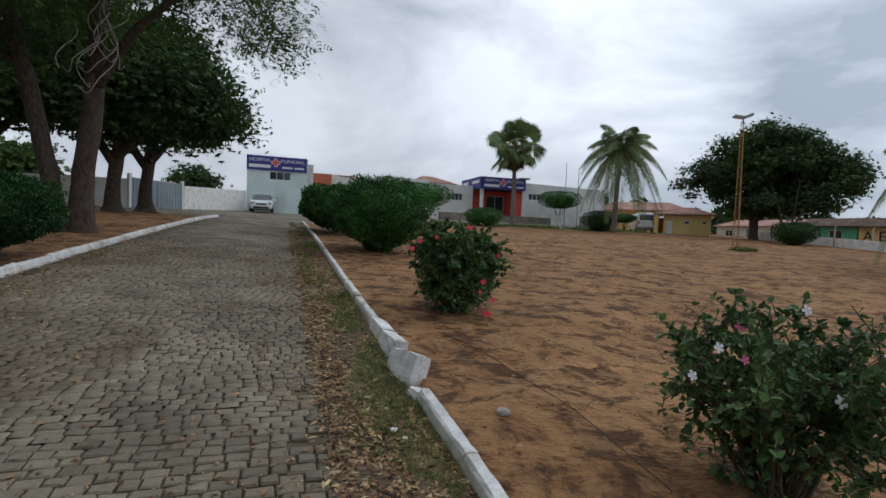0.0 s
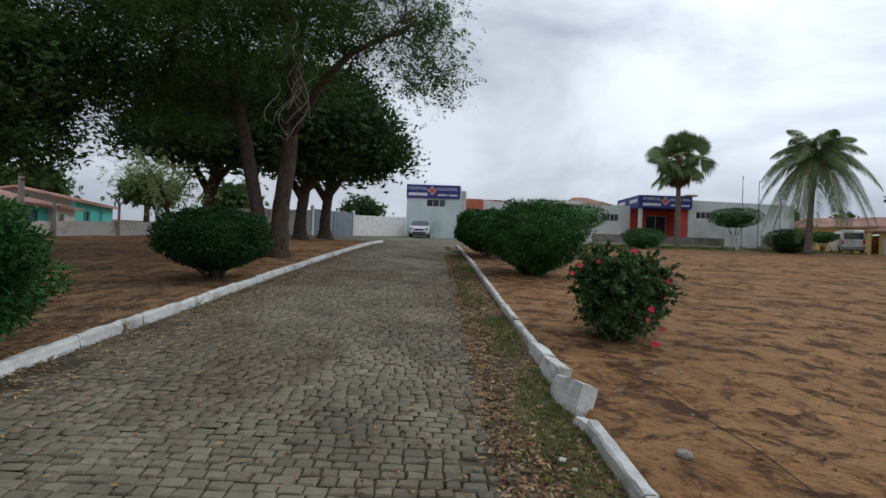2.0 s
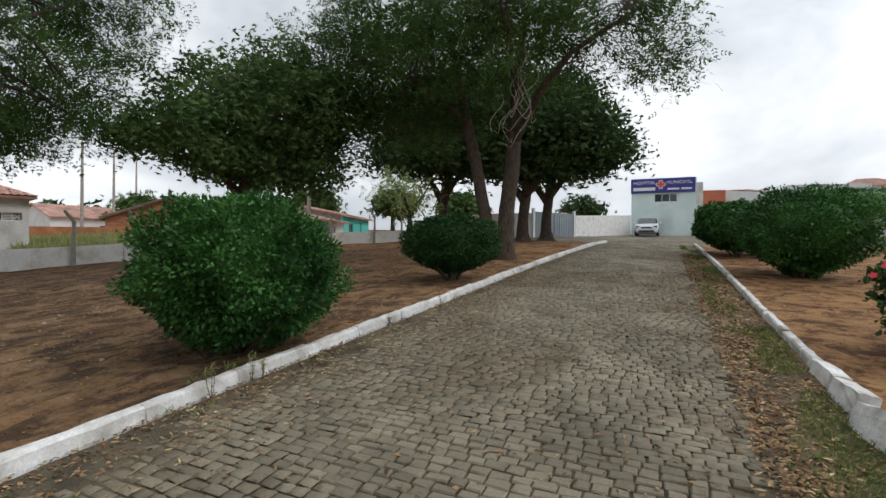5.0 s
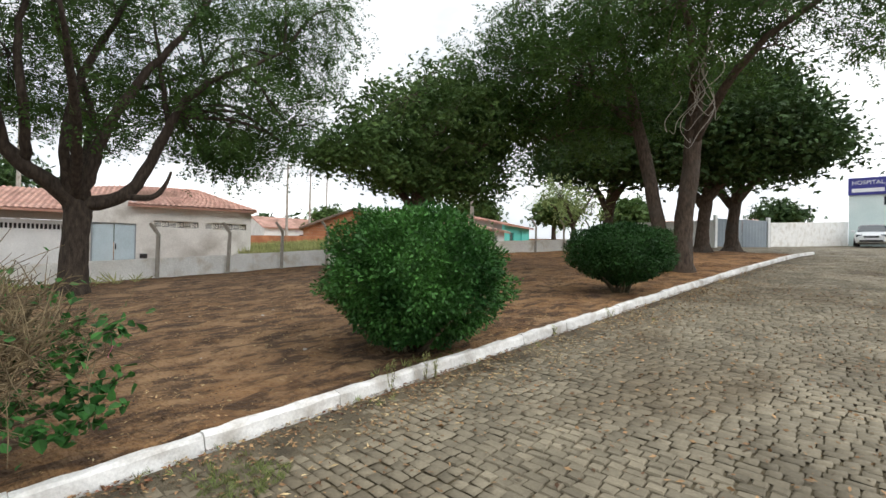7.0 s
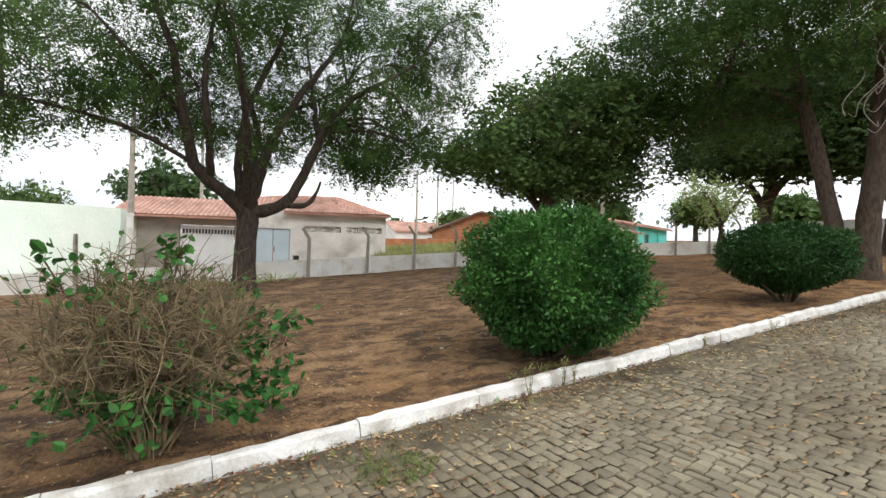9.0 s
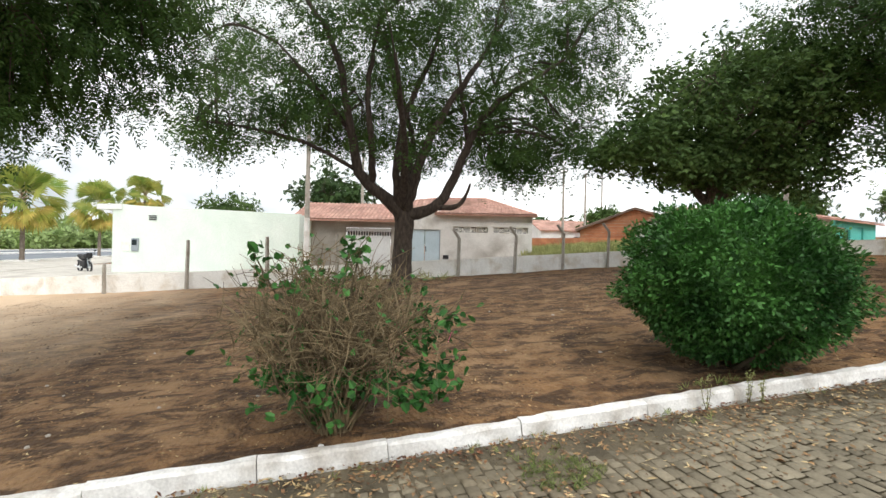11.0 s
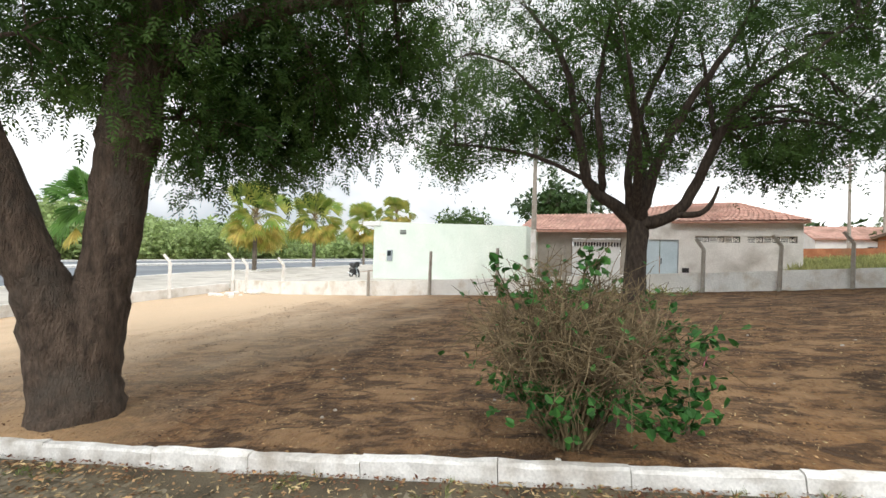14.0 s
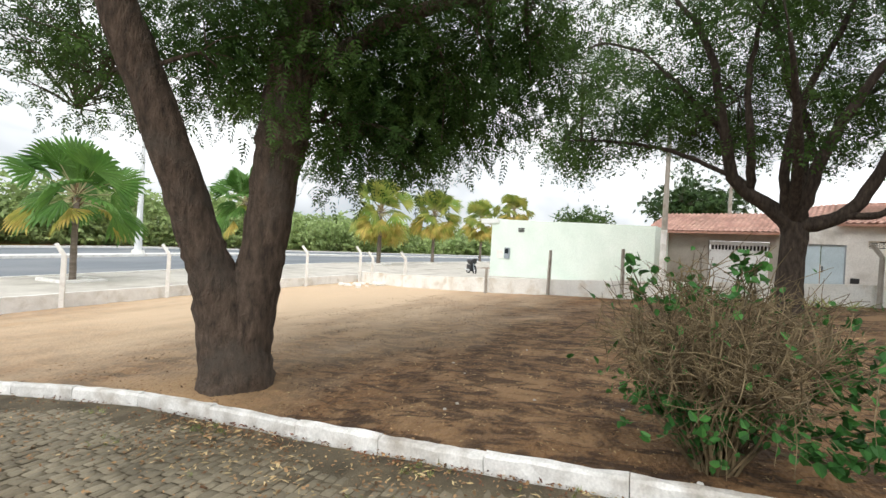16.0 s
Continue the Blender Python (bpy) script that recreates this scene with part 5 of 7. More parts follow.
    tiled_roof(top, (5.2, 0.3, 3.2), (7.0, 0.3, 3.6), (5.2, 3.4, 4.3), (7.0, 3.4, 4.5), M_TILE, 0.2, 0.4)
    Geo().box(7.45, -.07, 1.15, 7.72, -.003, 1.35, bev=.01).put("meter_box", M_DARK, top)


grey_house()


def white_annexe():
    a = math.degrees(math.atan2(9.0, 4.5))
    top = thing("annexe", -29.0, -9.9, 0, "pale mint-white windowless annexe with flat parapet", "building", rz=a)
    g = panel(Geo(), 0, 10.3, -.4, (3.56, 3.14), 0, .2)
    g.box(0, .2, -.4, .2, 5, 3.5).box(10.1, .2, -.4, 10.3, 5, 3.1).box(.2, 4.8, -.4, 10.1, 5, 3.1)
    g.put("wall", M_MINTWHITE, top)
    Geo().box(-.9, -.1, 3.3, .6, 4, 3.58, bev=.02).put("roof_slab", M_WHITE, top)
    mb = Geo().box(1.2, -.1, 1.2, 1.6, -.003, 1.85, bev=.02).put("meter_box", M_STEEL_G, top)
    Geo().box(1.26, -.115, 1.5, 1.54, -.1, 1.78).put("dial_window", M_GLASS, mb)
    Geo().box(.55, -.03, 1.2, 1.05, -.003, 1.65).put("patch", M_WALL_FENCE, top)
    g = Geo()
    for k in range(3):
        g.box(2.15, -.03, 2.78 + k * .09, 2.6, -.003, 2.83 + k * .09)
    g.put("vent_slat", M_DARK, top)
    for x, z in ((-.5, 0), (-.2, 0)):
        Geo().tube([(x, .6, -.5), (x, .6, 2.4)], [.03, .03], 6).put("gate_post", M_RUST, top)
    for zz in (2.3, 1.2):
        Geo().tube([(-.5, .6, zz), (-.2, .6, zz)], [.02, .02], 6).put("gate_rail", M_RUST, top)


white_annexe()


def concrete_pole(x, y, height, label, far=False):
    z = h(x, y)
    top = thing("utility_pole", x, y, z, label, "utility pole")
    Geo().tube([(0, 0, -.3), (0, 0, height / 2), (0, 0, height)], [.13, .11, .08], 8).put("pole", M_CONC, top)
    if not far:
        Geo().tube([(0, 0, .0), (0, 0, 2.4)], [.136, .126], 8, caps=False).put("painted_foot", M_POSTW, top)
    arm = Geo().box(-.7, -.05, height - .5, .7, .05, height - .4, bev=.01).put("crossarm", M_CONC, top)
    for q in (-.6, 0, .6):
        Geo().tube([(q, 0, height - .4), (q, 0, height - .34), (q, 0, height - .28)], [.03, .05, .03], 8).put("insulator", M_DARK, arm)


concrete_pole(-23.2, -.35, 7.2, "weathered concrete utility pole with whitewashed foot")
concrete_pole(-19.5, 23.0, 6.5, "slim concrete utility pole by the street", True)
for px, py, ph in ((-40, 22, 7.0), (-46, 28, 7.4), (-58, 38, 9.0), (-36, 3.5, 8.2)):
    concrete_pole(px, py, ph, "distant concrete utility pole among the houses", True)


def brick_house():
    top = thing("house", -31.2, 18.4, 0, "unfinished bare brick house with tiled gable roof", "house", rz=52)
    z0 = h(-29, 20)
    g = Geo()
    g.add([(0, 0, z0), (7.4, 0, z0), (7.4, 0, 3.5), (3.6, 0, 4.7), (0, 0, 3.3), (0, .2, z0), (7.4, .2, z0), (7.4, .2, 3.5), (3.6, .2, 4.7), (0, .2, 3.3)],
          [(0, 1, 2, 3, 4), (9, 8, 7, 6, 5), (0, 4, 9, 5), (1, 6, 7, 2), (2, 7, 8, 3), (3, 8, 9, 4)])
    g.box(0, .2, z0, .2, 8, 3.3).box(7.2, .2, z0, 7.4, 8, 3.4)
    wall = g.put("wall", M_BRICK, top)
    for k in range(int((4.2 - z0) / .2)):
        z = z0 + .2 * k
        a = 0 if z < 3.2 else (z - 3.3) / 1.4 * 3.6
        b = 7.4 if z < 3.4 else 7.4 - (z - 3.5) / 1.2 * 3.8
        Geo().box(a, -.012, z, b, -.002, z + .012).put("mortar_course", M_CONC, wall)
    tiled_roof(top, (-.3, -.3, 3.2), (-.3, 8, 3.2), (3.6, -.3, 4.75), (3.6, 8, 4.75), M_TILE_OLD)
    tiled_roof(top, (7.7, -.3, 3.42), (7.7, 8, 3.42), (3.6, -.3, 4.75), (3.6, 8, 4.75), M_TILE_OLD)
    w = thing("yard_wall", -28.4, 9.5, 0, "rough bare brick yard wall behind tall grass", "wall", rz=94)
    panel(Geo(), 0, 12.5, h(-28, 12) - .2, (2.35, 2.75), 0, .15).put("wall", M_BRICK, w)


brick_house()


def street_house(x, y, rz, L, W, zt, ridge, wall_mat, roof_mat, label, openings=(), door_mat=None, gable_mat=None):
    """A small one-storey house: front wall with openings, side walls and a two-sided tile roof."""
    z0 = min(h(x, y), h(x + L * math.cos(radians(rz)), y + L * math.sin(radians(rz)))) - .3
    top = thing("house", x, y, 0, label, "house", "street houses", rz)
    g = panel(Geo(), 0, L, z0, zt, 0, .2, [o[:4] for o in openings])
    for a in (0, L - .2):
        m = W / 2
        Geo().add([(a, .2, z0), (a, W, z0), (a, W, zt), (a, m, ridge - .1), (a, .2, zt), (a + .2, .2, z0), (a + .2, W, z0), (a + .2, W, zt), (a + .2, m, ridge - .1), (a + .2, .2, zt)],
              [(0, 1, 2, 3, 4), (9, 8, 7, 6, 5), (2, 7, 8, 3), (3, 8, 9, 4), (1, 6, 7, 2)]).put("gable_wall", gable_mat or wall_mat, top)
    g.box(.2, W - .2, z0, L - .2, W, zt)
    g.put("wall", wall_mat, top)
    for o in openings:
        if o[4] == "door":
            d = Geo().box(o[0] + .02, .07, o[2], o[1] - .02, .12, o[3] - .02, bev=.01).put("door", door_mat or M_STEEL_G, top)
            Geo().box(o[1] - .18, .04, (o[2] + o[3]) / 2 - .05, o[1] - .13, .07, (o[2] + o[3]) / 2 + .05).put("handle", M_DARK, d)
        else:
            window_part(top, o[0], o[1], o[2], o[3], .06, 2, door_mat or M_STEEL_W)
    tiled_roof(top, (-.25, -.4, zt - .05), (L + .25, -.4, zt - .05), (-.25, W / 2, ridge), (L + .25, W / 2, ridge), roof_mat)
    tiled_roof(top, (-.25, W + .4, zt - .05), (L + .25, W + .4, zt - .05), (-.25, W / 2, ridge), (L + .25, W / 2, ridge), roof_mat)
    return top


street_house(-22.0, 29.9, 106, 6.3, 6, 3.95, 4.6, M_TEAL, M_TILE, "turquoise fronted house with bare rendered gable and tile roof", [(1.2, 2.2, 2.0, 3.4, "window"), (3.4, 4.2, 1.9, 3.6, "door")], M_TEAL, M_WALL_BROWN)
street_house(-20.4, 26.2, 112, 3.6, 6, 3.35, 4.0, M_WHITE, M_TILE, "small white house front with red tile lean-to roof", [(.6, 1.6, 1.9, 3.0, "window")])
street_house(-19.9, 20.5, 96, 5.4, 7, 3.3, 4.3, M_TEAL, M_TILE, "green painted house with blue doors and red tile roof", [(.6, 1.4, 1.6, 3.0, "door"), (2.2, 3.0, 1.6, 3.0, "door"), (3.6, 4.6, 1.6, 3.0, "door")], M_BLUE, M_WALL_GREY)
street_house(-52.0, 26.0, 80, 14, 9, 4.2, 5.6, M_WHITE, M_TILE, "distant white house with red tile roof", [(4, 5.2, 2.4, 3.5, "window")])
street_house(-46.0, 42.0, 100, 12, 9, 4.4, 5.8, M_WALL_GREY, M_TILE_OLD, "distant rendered house with old tile roof", [(4, 5.2, 2.8, 3.8, "window")])
street_house(-60.0, -14.0, 85, 12, 9, 3.9, 5.2, M_WHITE, M_TILE, "distant white house with red tile roof", [(4, 5.2, 1.6, 2.8, "window")])
street_house(-22.0, 52.0, 10, 12, 9, 4.6, 5.8, M_WHITE, M_TILE, "distant white house with red tile roof", [(4, 5.2, 2.9, 3.8, "window")])


def yellow_house():
    top = thing("house", 37.3, 40.4, 0, "ochre yellow house with red tiled hip roof and open carport", "house", rz=-46)
    z0 = h(38, 40) - .2
    g = panel(Geo(), 0, 4.3, z0, 4.35, 0, .2, [(1.9, 2.4, 3.35, 3.65), (3.5, 3.9, 3.35, 3.65), (.25, .85, z0, 3.7)])
    g.box(0, .2, z0, .2, 5, 4.35).box(4.1, .2, z0, 4.3, 5, 4.35).box(.2, 4.8, z0, 4.1, 5, 4.35)
    g.put("wall", M_YELLOW, top)
    window_part(top, 1.9, 2.4, 3.35, 3.65, .05, 1)
    window_part(top, 3.5, 3.9, 3.35, 3.65, .05, 1)
    Geo().box(.27, .07, z0, .83, .12, 3.68).put("door", M_WHITE, top)
    tiled_roof(top, (-.9, -.5, 4.3), (4.7, -.5, 4.3), (1.6, 2.5, 5.15), (2.4, 2.5, 5.15), M_TILE)
    tiled_roof(top, (4.7, -.5, 4.3), (4.7, 5.5, 4.3), (2.4, 2.5, 5.15), (2.45, 2.6, 5.15), M_TILE)
    tiled_roof(top, (-.9, 5.5, 4.3), (-.9, -.5, 4.3), (1.6, 2.6, 5.15), (1.6, 2.5, 5.15), M_TILE)
    Geo().box(-.7, -.45, z0, -.45, -.2, 4.3, bev=.02).put("column", M_YELLOW, top)
    w = thing("house", 36.6, 50.2, 0, "long ochre yellow ward with red tile roof", "house", rz=-38)
    z0 = h(36, 48) - .2
    g = panel(Geo(), 0, 9.0, z0, 5.2, 0, .2, [(1.5, 2.4, 3.9, 4.5), (4.2, 5.2, 3.9, 4.5), (6.4, 8.6, z0, 4.4)])
    g.box(0, .2, z0, .2, 8, 5.2).box(8.8, .2, z0, 9, 8, 5.2)
    g.put("wall", M_YELLOW, w)
    window_part(w, 1.5, 2.4, 3.9, 4.5, .05, 2)
    window_part(w, 4.2, 5.2, 3.9, 4.5, .05, 2)
    Geo().box(6.4, 3, z0, 8.6, 3.1, 4.4).put("back_wall", M_BRICK, w)
    tiled_roof(w, (-.5, -.6, 5.1), (10, -.6, 5.1), (1.5, 4, 6.3), (8, 4, 6.3), M_TILE)
    tiled_roof(w, (10, -.6, 5.1), (10, 8.5, 5.1), (8, 4, 6.3), (8.05, 4.1, 6.3), M_TILE)


yellow_house()


# row of houses across the east street
street_house(52.4, 47.6, -88, 9.0, 8, 3.75, 4.6, M_WHITE, M_TILE, "white painted house with red tile roof", [(1.2, 2.2, 2.2, 3.2, "window"), (4, 4.9, 1.5, 3.3, "door")])
street_house(52.7, 38.4, -88, 6.3, 8, 3.75, 4.7, M_GREEN, M_TILE_OLD, "green painted house with dark weathered tile roof", [(1.0, 2.8, 1.5, 3.3, "door"), (3.8, 5.0, 2.1, 3.3, "window")], M_STEEL_W)
ae = street_house(52.9, 31.9, -88, 9.0, 8, 3.7, 4.7, M_YELLOW, M_TILE_OLD, "yellow house front lettered in dark paint under an old tile roof", [(6.5, 7.4, 1.5, 3.3, "door")])
letters(ae, "A E", 1.3, -0.02, 2.7, 1.35, M_DARK)
low_wall("wall_east", [(42.0, 33.5), (40.5, 28.5), (39.6, 22.0), (37.0, 10.0), (33.0, -4.0)], 0.75, "low weathered grey boundary wall along the east street", M_WALL_FENCE)
for i in range(9):
    y = 31 - i * 2.6
    fence_post(np.interp(y, [-4, 10, 22, 31.5], [33, 37, 40, 40.5]) - .15, y, 1.7, M_CONC, "weathered concrete fence post standing at the low wall", (0, 0), (.15, 0))

# ---- palms ----


def fan_leaf(g_v, g_f, o, d, length, radius, segs=17, roll=0.0, sag=0.2, span=100):
    """A pleated fan of narrow split segments at the end of a stalk, arched outwards and turned about it by roll."""
    d = unit(np.array(d, float))
    s = unit(np.cross(d, [0.02, 0.01, 1.0]))
    n = np.cross(s, d)
    s, n = s * math.cos(roll) + n * math.sin(roll), n * math.cos(roll) - s * math.sin(roll)
    c = np.array(o) + d * length
    for k in range(segs):
        a0, a1 = [radians(-span + 2 * span * (k + q) / segs) for q in (0.0, 1.0)]
        am = (a0 + a1) / 2
        rim = radius * rng.uniform(.88, 1.06) * (0.72 + .28 * math.cos(am * .8))
        base = len(g_v)

        def pt(a, r, lift):
            u = r / radius
            fold = .22 * radius * abs(math.sin(a)) * u
            return c + (d * math.cos(a) + s * math.sin(a)) * r + n * (lift - fold) - np.array([0, 0, sag * u * u * radius])
        tip = am + rng.uniform(-.05, .05)
        g_v += [c, pt(a0, rim * .72, -.02), pt(am, rim * .74, .03), pt(a1, rim * .72, -.02), pt(am - (am - a0) * .55, rim * .88, -.03), pt(am + (a1 - am) * .55, rim * .88, -.03), pt(tip, rim, -.07 * radius)]
        g_f += [(base, base + 1, base + 2), (base, base + 2, base + 3), (base + 1, base + 4, base + 2), (base + 2, base + 5, base + 3), (base + 2, base + 4, base + 6), (base + 2, base + 6, base + 5)]


def fan_palm(x, y, trunk, crown_r, label, leaves=26, skirt=4, mat_leaf=None, dead=0, tr=.14, lowest=-34, power=1.2):
    z = h(x, y)
    top = thing("fan_palm", x, y, z, label, "palm tree", "fan palms")
    g = Geo()
    p = smooth_line([(0, 0, -.1), (.03, .02, trunk * .5), (0, 0, trunk)], 8)
    g.tube(p, np.linspace(tr * 1.3, tr, len(p)) * (1 + .06 * np.sin(np.arange(len(p)) * 2.5)), 10, .03)
    g.put("trunk", M_BARK_PALM, top, "", True)
    # fibrous boot of old leaf bases round the growing point
    boot = Geo()
    for k in range(26):
        a, e = k * 2.39996, radians(rng.uniform(20, 80))
        o = np.array([0, 0, trunk - .55 + .03 * k])
        d = np.array([math.cos(a) * math.cos(e), math.sin(a) * math.cos(e), math.sin(e)])
        boot.tube([o, o + d * tr * 1.8, o + d * tr * 3.2 + [0, 0, .06]], [tr * .45, tr * .28, tr * .12], 5, .1)
    boot.put("leaf_bases", M_PALM_DEAD, top)
    sets = {"crown": ([], [], mat_leaf or M_PALM), "yellow_leaves": ([], [], M_PALM_DRY), "dead_skirt": ([], [], M_PALM_DEAD)}
    stalks = Geo()
    for k in range(leaves + skirt + dead):
        kind = "crown" if k < leaves else ("yellow_leaves" if k < leaves + skirt else "dead_skirt")
        a = k * 2.39996 + rng.uniform(-.25, .25)
        e = {"crown": radians(84 - (84 - lowest) * (k / max(1, leaves)) ** power + rng.uniform(-7, 7)), "yellow_leaves": radians(rng.uniform(-60, -8)), "dead_skirt": radians(rng.uniform(-86, -60))}[kind]
        d = np.array([math.cos(a) * math.cos(e), math.sin(a) * math.cos(e), math.sin(e)])
        L, r = crown_r * rng.uniform(.40, .54), crown_r * rng.uniform(.40, .50)
        roll, sag, span = rng.uniform(-1.0, 1.0), rng.uniform(.06, .2) + .25 * max(0, math.cos(e)) * (e < .3), 84
        if e > 1.0:
            span, L = 70, L * .8
        if k % 3 == 0:
            L *= .45
        if kind == "yellow_leaves":
            L, r, sag, span = crown_r * rng.uniform(.34, .48), crown_r * rng.uniform(.32, .42), rng.uniform(.3, .55), 76
        if kind == "dead_skirt":
            L, r, sag, span = crown_r * .2, crown_r * .42, .3, 55
        o = np.array([0, 0, trunk - (.05 if kind == "crown" else .25)])
        v, f, _ = sets[kind]
        fan_leaf(v, f, o, d, L, r, 17, roll, sag, span)
        stalks.tube([o, o + d * L * .5 + [0, 0, .03], o + d * L], [.035, .026, .016], 5, 0, False)
    stalks.put("leaf_stalk", M_STALK, top)
    for name, (v, f, m) in sets.items():
        if v:
            mesh_from(name, v, f, m, top)
    return top


def planter(x, y):
    t = thing("tree_pit", x, y, h(x, y), "whitewashed square kerb round a palm on the pavement", "planter", "tree pits")
    for q in ((-.9, -.9, .9, -.75), (-.9, .75, .9, .9), (-.9, -.745, -.75, .745), (.75, -.745, .9, .745)):
        Geo().box(q[0], q[1], -.1, q[2], q[3], .17, bev=.015).put("kerb_stone", M_POSTW, t)


for (x, y), tk, cr in (((-12.93, -22.83), 3.65, 3.1), ((-22.6, -23.4), 4.2, 2.8), ((-38.2, -23.4), 4.9, 3.9), ((-50.5, -23.8), 5.6, 4.0), ((-69, -24.6), 6.4, 4.2), ((-77, -22.0), 8.6, 3.6)):
    fan_palm(x, y, tk, cr, "young fan palm with green and yellowed leaves in a kerbed pit", 24, 3 if x > -30 else 14, M_PALM if x > -30 else M_PALM_YG, tr=.105 if x > -30 else .15, power=1.2 if x > -30 else 1.5)
    planter(x, y)
fan_palm(19.6, 39.4, 7.4, 3.0, "tall fan palm with a brown skirt of dead leaves", 40, 0, M_PALM_DARK, 22, .17, -58, .95)


def coconut_palm(x, y, trunk, label, fronds=24, length=4.2, lean=(.25, -.2)):
    z = h(x, y)
    top = thing("coconut_palm", x, y, z, label, "palm tree", "coconut palms")
    p = smooth_line([(0, 0, -.1), (lean[0] * .3, lean[1] * .3, trunk * .45), (lean[0], lean[1], trunk)], 8)
    Geo().tube(p, np.linspace(.24, .15, len(p)), 10, .04).put("trunk", M_BARK_PALM, top, "", True)
    V, F, R = [], [], Geo()
    o = np.array([lean[0], lean[1], trunk])
    for k in range(fronds):
        a = k * 2.39996 + rng.uniform(-.15, .15)
        e = radians(84 - 124 * k / fronds)
        d = np.array([math.cos(a), math.sin(a), 0])
        L = length * rng.uniform(.85, 1.05)
        t = np.linspace(0, 1, 15)
        horiz = L * (t * math.cos(e) * (1 - .25 * t)) + .25 * L * t * t * max(0, math.sin(e))
        vert = L * (t * math.sin(e) - (.40 + .62 * math.cos(e)) * t ** 2.0)
        pts = o + horiz[:, None] * d + vert[:, None] * np.array([0, 0, 1.0])
        R.tube(pts, np.linspace(.035, .008, 15), 5, 0, False)
        tang = unit(np.gradient(pts, axis=0))
        for i in range(2, 60):
            u = i / 60 * 14
            j = min(13, int(u))
            c = pts[j] * (1 - (u - j)) + pts[j + 1] * (u - j)
            tg = tang[j]
            s = unit(np.cross(tg, [0, 0, 1.0]) + 1e-6)
            ll = .95 * math.sin(math.pi * min(1, .12 + .85 * i / 60)) + .15
            for sd in (1, -1):
                w = unit(tg * .5 + s * sd * .8 + np.array([0, 0, -.35 + rng.uniform(-.2, .1)]))
                tip = c + w * ll + np.array([0, 0, -.35 * ll])
                mid = c + w * ll * .5
                b = len(V)
                V += [c, mid + tg * .04, tip, mid - tg * .04]
                F.append((b, b + 1, b + 2, b + 3))
    R.put("rachis", M_PALM_DRY, top)
    mesh_from("fronds", np.array(V), np.array(F), M_PALM_DARK, top)
    g = Geo()
    for k in range(7):
        a = k * .9
        bm = [(o[0] + .3 * math.cos(a), o[1] + .3 * math.sin(a), o[2] - .35 - .1 * (k % 3) + q) for q in (-.13, -.06, .06, .13)]
        g.tube(bm, [.04, .11, .11, .04], 8)
    g.put("coconuts", M_PALM, top)
    return top


coconut_palm(26.9, 34.8, 7.0, "coconut palm with arching fronds on bare soil", 38, 4.6)
coconut_palm(25.6, 12.0, 5.2, "coconut palm with long drooping fronds", 24, 4.0)


def topiary(x, y, trunk_h, rx, ry, rz, leaf, label, white=True):
    z = h(x, y)
    top = shrub("topiary_tree", x, y, (rx, ry, rz), trunk_h, leaf, label, n=8000, size=.10, stems=6, square=3.6, lumps=.04)
    if white:
        Geo().tube([(0, 0, -.05), (0, 0, 1.3)], [.34, .30], 10, .03).put("painted_trunk", M_POSTW, top, "whitewashed trunk")
    return top


topiary(25.2, 40.8, 2.0, 1.75, 1.75, .75, M_LEAF_BUSH, "flat clipped topiary tree on a whitewashed trunk")
topiary(8.6, 30.8, 1.3, 1.9, 1.9, .72, M_LEAF_BUSH, "flat clipped topiary tree beyond the shrubs", False)
shrub("clipped_shrub", 27.2, 37.1, (1.35, 1.35, .86), .1, M_LEAF_DKBUSH, "dark bowl-shaped clipped shrub", n=9000, size=.095, square=3.6, taper=.6, group="clipped shrubs", lumps=.02)
shrub("clipped_shrub", 15.7, 36.8, (1.45, 1.3, .72), .1, M_LEAF_BUSH, "low rounded green shrub on the grass", n=8000, size=.095, group="clipped shrubs")
shrub("clipped_shrub", 36.5, 26.3, (1.3, 1.3, .80), .1, M_LEAF_DKBUSH, "dark bowl-shaped clipped shrub", n=9000, size=.095, square=3.6, taper=.6, group="clipped shrubs", lumps=.02)
shrub("clipped_shrub", 34.6, 43.0, (1.0, 1.0, .45), .9, M_LEAF_BUSH, "small light green clipped shrub beside the van", n=5000, size=.09, group="clipped shrubs")

tree("ficus_tree", (40.4, 32.8),
     [[(0, 0, -.1, .55), (0, 0, .4, .38), (0, 0, 2.2, .34), (.3, -.3, 4.6, .26), (.6, -.6, 8, .12)], [(0, 0, 1.8, .3), (-2, 1.5, 4, .18), (-4, 2.6, 6, .08)], [(0, 0, 1.8, .3), (2, -2, 4, .18), (3.4, -4.4, 5.5, .08)],
      [(-1.0, -4.0, 0, .12), (-.6, -4.4, 2, .1), (.4, -5.2, 4.4, .06)], [(-1.2, -4.0, 0, .12), (-1.6, -3.6, 2, .1), (-2.2, -3.2, 4.4, .06)], [(-1.1, -4.1, 0, .1), (-1.1, -4.3, 2, .08), (-1.0, -4.6, 4.6, .05)]],
     [(.6, -.6, 6.7, 5.0, 5.0, 3.2, 5), (-2.2, 2.6, 5.6, 3.2, 3.0, 2.2, 1.6), (2.6, -4.0, 5.2, 3.4, 3.6, 2.2, 2.2), (.8, -1.5, 3.3, 4.4, 4.8, 1.0, 1.6), (1, -1, 8.8, 3.2, 3.2, 1.6, 1.2)],
     M_LEAF_DARK, T_LEAF3, .20, "broad dense dark green shade tree across the field", clusters=560, per=92, spread=.42, ragged=.06, group="shade trees")
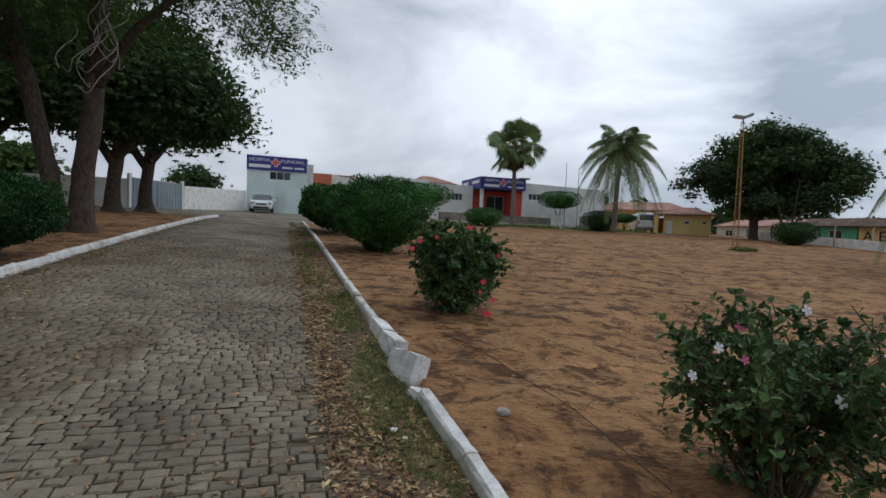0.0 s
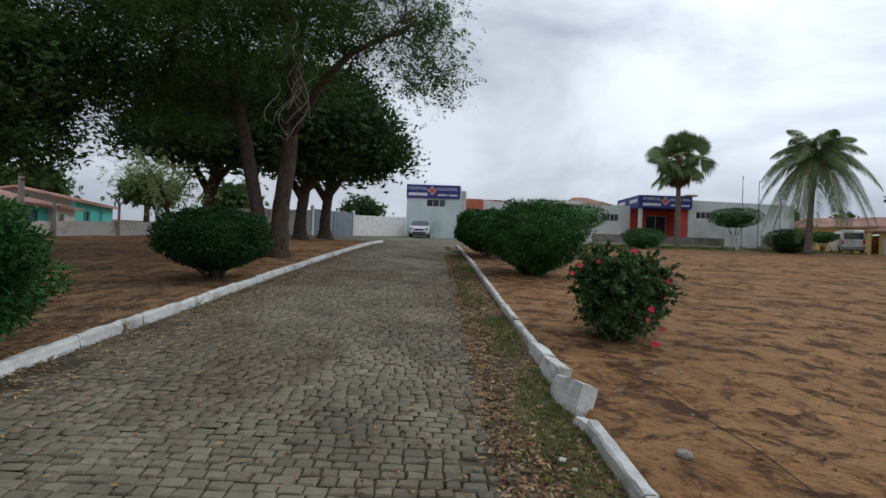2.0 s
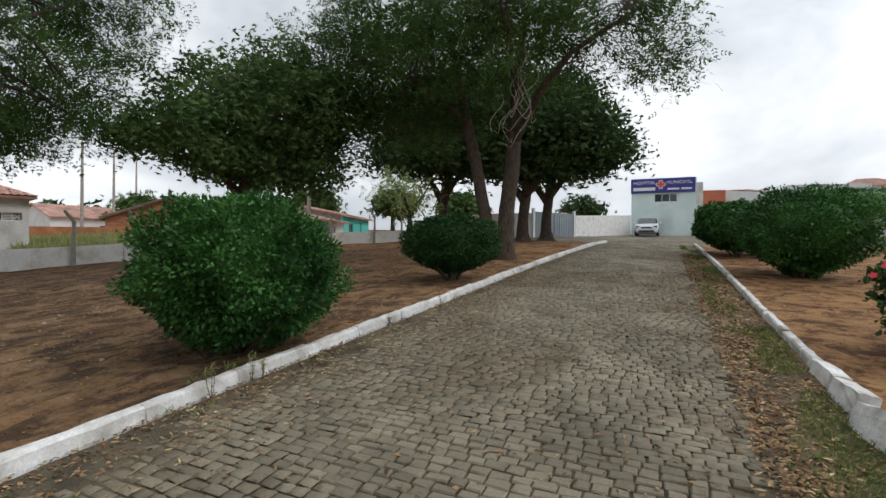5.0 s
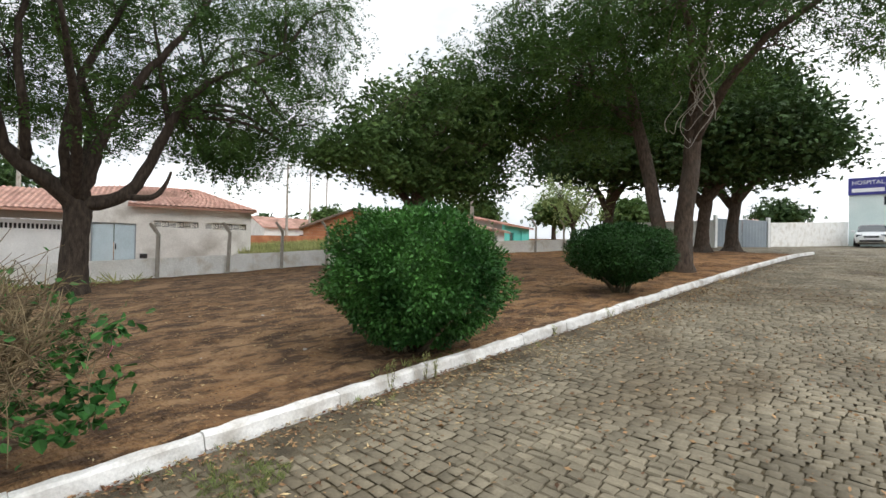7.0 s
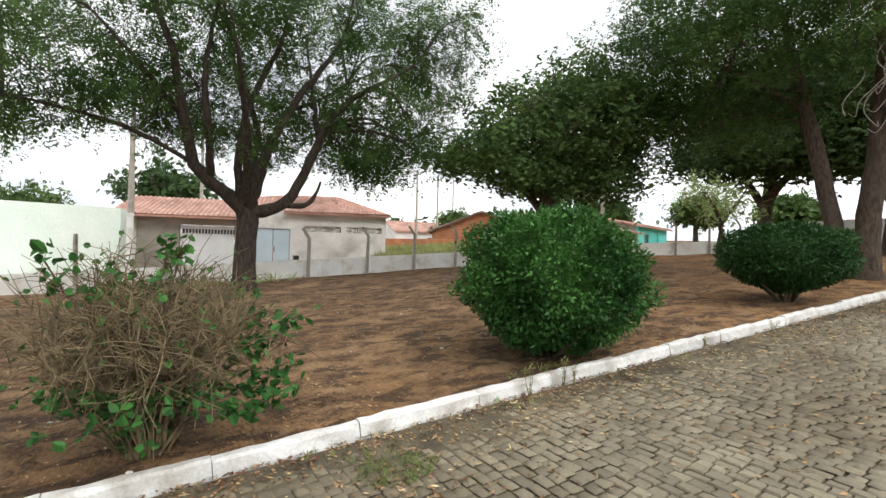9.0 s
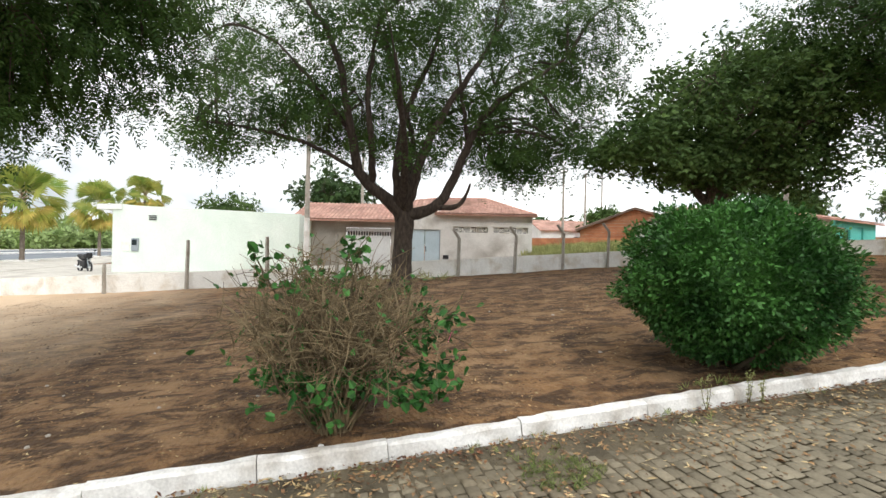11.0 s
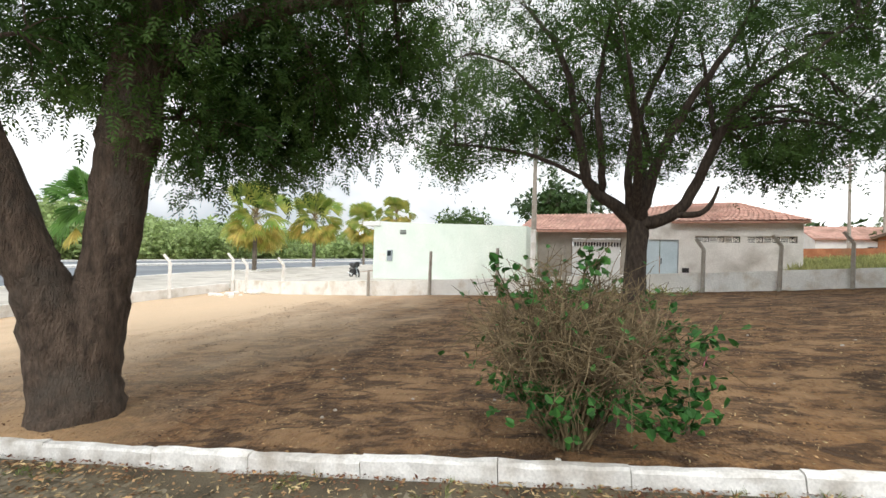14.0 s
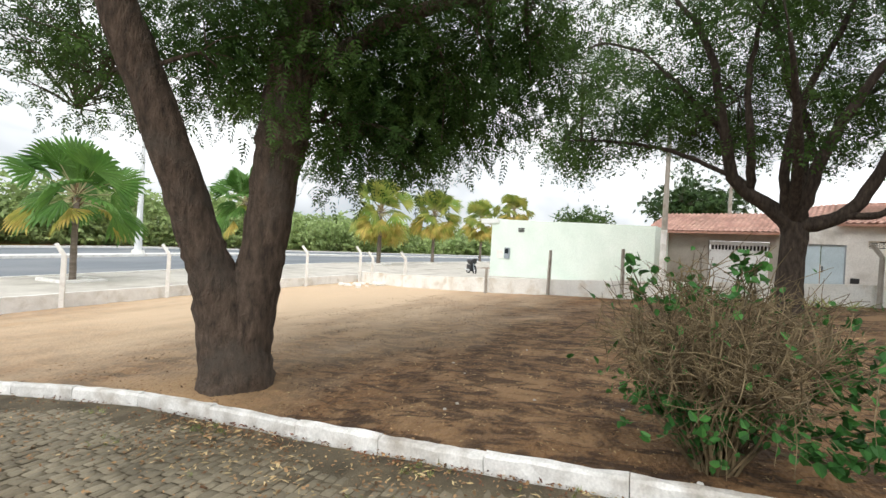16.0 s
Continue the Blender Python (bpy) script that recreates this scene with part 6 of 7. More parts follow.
tree("young_tree", (-10.75, 19.3),
     [[(0, 0, -.1, .14), (.02, .02, .9, .11), (0, 0, 1.5, .08), (-.3, -.2, 2.4, .05)], [(0, 0, 1.3, .06), (.5, .3, 2.2, .04), (.8, .5, 2.9, .02)], [(0, 0, 1.3, .06), (-.6, -.2, 2.0, .04), (-1.2, -.4, 2.6, .02)]],
     [(0, 0, 2.3, 1.3, 1.3, .9, 3), (-.7, -.4, 2.8, .8, .8, .6, 1)], M_LEAF_FAR, T_NEEM_FAR, .3, "small pale green young tree with sparse crown", clusters=70, per=7, spread=.3, secondary=12, twig_r=.008)
for x, y, s, lab in ((-9.8, 64, 1.0, "round-topped tree behind the yard wall"), (-45, 2, 1.5, "dark tree behind the grey house"), (-60, -9, 1.4, "bushy tree behind the annexe"), (-26, 44, .8, "leafy garden tree behind the houses"),
                     (-30, 36, .75, "leafy garden tree behind the houses"), (-50, 33, .72, "bushy tree behind the houses"), (-17, 40, .66, "leafy garden tree beyond the boundary wall")):
    tree("garden_tree", (x, y), [[(0, 0, -.1, .25), (0, 0, 1.5, .2), (.2, .1, 3.4, .1)]], [(0, 0, 3.6 * s, 2.4 * s, 2.4 * s, 1.3 * s, 3), (.8, .5, 3.0 * s, 1.8 * s, 1.8 * s, 1.0 * s, 1)], M_LEAF_DARK if "dark" in lab or "round" in lab else M_LEAF_MID, T_SPRAY, .5, lab,
         clusters=110, per=26, spread=.5, secondary=10, group="garden trees")

# ---- street on the south side ----
ST = -25.2


def strip(name, x0, x1, y0, y1, dz, material, label, category, thick=0.0):
    g = Geo()
    xs = np.concatenate([np.arange(x0, -90, 60.0), np.arange(max(x0, -90), x1 + .1, 3.0)])
    for a, b in zip(xs[:-1], xs[1:]):
        p = []
        for x in (a, b):
            for y in (y0, y1):
                p.append((x, y, h(x, y) + dz))
        q = [(v[0], v[1], v[2] - thick) for v in p]
        g.add(p + q, [(0, 2, 3, 1), (4, 5, 7, 6), (0, 4, 6, 2), (1, 3, 7, 5)] if thick else [(0, 2, 3, 1)])
    return tagged(g.put(name, material), label, category, kind="structure")


strip("pavement", -300, 60, ST - .15, -16.9, .05, M_PAVE, "worn pale concrete pavement outside the boundary wall", "pavement", .2)
strip("forecourt", -44, -21.9, -16.88, -4.0, .03, M_PAVE, "worn pale concrete apron beside the annexe", "pavement", .2)
strip("kerb_street", -300, 60, ST - .35, ST - .155, .09, M_POSTW, "whitewashed street kerb", "kerb", .2)
strip("street", -300, 60, ST - 12.0, ST - .36, .012, M_ASPHALT, "grey worn asphalt carriageway", "road")
strip("median", -300, 60, ST - 13.6, ST - 12.01, .2, M_POSTW, "whitewashed concrete median of the avenue", "median", .3)
strip("street_far", -300, 60, ST - 25.0, ST - 13.61, .012, M_ASPHALT, "grey worn asphalt carriageway", "road")
strip("kerb_far", -300, 60, ST - 25.4, ST - 25.01, .2, M_POSTW, "whitewashed far street kerb", "kerb", .3)


def street_lamp(x, y):
    top = thing("street_lamp", x, y, h(x, y) + .15, "tall white street lamp on the avenue's median", "street lamp")
    Geo().tube([(0, 0, 0), (0, 0, 3), (0, 0, 10.5)], [.3, .22, .12], 10).put("pole", M_STEEL_W, top)
    Geo().tube([(0, 0, 0), (0, 0, .35)], [.5, .42], 12).put("base", M_POSTW, top)
    for s in (1, -1):
        arm = Geo().tube(smooth_line([(0, 0, 10.3), (0, s * .8, 10.9), (0, s * 2.0, 11.1)], 4), np.linspace(.06, .04, 9), 8).put("arm", M_STEEL_W, top)
        Geo().box(-.14, s * 2.3 - .35, 11.02, .14, s * 2.3 + .35, 11.16, bev=.03).put("lamp_head", M_STEEL_G, arm)


street_lamp(-26.0, ST - 12.8)


def scrub(n, x0, x1, y0, y1, hh, material, size, seed, name, label):
    r = np.random.default_rng(seed)
    m = n // 110
    cx, cy = r.uniform(x0, x1, m), r.uniform(y0, y1, m)
    tall = np.array([.55 + .6 * (noise.noise(Vector((a * .05, b * .05, seed))) + .5) for a, b in zip(cx, cy)]) * hh
    rad = r.uniform(.28, .48, m) * tall + .4
    d = unit(r.normal(0, 1, (m, 110, 3)))
    p = d * (r.random((m, 110, 1)) ** .3) * np.stack([rad, rad, tall * .5], 1)[:, None]
    p += np.stack([cx, cy, np.array([h(a, b) for a, b in zip(cx, cy)]) + tall * .5], 1)[:, None]
    ob = sprays(name, p.reshape(-1, 3), (d + r.normal(0, .6, d.shape)).reshape(-1, 3), np.full(m * 110, size) * r.uniform(.6, 1.3, m * 110), T_LEAF3, material, None)
    return tagged(ob, label, "scrub", kind="stuff")


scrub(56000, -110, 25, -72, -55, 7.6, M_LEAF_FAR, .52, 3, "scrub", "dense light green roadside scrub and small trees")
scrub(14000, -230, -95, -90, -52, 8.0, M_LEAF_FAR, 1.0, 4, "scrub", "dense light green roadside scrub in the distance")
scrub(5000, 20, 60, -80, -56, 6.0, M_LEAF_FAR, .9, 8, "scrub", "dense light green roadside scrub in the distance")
scrub(9000, -160, -70, 20, 95, 5.0, M_LEAF_DARK, 1.0, 5, "far_trees", "distant tree line behind the houses")
scrub(9000, 30, 160, 60, 110, 5.5, M_LEAF_DARK, 1.0, 6, "far_trees", "distant tree line behind the hospital")
scrub(4000, 60, 110, -20, 60, 4.0, M_LEAF_DARK, 1.0, 9, "far_trees", "distant tree line behind the east street")


# ---- open flowering shrubs ----


def blossom(parent, c, size, material, face):
    """Five rounded petals round a small centre."""
    f = unit(np.array(face, float))
    s = unit(np.cross(f, [0.1, 0.2, 1.0]))
    u = np.cross(s, f)
    V, F = [], []
    for k in range(5):
        a = k * 2 * math.pi / 5
        d, e = s * math.cos(a) + u * math.sin(a), -s * math.sin(a) + u * math.cos(a)
        b = len(V)
        V += [c, c + (d * .45 + e * .3) * size + f * .12 * size, c + (d * .85 + e * .32) * size + f * .1 * size, c + d * size + f * .02 * size, c + (d * .85 - e * .32) * size + f * .1 * size, c + (d * .45 - e * .3) * size + f * .12 * size]
        F += [(b, b + 1, b + 2, b + 3), (b, b + 3, b + 4, b + 5)]
    mesh_from("flower", V, F, material, parent)


def open_shrub(name, x, y, height, rad, label, leaf, stem_mat, stems=30, side=6, leaf_size=.07, leaves_per=26, flowers=(), seed=1, leaf_where=None, bare=0.25, stem_r=.012, flat=0.5, upright=0.4, fill=0):
    """Arching stems from one root, side twigs, single leaves along them, and flowers at the given places."""
    r = np.random.default_rng(seed)
    top = thing(name, x, y, clutter_z(x, y) - .02, label, "shrub")
    g, O, D = Geo(), [], []
    for k in range(stems):
        a = k * 2.39996 + r.uniform(-.3, .3)
        q = math.sqrt((k + .5) / stems)
        reach = rad * q * r.uniform(.75, 1.08)
        top_h = height * (1 - flat * q * q) * r.uniform(.82, 1.05)
        b = np.array([math.cos(a), math.sin(a), 0]) * r.uniform(.02, .14)
        e = np.array([math.cos(a) * reach, math.sin(a) * reach, top_h])
        m = b + (e - b) * .5 + np.array([-math.cos(a), -math.sin(a), 0]) * reach * (upright * .45) + r.normal(0, .06, 3)
        m2 = m * .45 + e * .55 + r.normal(0, .07, 3)
        ln = smooth_line([b, m, m2, e], 5)
        g.tube(ln, np.linspace(stem_r * r.uniform(.8, 1.5), stem_r * .4, len(ln)), 5, 0, False)
        lines = [ln]
        for j in range(side):
            i = int(r.integers(len(ln) // 3, len(ln)))
            p = ln[i]
            d = unit(r.normal(0, 1, 3) + np.array([math.cos(a) * .5, math.sin(a) * .5, .55]))
            L = r.uniform(.12, .38) * height * .8
            t = smooth_line([p, p + d * L * .5 + r.normal(0, .03, 3), p + d * L + r.normal(0, .04, 3) + np.array([0, 0, -.02])], 3)
            g.tube(t, np.linspace(stem_r * .45, stem_r * .2, len(t)), 4, 0, False)
            lines.append(t)
        for t in lines:
            n = leaves_per if t is ln else leaves_per // 2
            u = r.uniform(bare if t is ln else .1, 1.0, n)
            i = np.minimum((u * (len(t) - 1)).astype(int), len(t) - 2)
            fr = (u * (len(t) - 1) - i)[:, None]
            p = t[i] * (1 - fr) + t[i + 1] * fr
            if leaf_where is not None:
                p = p[np.array([r.random() < leaf_where(w) for w in p], bool)]
            if len(p):
                O.append(p)
                D.append(unit(r.normal(0, .8, p.shape) + np.array([0, 0, .15])))
    g.put("stem", stem_mat, top, "", False)
    if fill:
        d = unit(r.normal(0, 1, (fill, 3)))
        p = d * r.uniform(.55, 1.0, (fill, 1)) * np.array([rad * .82, rad * .82, height * .44])
        p *= 1 + .22 * np.array([noise.noise(Vector(q) * 3.2) for q in d])[:, None]
        p[:, 2] += height * .46
        O.append(p[p[:, 2] > .03]), D.append(unit(d + r.normal(0, .7, d.shape))[p[:, 2] > .03])
    O, D = np.vstack(O), np.vstack(D)
    sprays("foliage", O, D, leaf_size * r.uniform(.6, 1.25, len(O)), T_ROUND, leaf, top, tilt=.7)
    for m, px, py, pz, s in flowers:
        blossom(top, np.array([px, py, pz]), s * (.72 if m is FL_R else 1), m, (-.25 - px * .2, -1, .35))
    return top


FL_W, FL_P, FL_R = M_WHITEP, M_PINK, M_REDP
open_shrub("hibiscus_shrub", 2.78, 2.02, 1.06, .72, "loose hibiscus shrub with small green leaves and white flowers", M_LEAF_ROSE, M_STEM, 42, 9, .05, 28,
           [(FL_W, -.22, -.45, .74, .036), (FL_W, .02, -.1, 1.12, .032), (FL_W, -.55, -.05, .92, .032), (FL_P, -.35, .0, 1.02, .035), (FL_W, .45, -.25, .86, .034), (FL_W, -.72, -.05, .78, .03), (FL_P, -.42, -.1, .86, .028), (FL_W, .2, -.45, .72, .028)], seed=4, flat=.28, bare=.10, upright=.3, fill=700)
open_shrub("hibiscus_shrub", 2.37, 6.5, 1.22, .68, "rounded hibiscus shrub with red flowers on bare soil", M_LEAF_ROSE, M_STEM, 46, 10, .062, 64,
           [(FL_R, -.62, -.3, 1.02, .055), (FL_R, -.72, -.3, .92, .05), (FL_R, .1, -.25, 1.22, .07), (FL_R, .15, -.68, .52, .06), (FL_R, .3, -.66, .28, .05), (FL_R, .28, -.5, .07, .07), (FL_R, .36, -.42, .05, .05), (FL_R, .5, -.35, .85, .05), (FL_R, -.4, -.35, 1.08, .045), (FL_R, .1, -.7, .4, .04)], seed=9, flat=.35, bare=.05, upright=.1, fill=3400)


def dry_leaves(p):
    """Where the half-dead shrub still has leaves: a skirt, a crest and one long side branch."""
    if p[2] < .55 and math.hypot(p[0], p[1]) > .12:
        return .30
    if p[2] > 1.1 and p[1] < .1:
        return .05
    if p[1] > .6:
        return .10
    return .008


dry = open_shrub("hibiscus_shrub", -4.42, -.15, 1.38, .88, "half-dead hibiscus shrub with bare brown twigs and some green leaves", M_LEAF_HIB, M_TWIG, 120, 19, .066, 24,
                 [(FL_P, .35, .85, .80, .045)], seed=12, leaf_where=dry_leaves, flat=.30, stem_r=.0085, bare=.05, upright=.35)
g = Geo()
O, D = [], []
_rr = np.random.default_rng(5)
for ends in (((0.0, .1, .3), (.2, .5, .42), (.3, .95, .62)), ((0, .1, .3), (.3, .5, .3), (.35, .85, .45)), ((0, .1, .5), (.15, .5, .72), (.25, .92, .95)), ((0, -.1, .6), (-.05, -.45, 1.1), (0, -.62, 1.42)), ((0, .05, .6), (.05, .05, 1.2), (.02, .12, 1.55)), ((0, .05, .6), (.1, .12, 1.2), (.05, .2, 1.5))):
    ln = smooth_line(ends, 8)
    g.tube(ln, np.linspace(.012, .005, len(ln)), 5, 0, False)
    n = 55 if ends[2][1] > .5 else 20
    i = _rr.integers(len(ln) // 2 if n == 55 else len(ln) * 2 // 3, len(ln), n)
    O.append(ln[i] + _rr.normal(0, .05, (n, 3)))
    D.append(unit(_rr.normal(0, .7, (n, 3)) + [.3, 0, 0]))
g.put("side_branch", M_STEM, dry)
sprays("side_foliage", np.vstack(O), np.vstack(D), .085 * _rr.uniform(.7, 1.3, len(np.vstack(O))), T_ROUND, M_LEAF_HIB, dry, tilt=.6)

# hanging bare vines of the twin-trunk tree
vines = thing("hanging_root", -4.95, 14.8, clutter_z(-4.95, 14.8), "bare grey curling roots hanging below the tree crown", "vine")
for k in range(11):
    a = np.array([rng.uniform(.2, 1.3), rng.uniform(-1.4, -.6), rng.uniform(5.4, 6.6)])
    n = 7
    L = rng.uniform(1.2, 2.8)
    ph, amp = rng.uniform(0, 6), rng.uniform(.08, .26)
    pts = [a + np.array([amp * math.sin(ph + i * 1.1) + .05 * i * math.cos(ph), amp * math.cos(ph + i * .9), -L * i / n]) for i in range(n + 1)]
    pts.append(pts[-1] + np.array([.18 * math.cos(ph), .05, .12]))
    ln = smooth_line(pts, 4)
    Geo().tube(ln, np.linspace(.017, .008, len(ln)), 5, 0, False).put("strand", M_CONC, vines)

# ---- floodlight mast on the field ----


def mast(x, y):
    z = clutter_z(x, y)
    top = thing("floodlight_mast", x, y, z, "yellow rusty lattice mast with two floodlights", "floodlight")
    Hm = 6.7
    legs = [np.array([math.cos(a), math.sin(a), 0]) for a in (.3, .3 + 2.094, .3 + 4.189)]
    at = lambda k, t: legs[k] * (.16 * (1 - t) + .08 * t) + np.array([0, 0, Hm * t])
    for k in range(3):
        Geo().tube([at(k, -.02), at(k, .5), at(k, 1)], [.022, .02, .016], 6).put("leg", M_RUST, top)
        b = Geo()
        for i in range(16):
            t0, t1 = i / 16, (i + 1) / 16
            b.tube([at(k, t0), at((k + 1) % 3, t1)], [.007, .007], 4).tube([at(k, t1), at((k + 1) % 3, t1)], [.007, .007], 4)
        tagged(b.put("brace", M_RUST, top), kind="stuff")
    Geo().tube([(0, 0, Hm - .1), (0, 0, Hm + .25)], [.04, .04], 6).put("spigot", M_STEEL_G, top)
    for s in (1, -1):
        ob = Geo().box(-.26, -.18, -.06, .26, .18, .06, bev=.03).put("floodlight", M_STEEL_G, top)
        ob.matrix_local = pose(s * .3, 0, Hm + .28 + .05 * s, 0, -22 if s > 0 else 8, -30)
        ob2 = Geo().box(-.22, -.15, -.075, .22, .15, -.061).put("lens", M_STEEL_W, ob)


mast(22.6, 19.3)

# ---- vehicles ----


def loft(sections, material, name, parent):
    """A closed body through rows of (x, half width, z low, z high, shoulder)."""
    V = []
    for x, w, z0, z1, s in sections:
        V += [(x, -w * .92, z0), (x, -w, z0 + (z1 - z0) * .3), (x, -w, z0 + (z1 - z0) * .75), (x, -w * s, z1), (x, 0, z1 + .02), (x, w * s, z1), (x, w, z0 + (z1 - z0) * .75), (x, w, z0 + (z1 - z0) * .3), (x, w * .92, z0)]
    k = 9
    F = [(i * k + j, i * k + j + 1, (i + 1) * k + j + 1, (i + 1) * k + j) for i in range(len(sections) - 1) for j in range(k - 1)]
    F += [(i * k + k - 1, i * k, (i + 1) * k, (i + 1) * k + k - 1) for i in range(len(sections) - 1)]
    F += [tuple(range(k))[::-1], tuple(range((len(sections) - 1) * k, len(sections) * k))]
    return mesh_from(name, V, F, material, parent, smooth=False)


def wheel(parent, x, y, r=.3, w=.2):
    t = Geo().tube([(x, y - w / 2, r), (x, y - w * .3, r), (x, y + w * .3, r), (x, y + w / 2, r)], [r * .9, r, r, r * .9], 18).put("wheel", M_DARK, parent)
    Geo().tube([(x, y - w / 2 - .012, r), (x, y + w / 2 + .012, r)], [r * .58, r * .58], 14).put("rim", M_STEEL_W, t)


def sedan(x, y, rz):
    top = thing("car", x, y, h(x, y) + .02, "white saloon car parked against the hospital wall", "car", rz=rz)
    loft([(2.08, .62, .32, .62, .9), (1.98, .76, .22, .76, .92), (1.5, .83, .2, .86, .93), (.85, .84, .2, .95, .93), (-.9, .84, .2, .97, .93), (-1.6, .83, .22, .98, .92), (-2.02, .76, .3, .94, .9), (-2.1, .66, .4, .8, .9)], M_CAR, "body", top)
    cab = loft([(.95, .72, .93, .96, .95), (.35, .70, .93, 1.38, .78), (-.5, .70, .93, 1.43, .78), (-1.1, .69, .93, 1.36, .78), (-1.65, .70, .95, 1.0, .95)], M_GLASS, "windows", top)
    loft([(.30, .57, 1.375, 1.41, .95), (-.5, .58, 1.43, 1.465, .95), (-1.08, .56, 1.355, 1.40, .95)], M_CAR, "roof", top)
    for s in (1, -1):
        for xx in (1.32, -1.3):
            wheel(top, xx, s * .76)
        Geo().box(1.93, s * .58 - .15, .56, 2.06, s * .58 + .15, .72, bev=.03).put("headlight", M_GLASS, top)
        Geo().box(.55, s * .93 - .1, .92, .75, s * .93 + .1, 1.06, bev=.03).put("mirror", M_CAR, top)
    Geo().box(2.04, -.36, .52, 2.1, .36, .64, bev=.01).put("grille", M_DARK, top)
    Geo().box(2.0, -.55, .26, 2.1, .55, .38, bev=.02).put("bumper_intake", M_DARK, top)
    Geo().box(2.1, -.2, .42, 2.115, .2, .5).put("plate_bar", M_SIGN_W, top)


sedan(-1.45, 41.6, -90)


def van(x, y, rz):
    top = thing("van", x, y, h(x, y) + .02, "white minivan parked beside the yellow house", "van", rz=rz)
    loft([(2.3, .7, .4, .9, .9), (2.2, .82, .25, 1.1, .9), (1.5, .86, .24, 1.25, .9), (.9, .87, .24, 1.95, .82), (-2.0, .87, .24, 2.0, .82), (-2.25, .84, .3, 1.9, .82), (-2.3, .8, .4, 1.2, .9)], M_CAR, "body", top)
    Geo().box(-2.32, -.66, 1.2, -2.27, .66, 1.75, bev=.02).put("rear_window", M_GLASS, top)
    for s in (1, -1):
        Geo().box(-1.9, s * .862 - .02, 1.2, .8, s * .862 + .02, 1.7, bev=.01).put("side_window", M_GLASS, top)
        for xx in (1.5, -1.4):
            wheel(top, xx, s * .78, .32)
        Geo().box(-2.33, s * .72 - .07, .75, -2.27, s * .72 + .07, 1.1, bev=.01).put("tail_light", M_REDP, top)
    Geo().box(-2.36, -.8, .35, -2.28, .8, .55, bev=.03).put("bumper", M_STEEL_G, top)


van(37.4, 43.8, 62)


def motorcycle(x, y, rz):
    top = thing("motorcycle", x, y, h(x, y) + .05, "dark motorcycle parked at the corner of the annexe", "motorcycle", rz=rz)
    for xx in (.62, -.62):
        a = np.linspace(0, 2 * math.pi, 21)
        w = Geo().tube([(xx + .27 * math.cos(q), 0, .3 + .27 * math.sin(q)) for q in a], [.05] * 21, 8, 0, False).put("wheel", M_DARK, top)
        g = Geo().tube([(xx, -.06, .3), (xx, .06, .3)], [.05, .05], 8)
        for q in np.arange(6) * math.pi / 3:
            g.tube([(xx, 0, .3), (xx + .25 * math.cos(q), 0, .3 + .25 * math.sin(q))], [.01, .01], 4)
        g.put("spokes", M_STEEL_W, w)
    Geo().tube([(.62, .06, .3), (.42, .06, .95)], [.025, .025], 6).tube([(.62, -.06, .3), (.42, -.06, .95)], [.025, .025], 6).put("fork", M_STEEL_G, top)
    Geo().tube([(.42, -.36, 1.02), (.44, -.15, .98), (.44, .15, .98), (.42, .36, 1.02)], [.016] * 4, 6).put("handlebar", M_DARK, top)
    Geo().tube([(.45, 0, .80), (.28, 0, .86), (0, 0, .82), (-.12, 0, .74)], [.12, .18, .17, .10], 10).put("tank", M_DARK, top)
    Geo().tube([(-.05, 0, .76), (-.35, 0, .80), (-.75, 0, .90)], [.12, .15, .11], 8).put("seat", M_DARK, top)
    Geo().box(-.28, -.16, .22, .32, .16, .66, bev=.06).put("engine", M_DARK, top)
    Geo().tube([(-.1, 0, .6), (-.6, 0, .5), (-.85, 0, .62)], [.1, .09, .07], 8).put("rear_fairing", M_DARK, top)
    Geo().box(.5, -.14, .78, .62, .14, 1.08, bev=.04).put("front_fairing", M_DARK, top)
    Geo().tube([(.1, -.16, .3), (-.3, -.18, .28), (-.8, -.18, .36)], [.03, .04, .05], 8).put("exhaust", M_STEEL_W, top)
    Geo().tube([(.46, 0, .86), (.56, 0, .86)], [.09, .07], 10).put("headlamp", M_GLASS, top)
    Geo().tube([(.35, .3, 1.0), (.33, .34, 1.2)], [.01, .01], 5).tube([(.33, .3, 1.2), (.33, .4, 1.22)], [.04, .04], 8).put("mirror", M_DARK, top)


motorcycle(-31.2, -11.9, 40)

# ---- litter, verge and small stones ----


def scatter(name, n, box, size, material, label, template=None, seed=1, keep=None, up=.12, lift=.012):
    r = np.random.default_rng(seed)
    x, y = r.uniform(box[0], box[1], n), r.uniform(box[2], box[3], n)
    if keep is not None:
        m = np.array([r.random() < keep(a, b) for a, b in zip(x, y)])
        x, y = x[m], y[m]
    z = np.array([ground_z(a, b) for a, b in zip(x, y)]) + lift
    d = np.stack([r.normal(0, 1, len(x)), r.normal(0, 1, len(x)), r.normal(0, up, len(x))], 1)
    ob = sprays(name, np.stack([x, y, z], 1), d, size * r.uniform(.5, 1.4, len(x)), T_LEAF if template is None else template, material, None, tilt=.35)
    return tagged(ob, label, "litter", kind="stuff")


def ground_z(x, y):
    """Height of the finished surface: setts on the drive, soil beside it."""
    if on_drive(x, y):
        return h(x, y) + (.012 if x > .38 and y < 26 else .007)
    return h(x, y) + soil_lift(x, y)


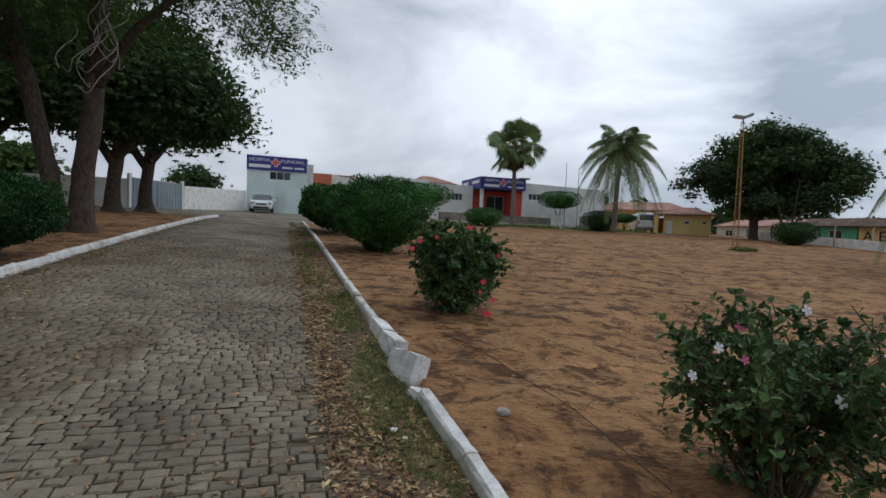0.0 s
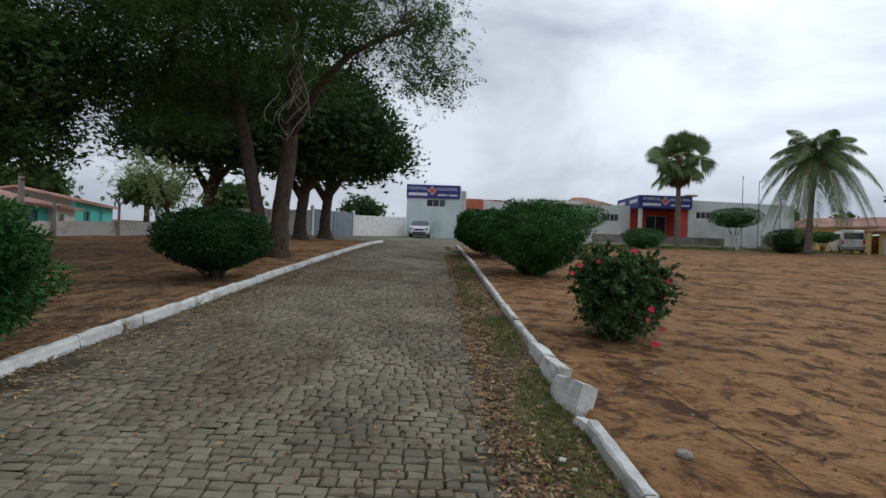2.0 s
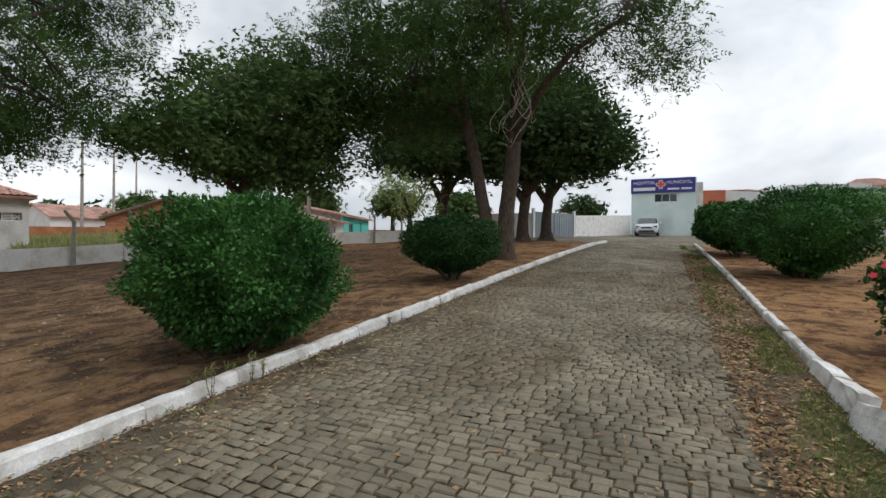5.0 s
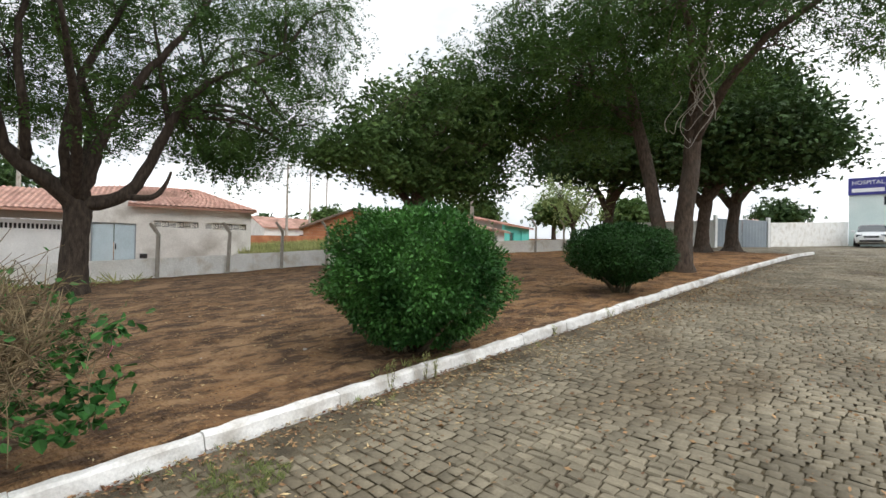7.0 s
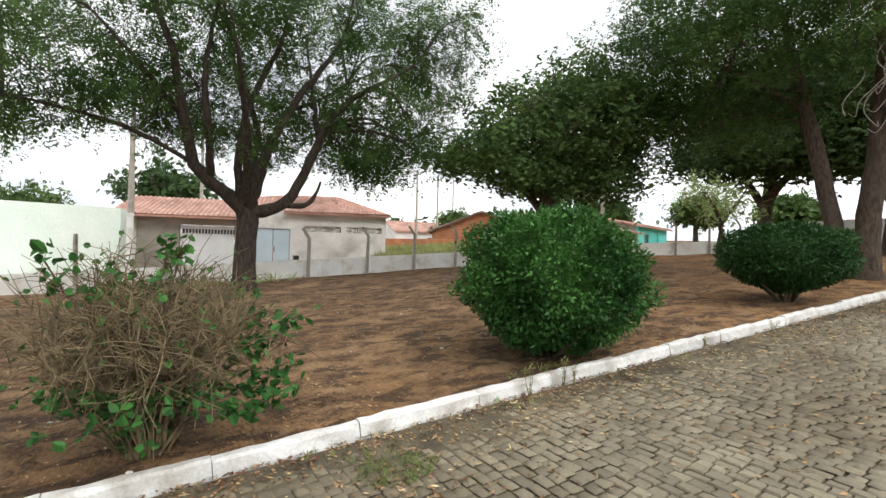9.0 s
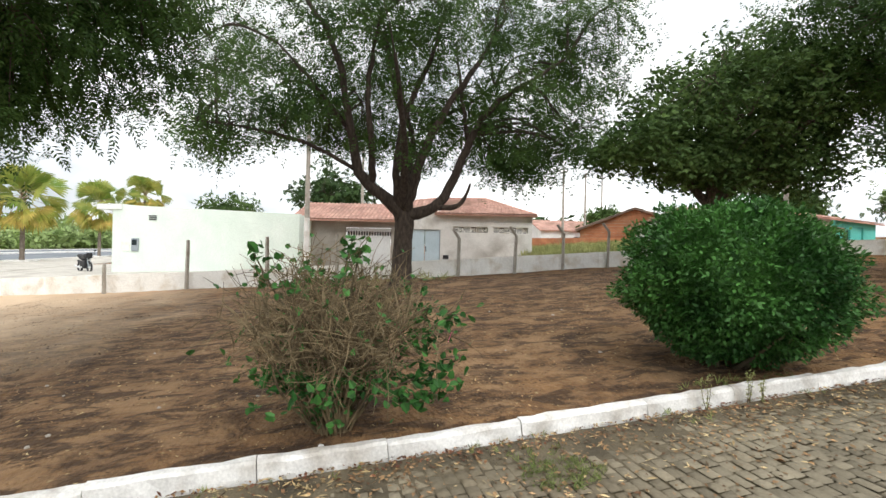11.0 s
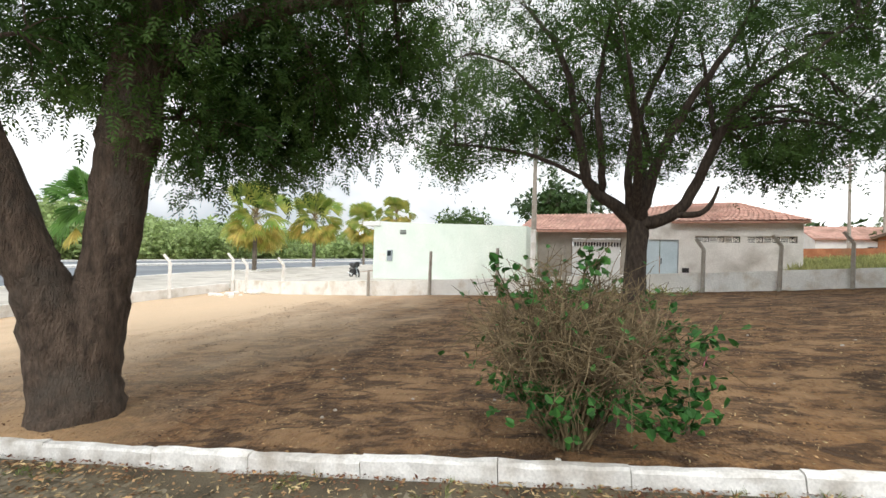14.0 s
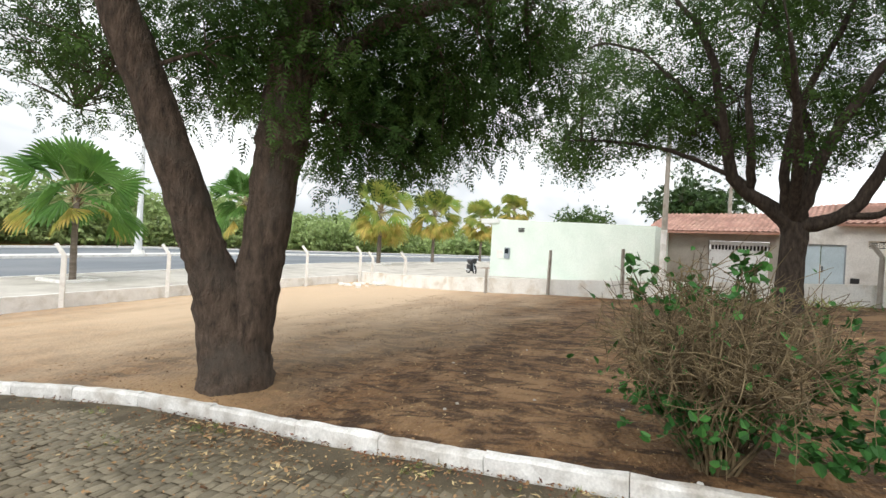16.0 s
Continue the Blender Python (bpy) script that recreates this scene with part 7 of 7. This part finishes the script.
# earth verge between the setts and the eastern kerb
vg, q, fs = Geo(), [], []
ys = np.arange(-9, 26, .08)
for i, yy in enumerate(ys):
    e = .40 + .12 * noise.noise(Vector((yy * .7, 0, 0))) + .16 * noise.noise(Vector((yy * 2.6, 4, 0))) + .12 * noise.noise(Vector((yy * 7.0, 9, 0))) + .3 * (yy > 12)
    for k in range(4):
        xx = e + (right_x(yy) + .02 - e) * k / 3
        q.append((xx, yy, h(xx, yy) - .012 + .03 * min(1, k / 1.5) + .012 * noise.noise(Vector((xx * 4, yy * 4, 2)))))
        if i and k:
            n = 4 * i + k
            fs.append((n - 5, n - 4, n, n - 1))
vg.add(q, fs)
tagged(vg.put("verge", M_HUMUS, None, "", True), "earth verge strewn with dry leaves and thin grass", "verge", kind="structure")
dr, q, fs = Geo(), [], []
for i, yy in enumerate(np.arange(-11.5, 26, .12)):
    wide = .75 + .55 * noise.noise(Vector((yy * .5, 3, 1))) + .2 * noise.noise(Vector((yy * 2.2, 5, 1)))
    for k in range(7):
        xx = left_x(yy) + .06 + wide * k / 6
        q.append((xx, yy, h(xx, yy) + .012 - .030 * k / 6 + .010 * noise.noise(Vector((xx * 5, yy * 5, 8)))))
        if i and k:
            n = 7 * i + k
            fs.append((n - 8, n - 7, n, n - 1))
dr.add(q, fs)
tagged(dr.put("dirt_drift", M_DRIFT, None, "", True), "brown dirt washed over the setts along the western kerb", "dirt", kind="structure")
scatter("fallen_leaves", 30000, (.3, 1.08, -1, 20), .042, M_LEAF_DRY, "dry fallen leaves along the eastern kerb", seed=21, keep=lambda x, y: .35 + .65 * (noise.noise(Vector((x * 2, y * .8, 0))) > -.1))
scatter("fallen_leaves", 26000, (-3.95, -2.4, -8, 20), .036, M_LEAF_DRY, "dry fallen leaves along the western kerb", seed=22, keep=lambda x, y: max(0, 1 - (x - left_x(y)) / 1.3) * (.3 + .7 * (noise.noise(Vector((x * 2, y * .8, 4))) > 0)))
scatter("fallen_leaves", 9000, (.25, 1.08, 0, 12), .062, M_STRAW, "pale straw-coloured slender leaves along the eastern kerb", T_SLIVER, seed=41, keep=lambda x, y: (.25 + .75 * (noise.noise(Vector((x * 2, y * 1.1, 5))) > 0)) * min(1, (x - .2) * 2))
scatter("fallen_leaves", 9000, (-3.95, -2.6, -5, 14), .055, M_STRAW, "pale straw-coloured slender leaves along the western kerb", T_SLIVER, seed=42, keep=lambda x, y: max(0, 1 - (x - left_x(y)) / 1.2) * (.2 + .8 * (noise.noise(Vector((x * 1.6, y * .9, 14))) > 0)))
scatter("fallen_leaves", 9000, (-4.1, -3.4, -7, 12), .036, M_LITTER_RED, "reddish leaf litter gathered against the western kerb", seed=43, keep=lambda x, y: max(0, 1 - (x - left_x(y) - .02) / .22) * (x > left_x(y)) * (.35 + .65 * (noise.noise(Vector((1, y * .8, 44))) > -.1)))
scatter("fallen_leaves", 4500, (-3.6, .4, -6, 14), .045, M_LEAF_DRY, "a few dry leaves on the setts", seed=23)
scatter("ground_litter", 5200, (-12, -4.1, -7, 7), .04, M_STRAW, "small pale straw and leaf bits on the dark soil", T_SLIVER, seed=45, lift=.006)
scatter("ground_litter", 60000, (-16.5, -4.1, -9, 18), .032, M_LEAF_DRY, "dry leaf litter on the soil under the trees", seed=24, keep=lambda x, y: .15 + .85 * (noise.noise(Vector((x * 1.7, y * 1.4, 7))) > .08), lift=.006)
scatter("ground_litter", 90000, (-16.5, -4.0, -8, 18), .034, M_LITTER, "dark rotting leaf litter gathered in streaks on the soil", seed=27, keep=lambda x, y: 1.0 * (noise.noise(Vector((x * 1.9, y * 1.5, 17))) + .5 * noise.noise(Vector((x * 6.0, y * 4.5, 19))) > .26), lift=.004)
scatter("ground_litter", 40000, (1.3, 14, 1, 22), .034, M_LITTER, "dark rotting leaf litter gathered in streaks on the field", seed=28, keep=lambda x, y: (noise.noise(Vector((x * 1.4, y * 1.7, 27))) + .5 * noise.noise(Vector((x * 4.5, y * 5.5, 29))) > .28) * (1.2 - y / 24), lift=.004)
scatter("ground_litter", 14000, (1.3, 14, 1, 22), .042, M_LEAF_DRY, "dry leaf bits and twigs on the bare field", seed=25, keep=lambda x, y: (.1 + .9 * (noise.noise(Vector((x * .6, y * 1.3, 9))) > .15)) * (1.2 - y / 24), lift=.006)
scatter("fallen_leaves", 16000, (-1.0, .5, -1, 18), .036, M_LEAF_DRY, "dry fallen leaves drifting over the edge of the setts", seed=34, keep=lambda x, y: max(0, (x + 1.0) / 1.5) ** 2 * (.25 + .75 * (noise.noise(Vector((x * 2, y * .8, 31))) > 0)))
for k in range(16):
    rx, ry = -20.2 + _rr.uniform(-.6, 1.6), -13.3 + _rr.uniform(-.7, .9)
    q = _rr.uniform(.05, .17)
    chunk = thing("plaster_rubble", rx, ry, ground_z(rx, ry), "broken chunk of whitewashed plaster beside the boundary wall", "rubble", "plaster rubble", _rr.uniform(0, 180))
    Geo().box(-q, -q * .7, -.03, q, q * .7, q * .7, bev=q * .2).put("chunk", M_WALL_FENCE, chunk)
T_BLADE = np.array([leaflet(0, 0, a, 1.0, .10, .05) for a in (-.5, 0, .45)])


def grass(name, n, box, size, seed, keep, label, material=None):
    r = np.random.default_rng(seed)
    x, y = r.uniform(box[0], box[1], n), r.uniform(box[2], box[3], n)
    m = np.array([r.random() < keep(a, b) for a, b in zip(x, y)])
    x, y = x[m], y[m]
    z = np.array([ground_z(a, b) for a, b in zip(x, y)]) - .005
    d = np.stack([r.normal(0, .6, len(x)), r.normal(0, .6, len(x)), r.uniform(.5, 1.2, len(x))], 1)
    return tagged(sprays(name, np.stack([x, y, z], 1), d, size * r.uniform(.5, 1.4, len(x)), T_BLADE, material or M_GRASS, None, tilt=.8), label, "grass", kind="stuff")


grass("grass", 32000, (.4, 1.08, -1, 26), .055, 31, lambda x, y: .95 * (noise.noise(Vector((x * 1.6, y * .7, 11))) > .0) * (.35 + .65 * (x > .7)), "short green grass patches along the eastern kerb")
grass("grass", 1500, (-3.9, -3.1, -6, 8), .06, 32, lambda x, y: .9 * (noise.noise(Vector((x * 2, y * 1.2, 13))) > .32), "small weeds between setts beside the western kerb")
grass("grass", 16000, (-28, -17.2, 9.5, 21), .4, 33, lambda x, y: .9, "tall pale grass on the empty plot", M_GRASS_PALE)
grass("grass", 9000, (13, 34, 37.5, 42.3), .25, 34, lambda x, y: .8 * (noise.noise(Vector((x * .3, y * .5, 3))) > -.1), "grass strip before the hospital terrace")
grass("grass", 500, (22.7, 23.6, 18.8, 19.8), .22, 35, lambda x, y: .9, "grass tuft at the floodlight mast")
grass("grass", 60, (-4.3, -4.02, 3.0, 4.3), .08, 36, lambda x, y: .8, "weeds sprouting beside the western kerb")


def kerb_weed(x, y, tall, seed):
    """A thin upright weed: bare stem, small paired leaves and a pale seed head."""
    r = np.random.default_rng(seed)
    top = thing("weed", x, y, h(x, y) - .01, "thin upright weed with pale seed head beside the kerb", "weed", "kerb weeds")
    g, O, D = Geo(), [], []
    for k in range(3):
        e = np.array([r.normal(0, .035), r.normal(0, .035), tall * r.uniform(.7, 1.0)])
        b = np.array([r.normal(0, .02), r.normal(0, .02), 0])
        ln = smooth_line([b, (b + e) / 2 + r.normal(0, .012, 3), e], 5)
        g.tube(ln, np.linspace(.004, .002, len(ln)), 4, 0, False)
        for i in range(2, len(ln)):
            for _ in range(3):
                O.append(ln[i]), D.append(r.normal(0, 1, 3) + [0, 0, .4])
        for _ in range(7):
            O.append(ln[-1] + r.normal(0, .012, 3)), D.append(r.normal(0, 1, 3) + [0, 0, .6])
    g.put("stem", M_STEM, top)
    sprays("foliage", O, D, .035 * r.uniform(.6, 1.2, len(O)), T_SLIVER, M_GRASS_PALE, top)


for k, (x, y, t) in enumerate(((-3.80, 3.34, .33), (-3.83, 2.90, .34), (-3.78, 3.46, .2), (-3.82, 5.9, .16), (-3.78, 7.6, .14))):
    kerb_weed(x, y, t, 50 + k)
grass("grass", 420, (-3.5, -3.05, .95, 1.6), .05, 37, lambda x, y: .9 * (math.hypot((x + 3.3) / .22, (y - 1.25) / .28) < 1), "low weed patch on the setts")
grass("grass", 90, (-15.6, -14.8, .2, 4.0), .38, 38, lambda x, y: .5, "dry grass stalks beside the boundary wall", M_GRASS_PALE)


def rock(x, y, s, label, material, seed, name="stone"):
    bm = bmesh.new()
    bmesh.ops.create_icosphere(bm, subdivisions=2, radius=s)
    for v in bm.verts:
        v.co = v.co * (1 + .35 * noise.noise(v.co * (1.6 / s) + Vector((seed, 0, 0))))
        v.co.z *= .62
    me = bpy.data.meshes.new(name)
    bm.to_mesh(me)
    bm.free()
    me.materials.append(material)
    return tagged(place(new(name, me), x, y, ground_z(x, y) + s * .3, seed * 37), label, "stone", "loose stones")


rock(1.58, 3.18, .05, "loose grey-brown stone on the bare soil", M_CONC, 1)
rock(0.77, 3.21, .03, "small white stone beside the kerb", M_POSTW, 2)
rock(0.82, 3.09, .022, "small white stone beside the kerb", M_POSTW, 3)
rock(-4.12, -.25, .022, "small white pebble behind the kerb", M_POSTW, 4)
for k in range(34):
    x, y = rng.uniform(1.5, 9), rng.uniform(1.5, 12)
    rock(x, y, rng.uniform(.012, .03), "small pale pebble on the bare soil", M_CONC, 10 + k, "pebble")
for k in range(14):
    x, y = rng.uniform(-10, -4.4), rng.uniform(-6, 6)
    rock(x, y, rng.uniform(.012, .028), "small pale pebble on the bare soil", M_CONC, 60 + k, "pebble")
for k in range(12):
    rock(-21.0 + rng.uniform(-.2, 2.2) * .5, -13.2 + rng.uniform(-.6, 2.0), rng.uniform(.05, .14), "broken plaster rubble below the boundary wall", M_WALL_FENCE, 80 + k, "rubble")

CABLE = [(1.83, 5.42), (2.05, 4.73), (2.12, 3.91), (2.18, 3.3), (2.16, 2.65), (2.13, 2.13)]
pts = smooth_line([(x, y, ground_z(x, y) + .012) for x, y in CABLE], 8)
cable = thing("cable", CABLE[0][0], CABLE[0][1], ground_z(*CABLE[0]), "thin dark cable lying across the bare soil", "cable")
Geo().tube(pts - np.array([CABLE[0][0], CABLE[0][1], ground_z(*CABLE[0])]), np.full(len(pts), .0035), 5).put("wire", M_DARK, cable)

# ---- the nearest setts, one by one ----
sett_meshes = []
for vv, ff in sett_variants:
    me = bpy.data.meshes.new("sett")
    me.from_pydata(vv, [], ff)
    me.materials.append(M_SETT)
    sett_meshes.append(me)
for k, m in sett_near:
    ob = new("sett", sett_meshes[k])
    ob.parent = road
    ob.matrix_world = m
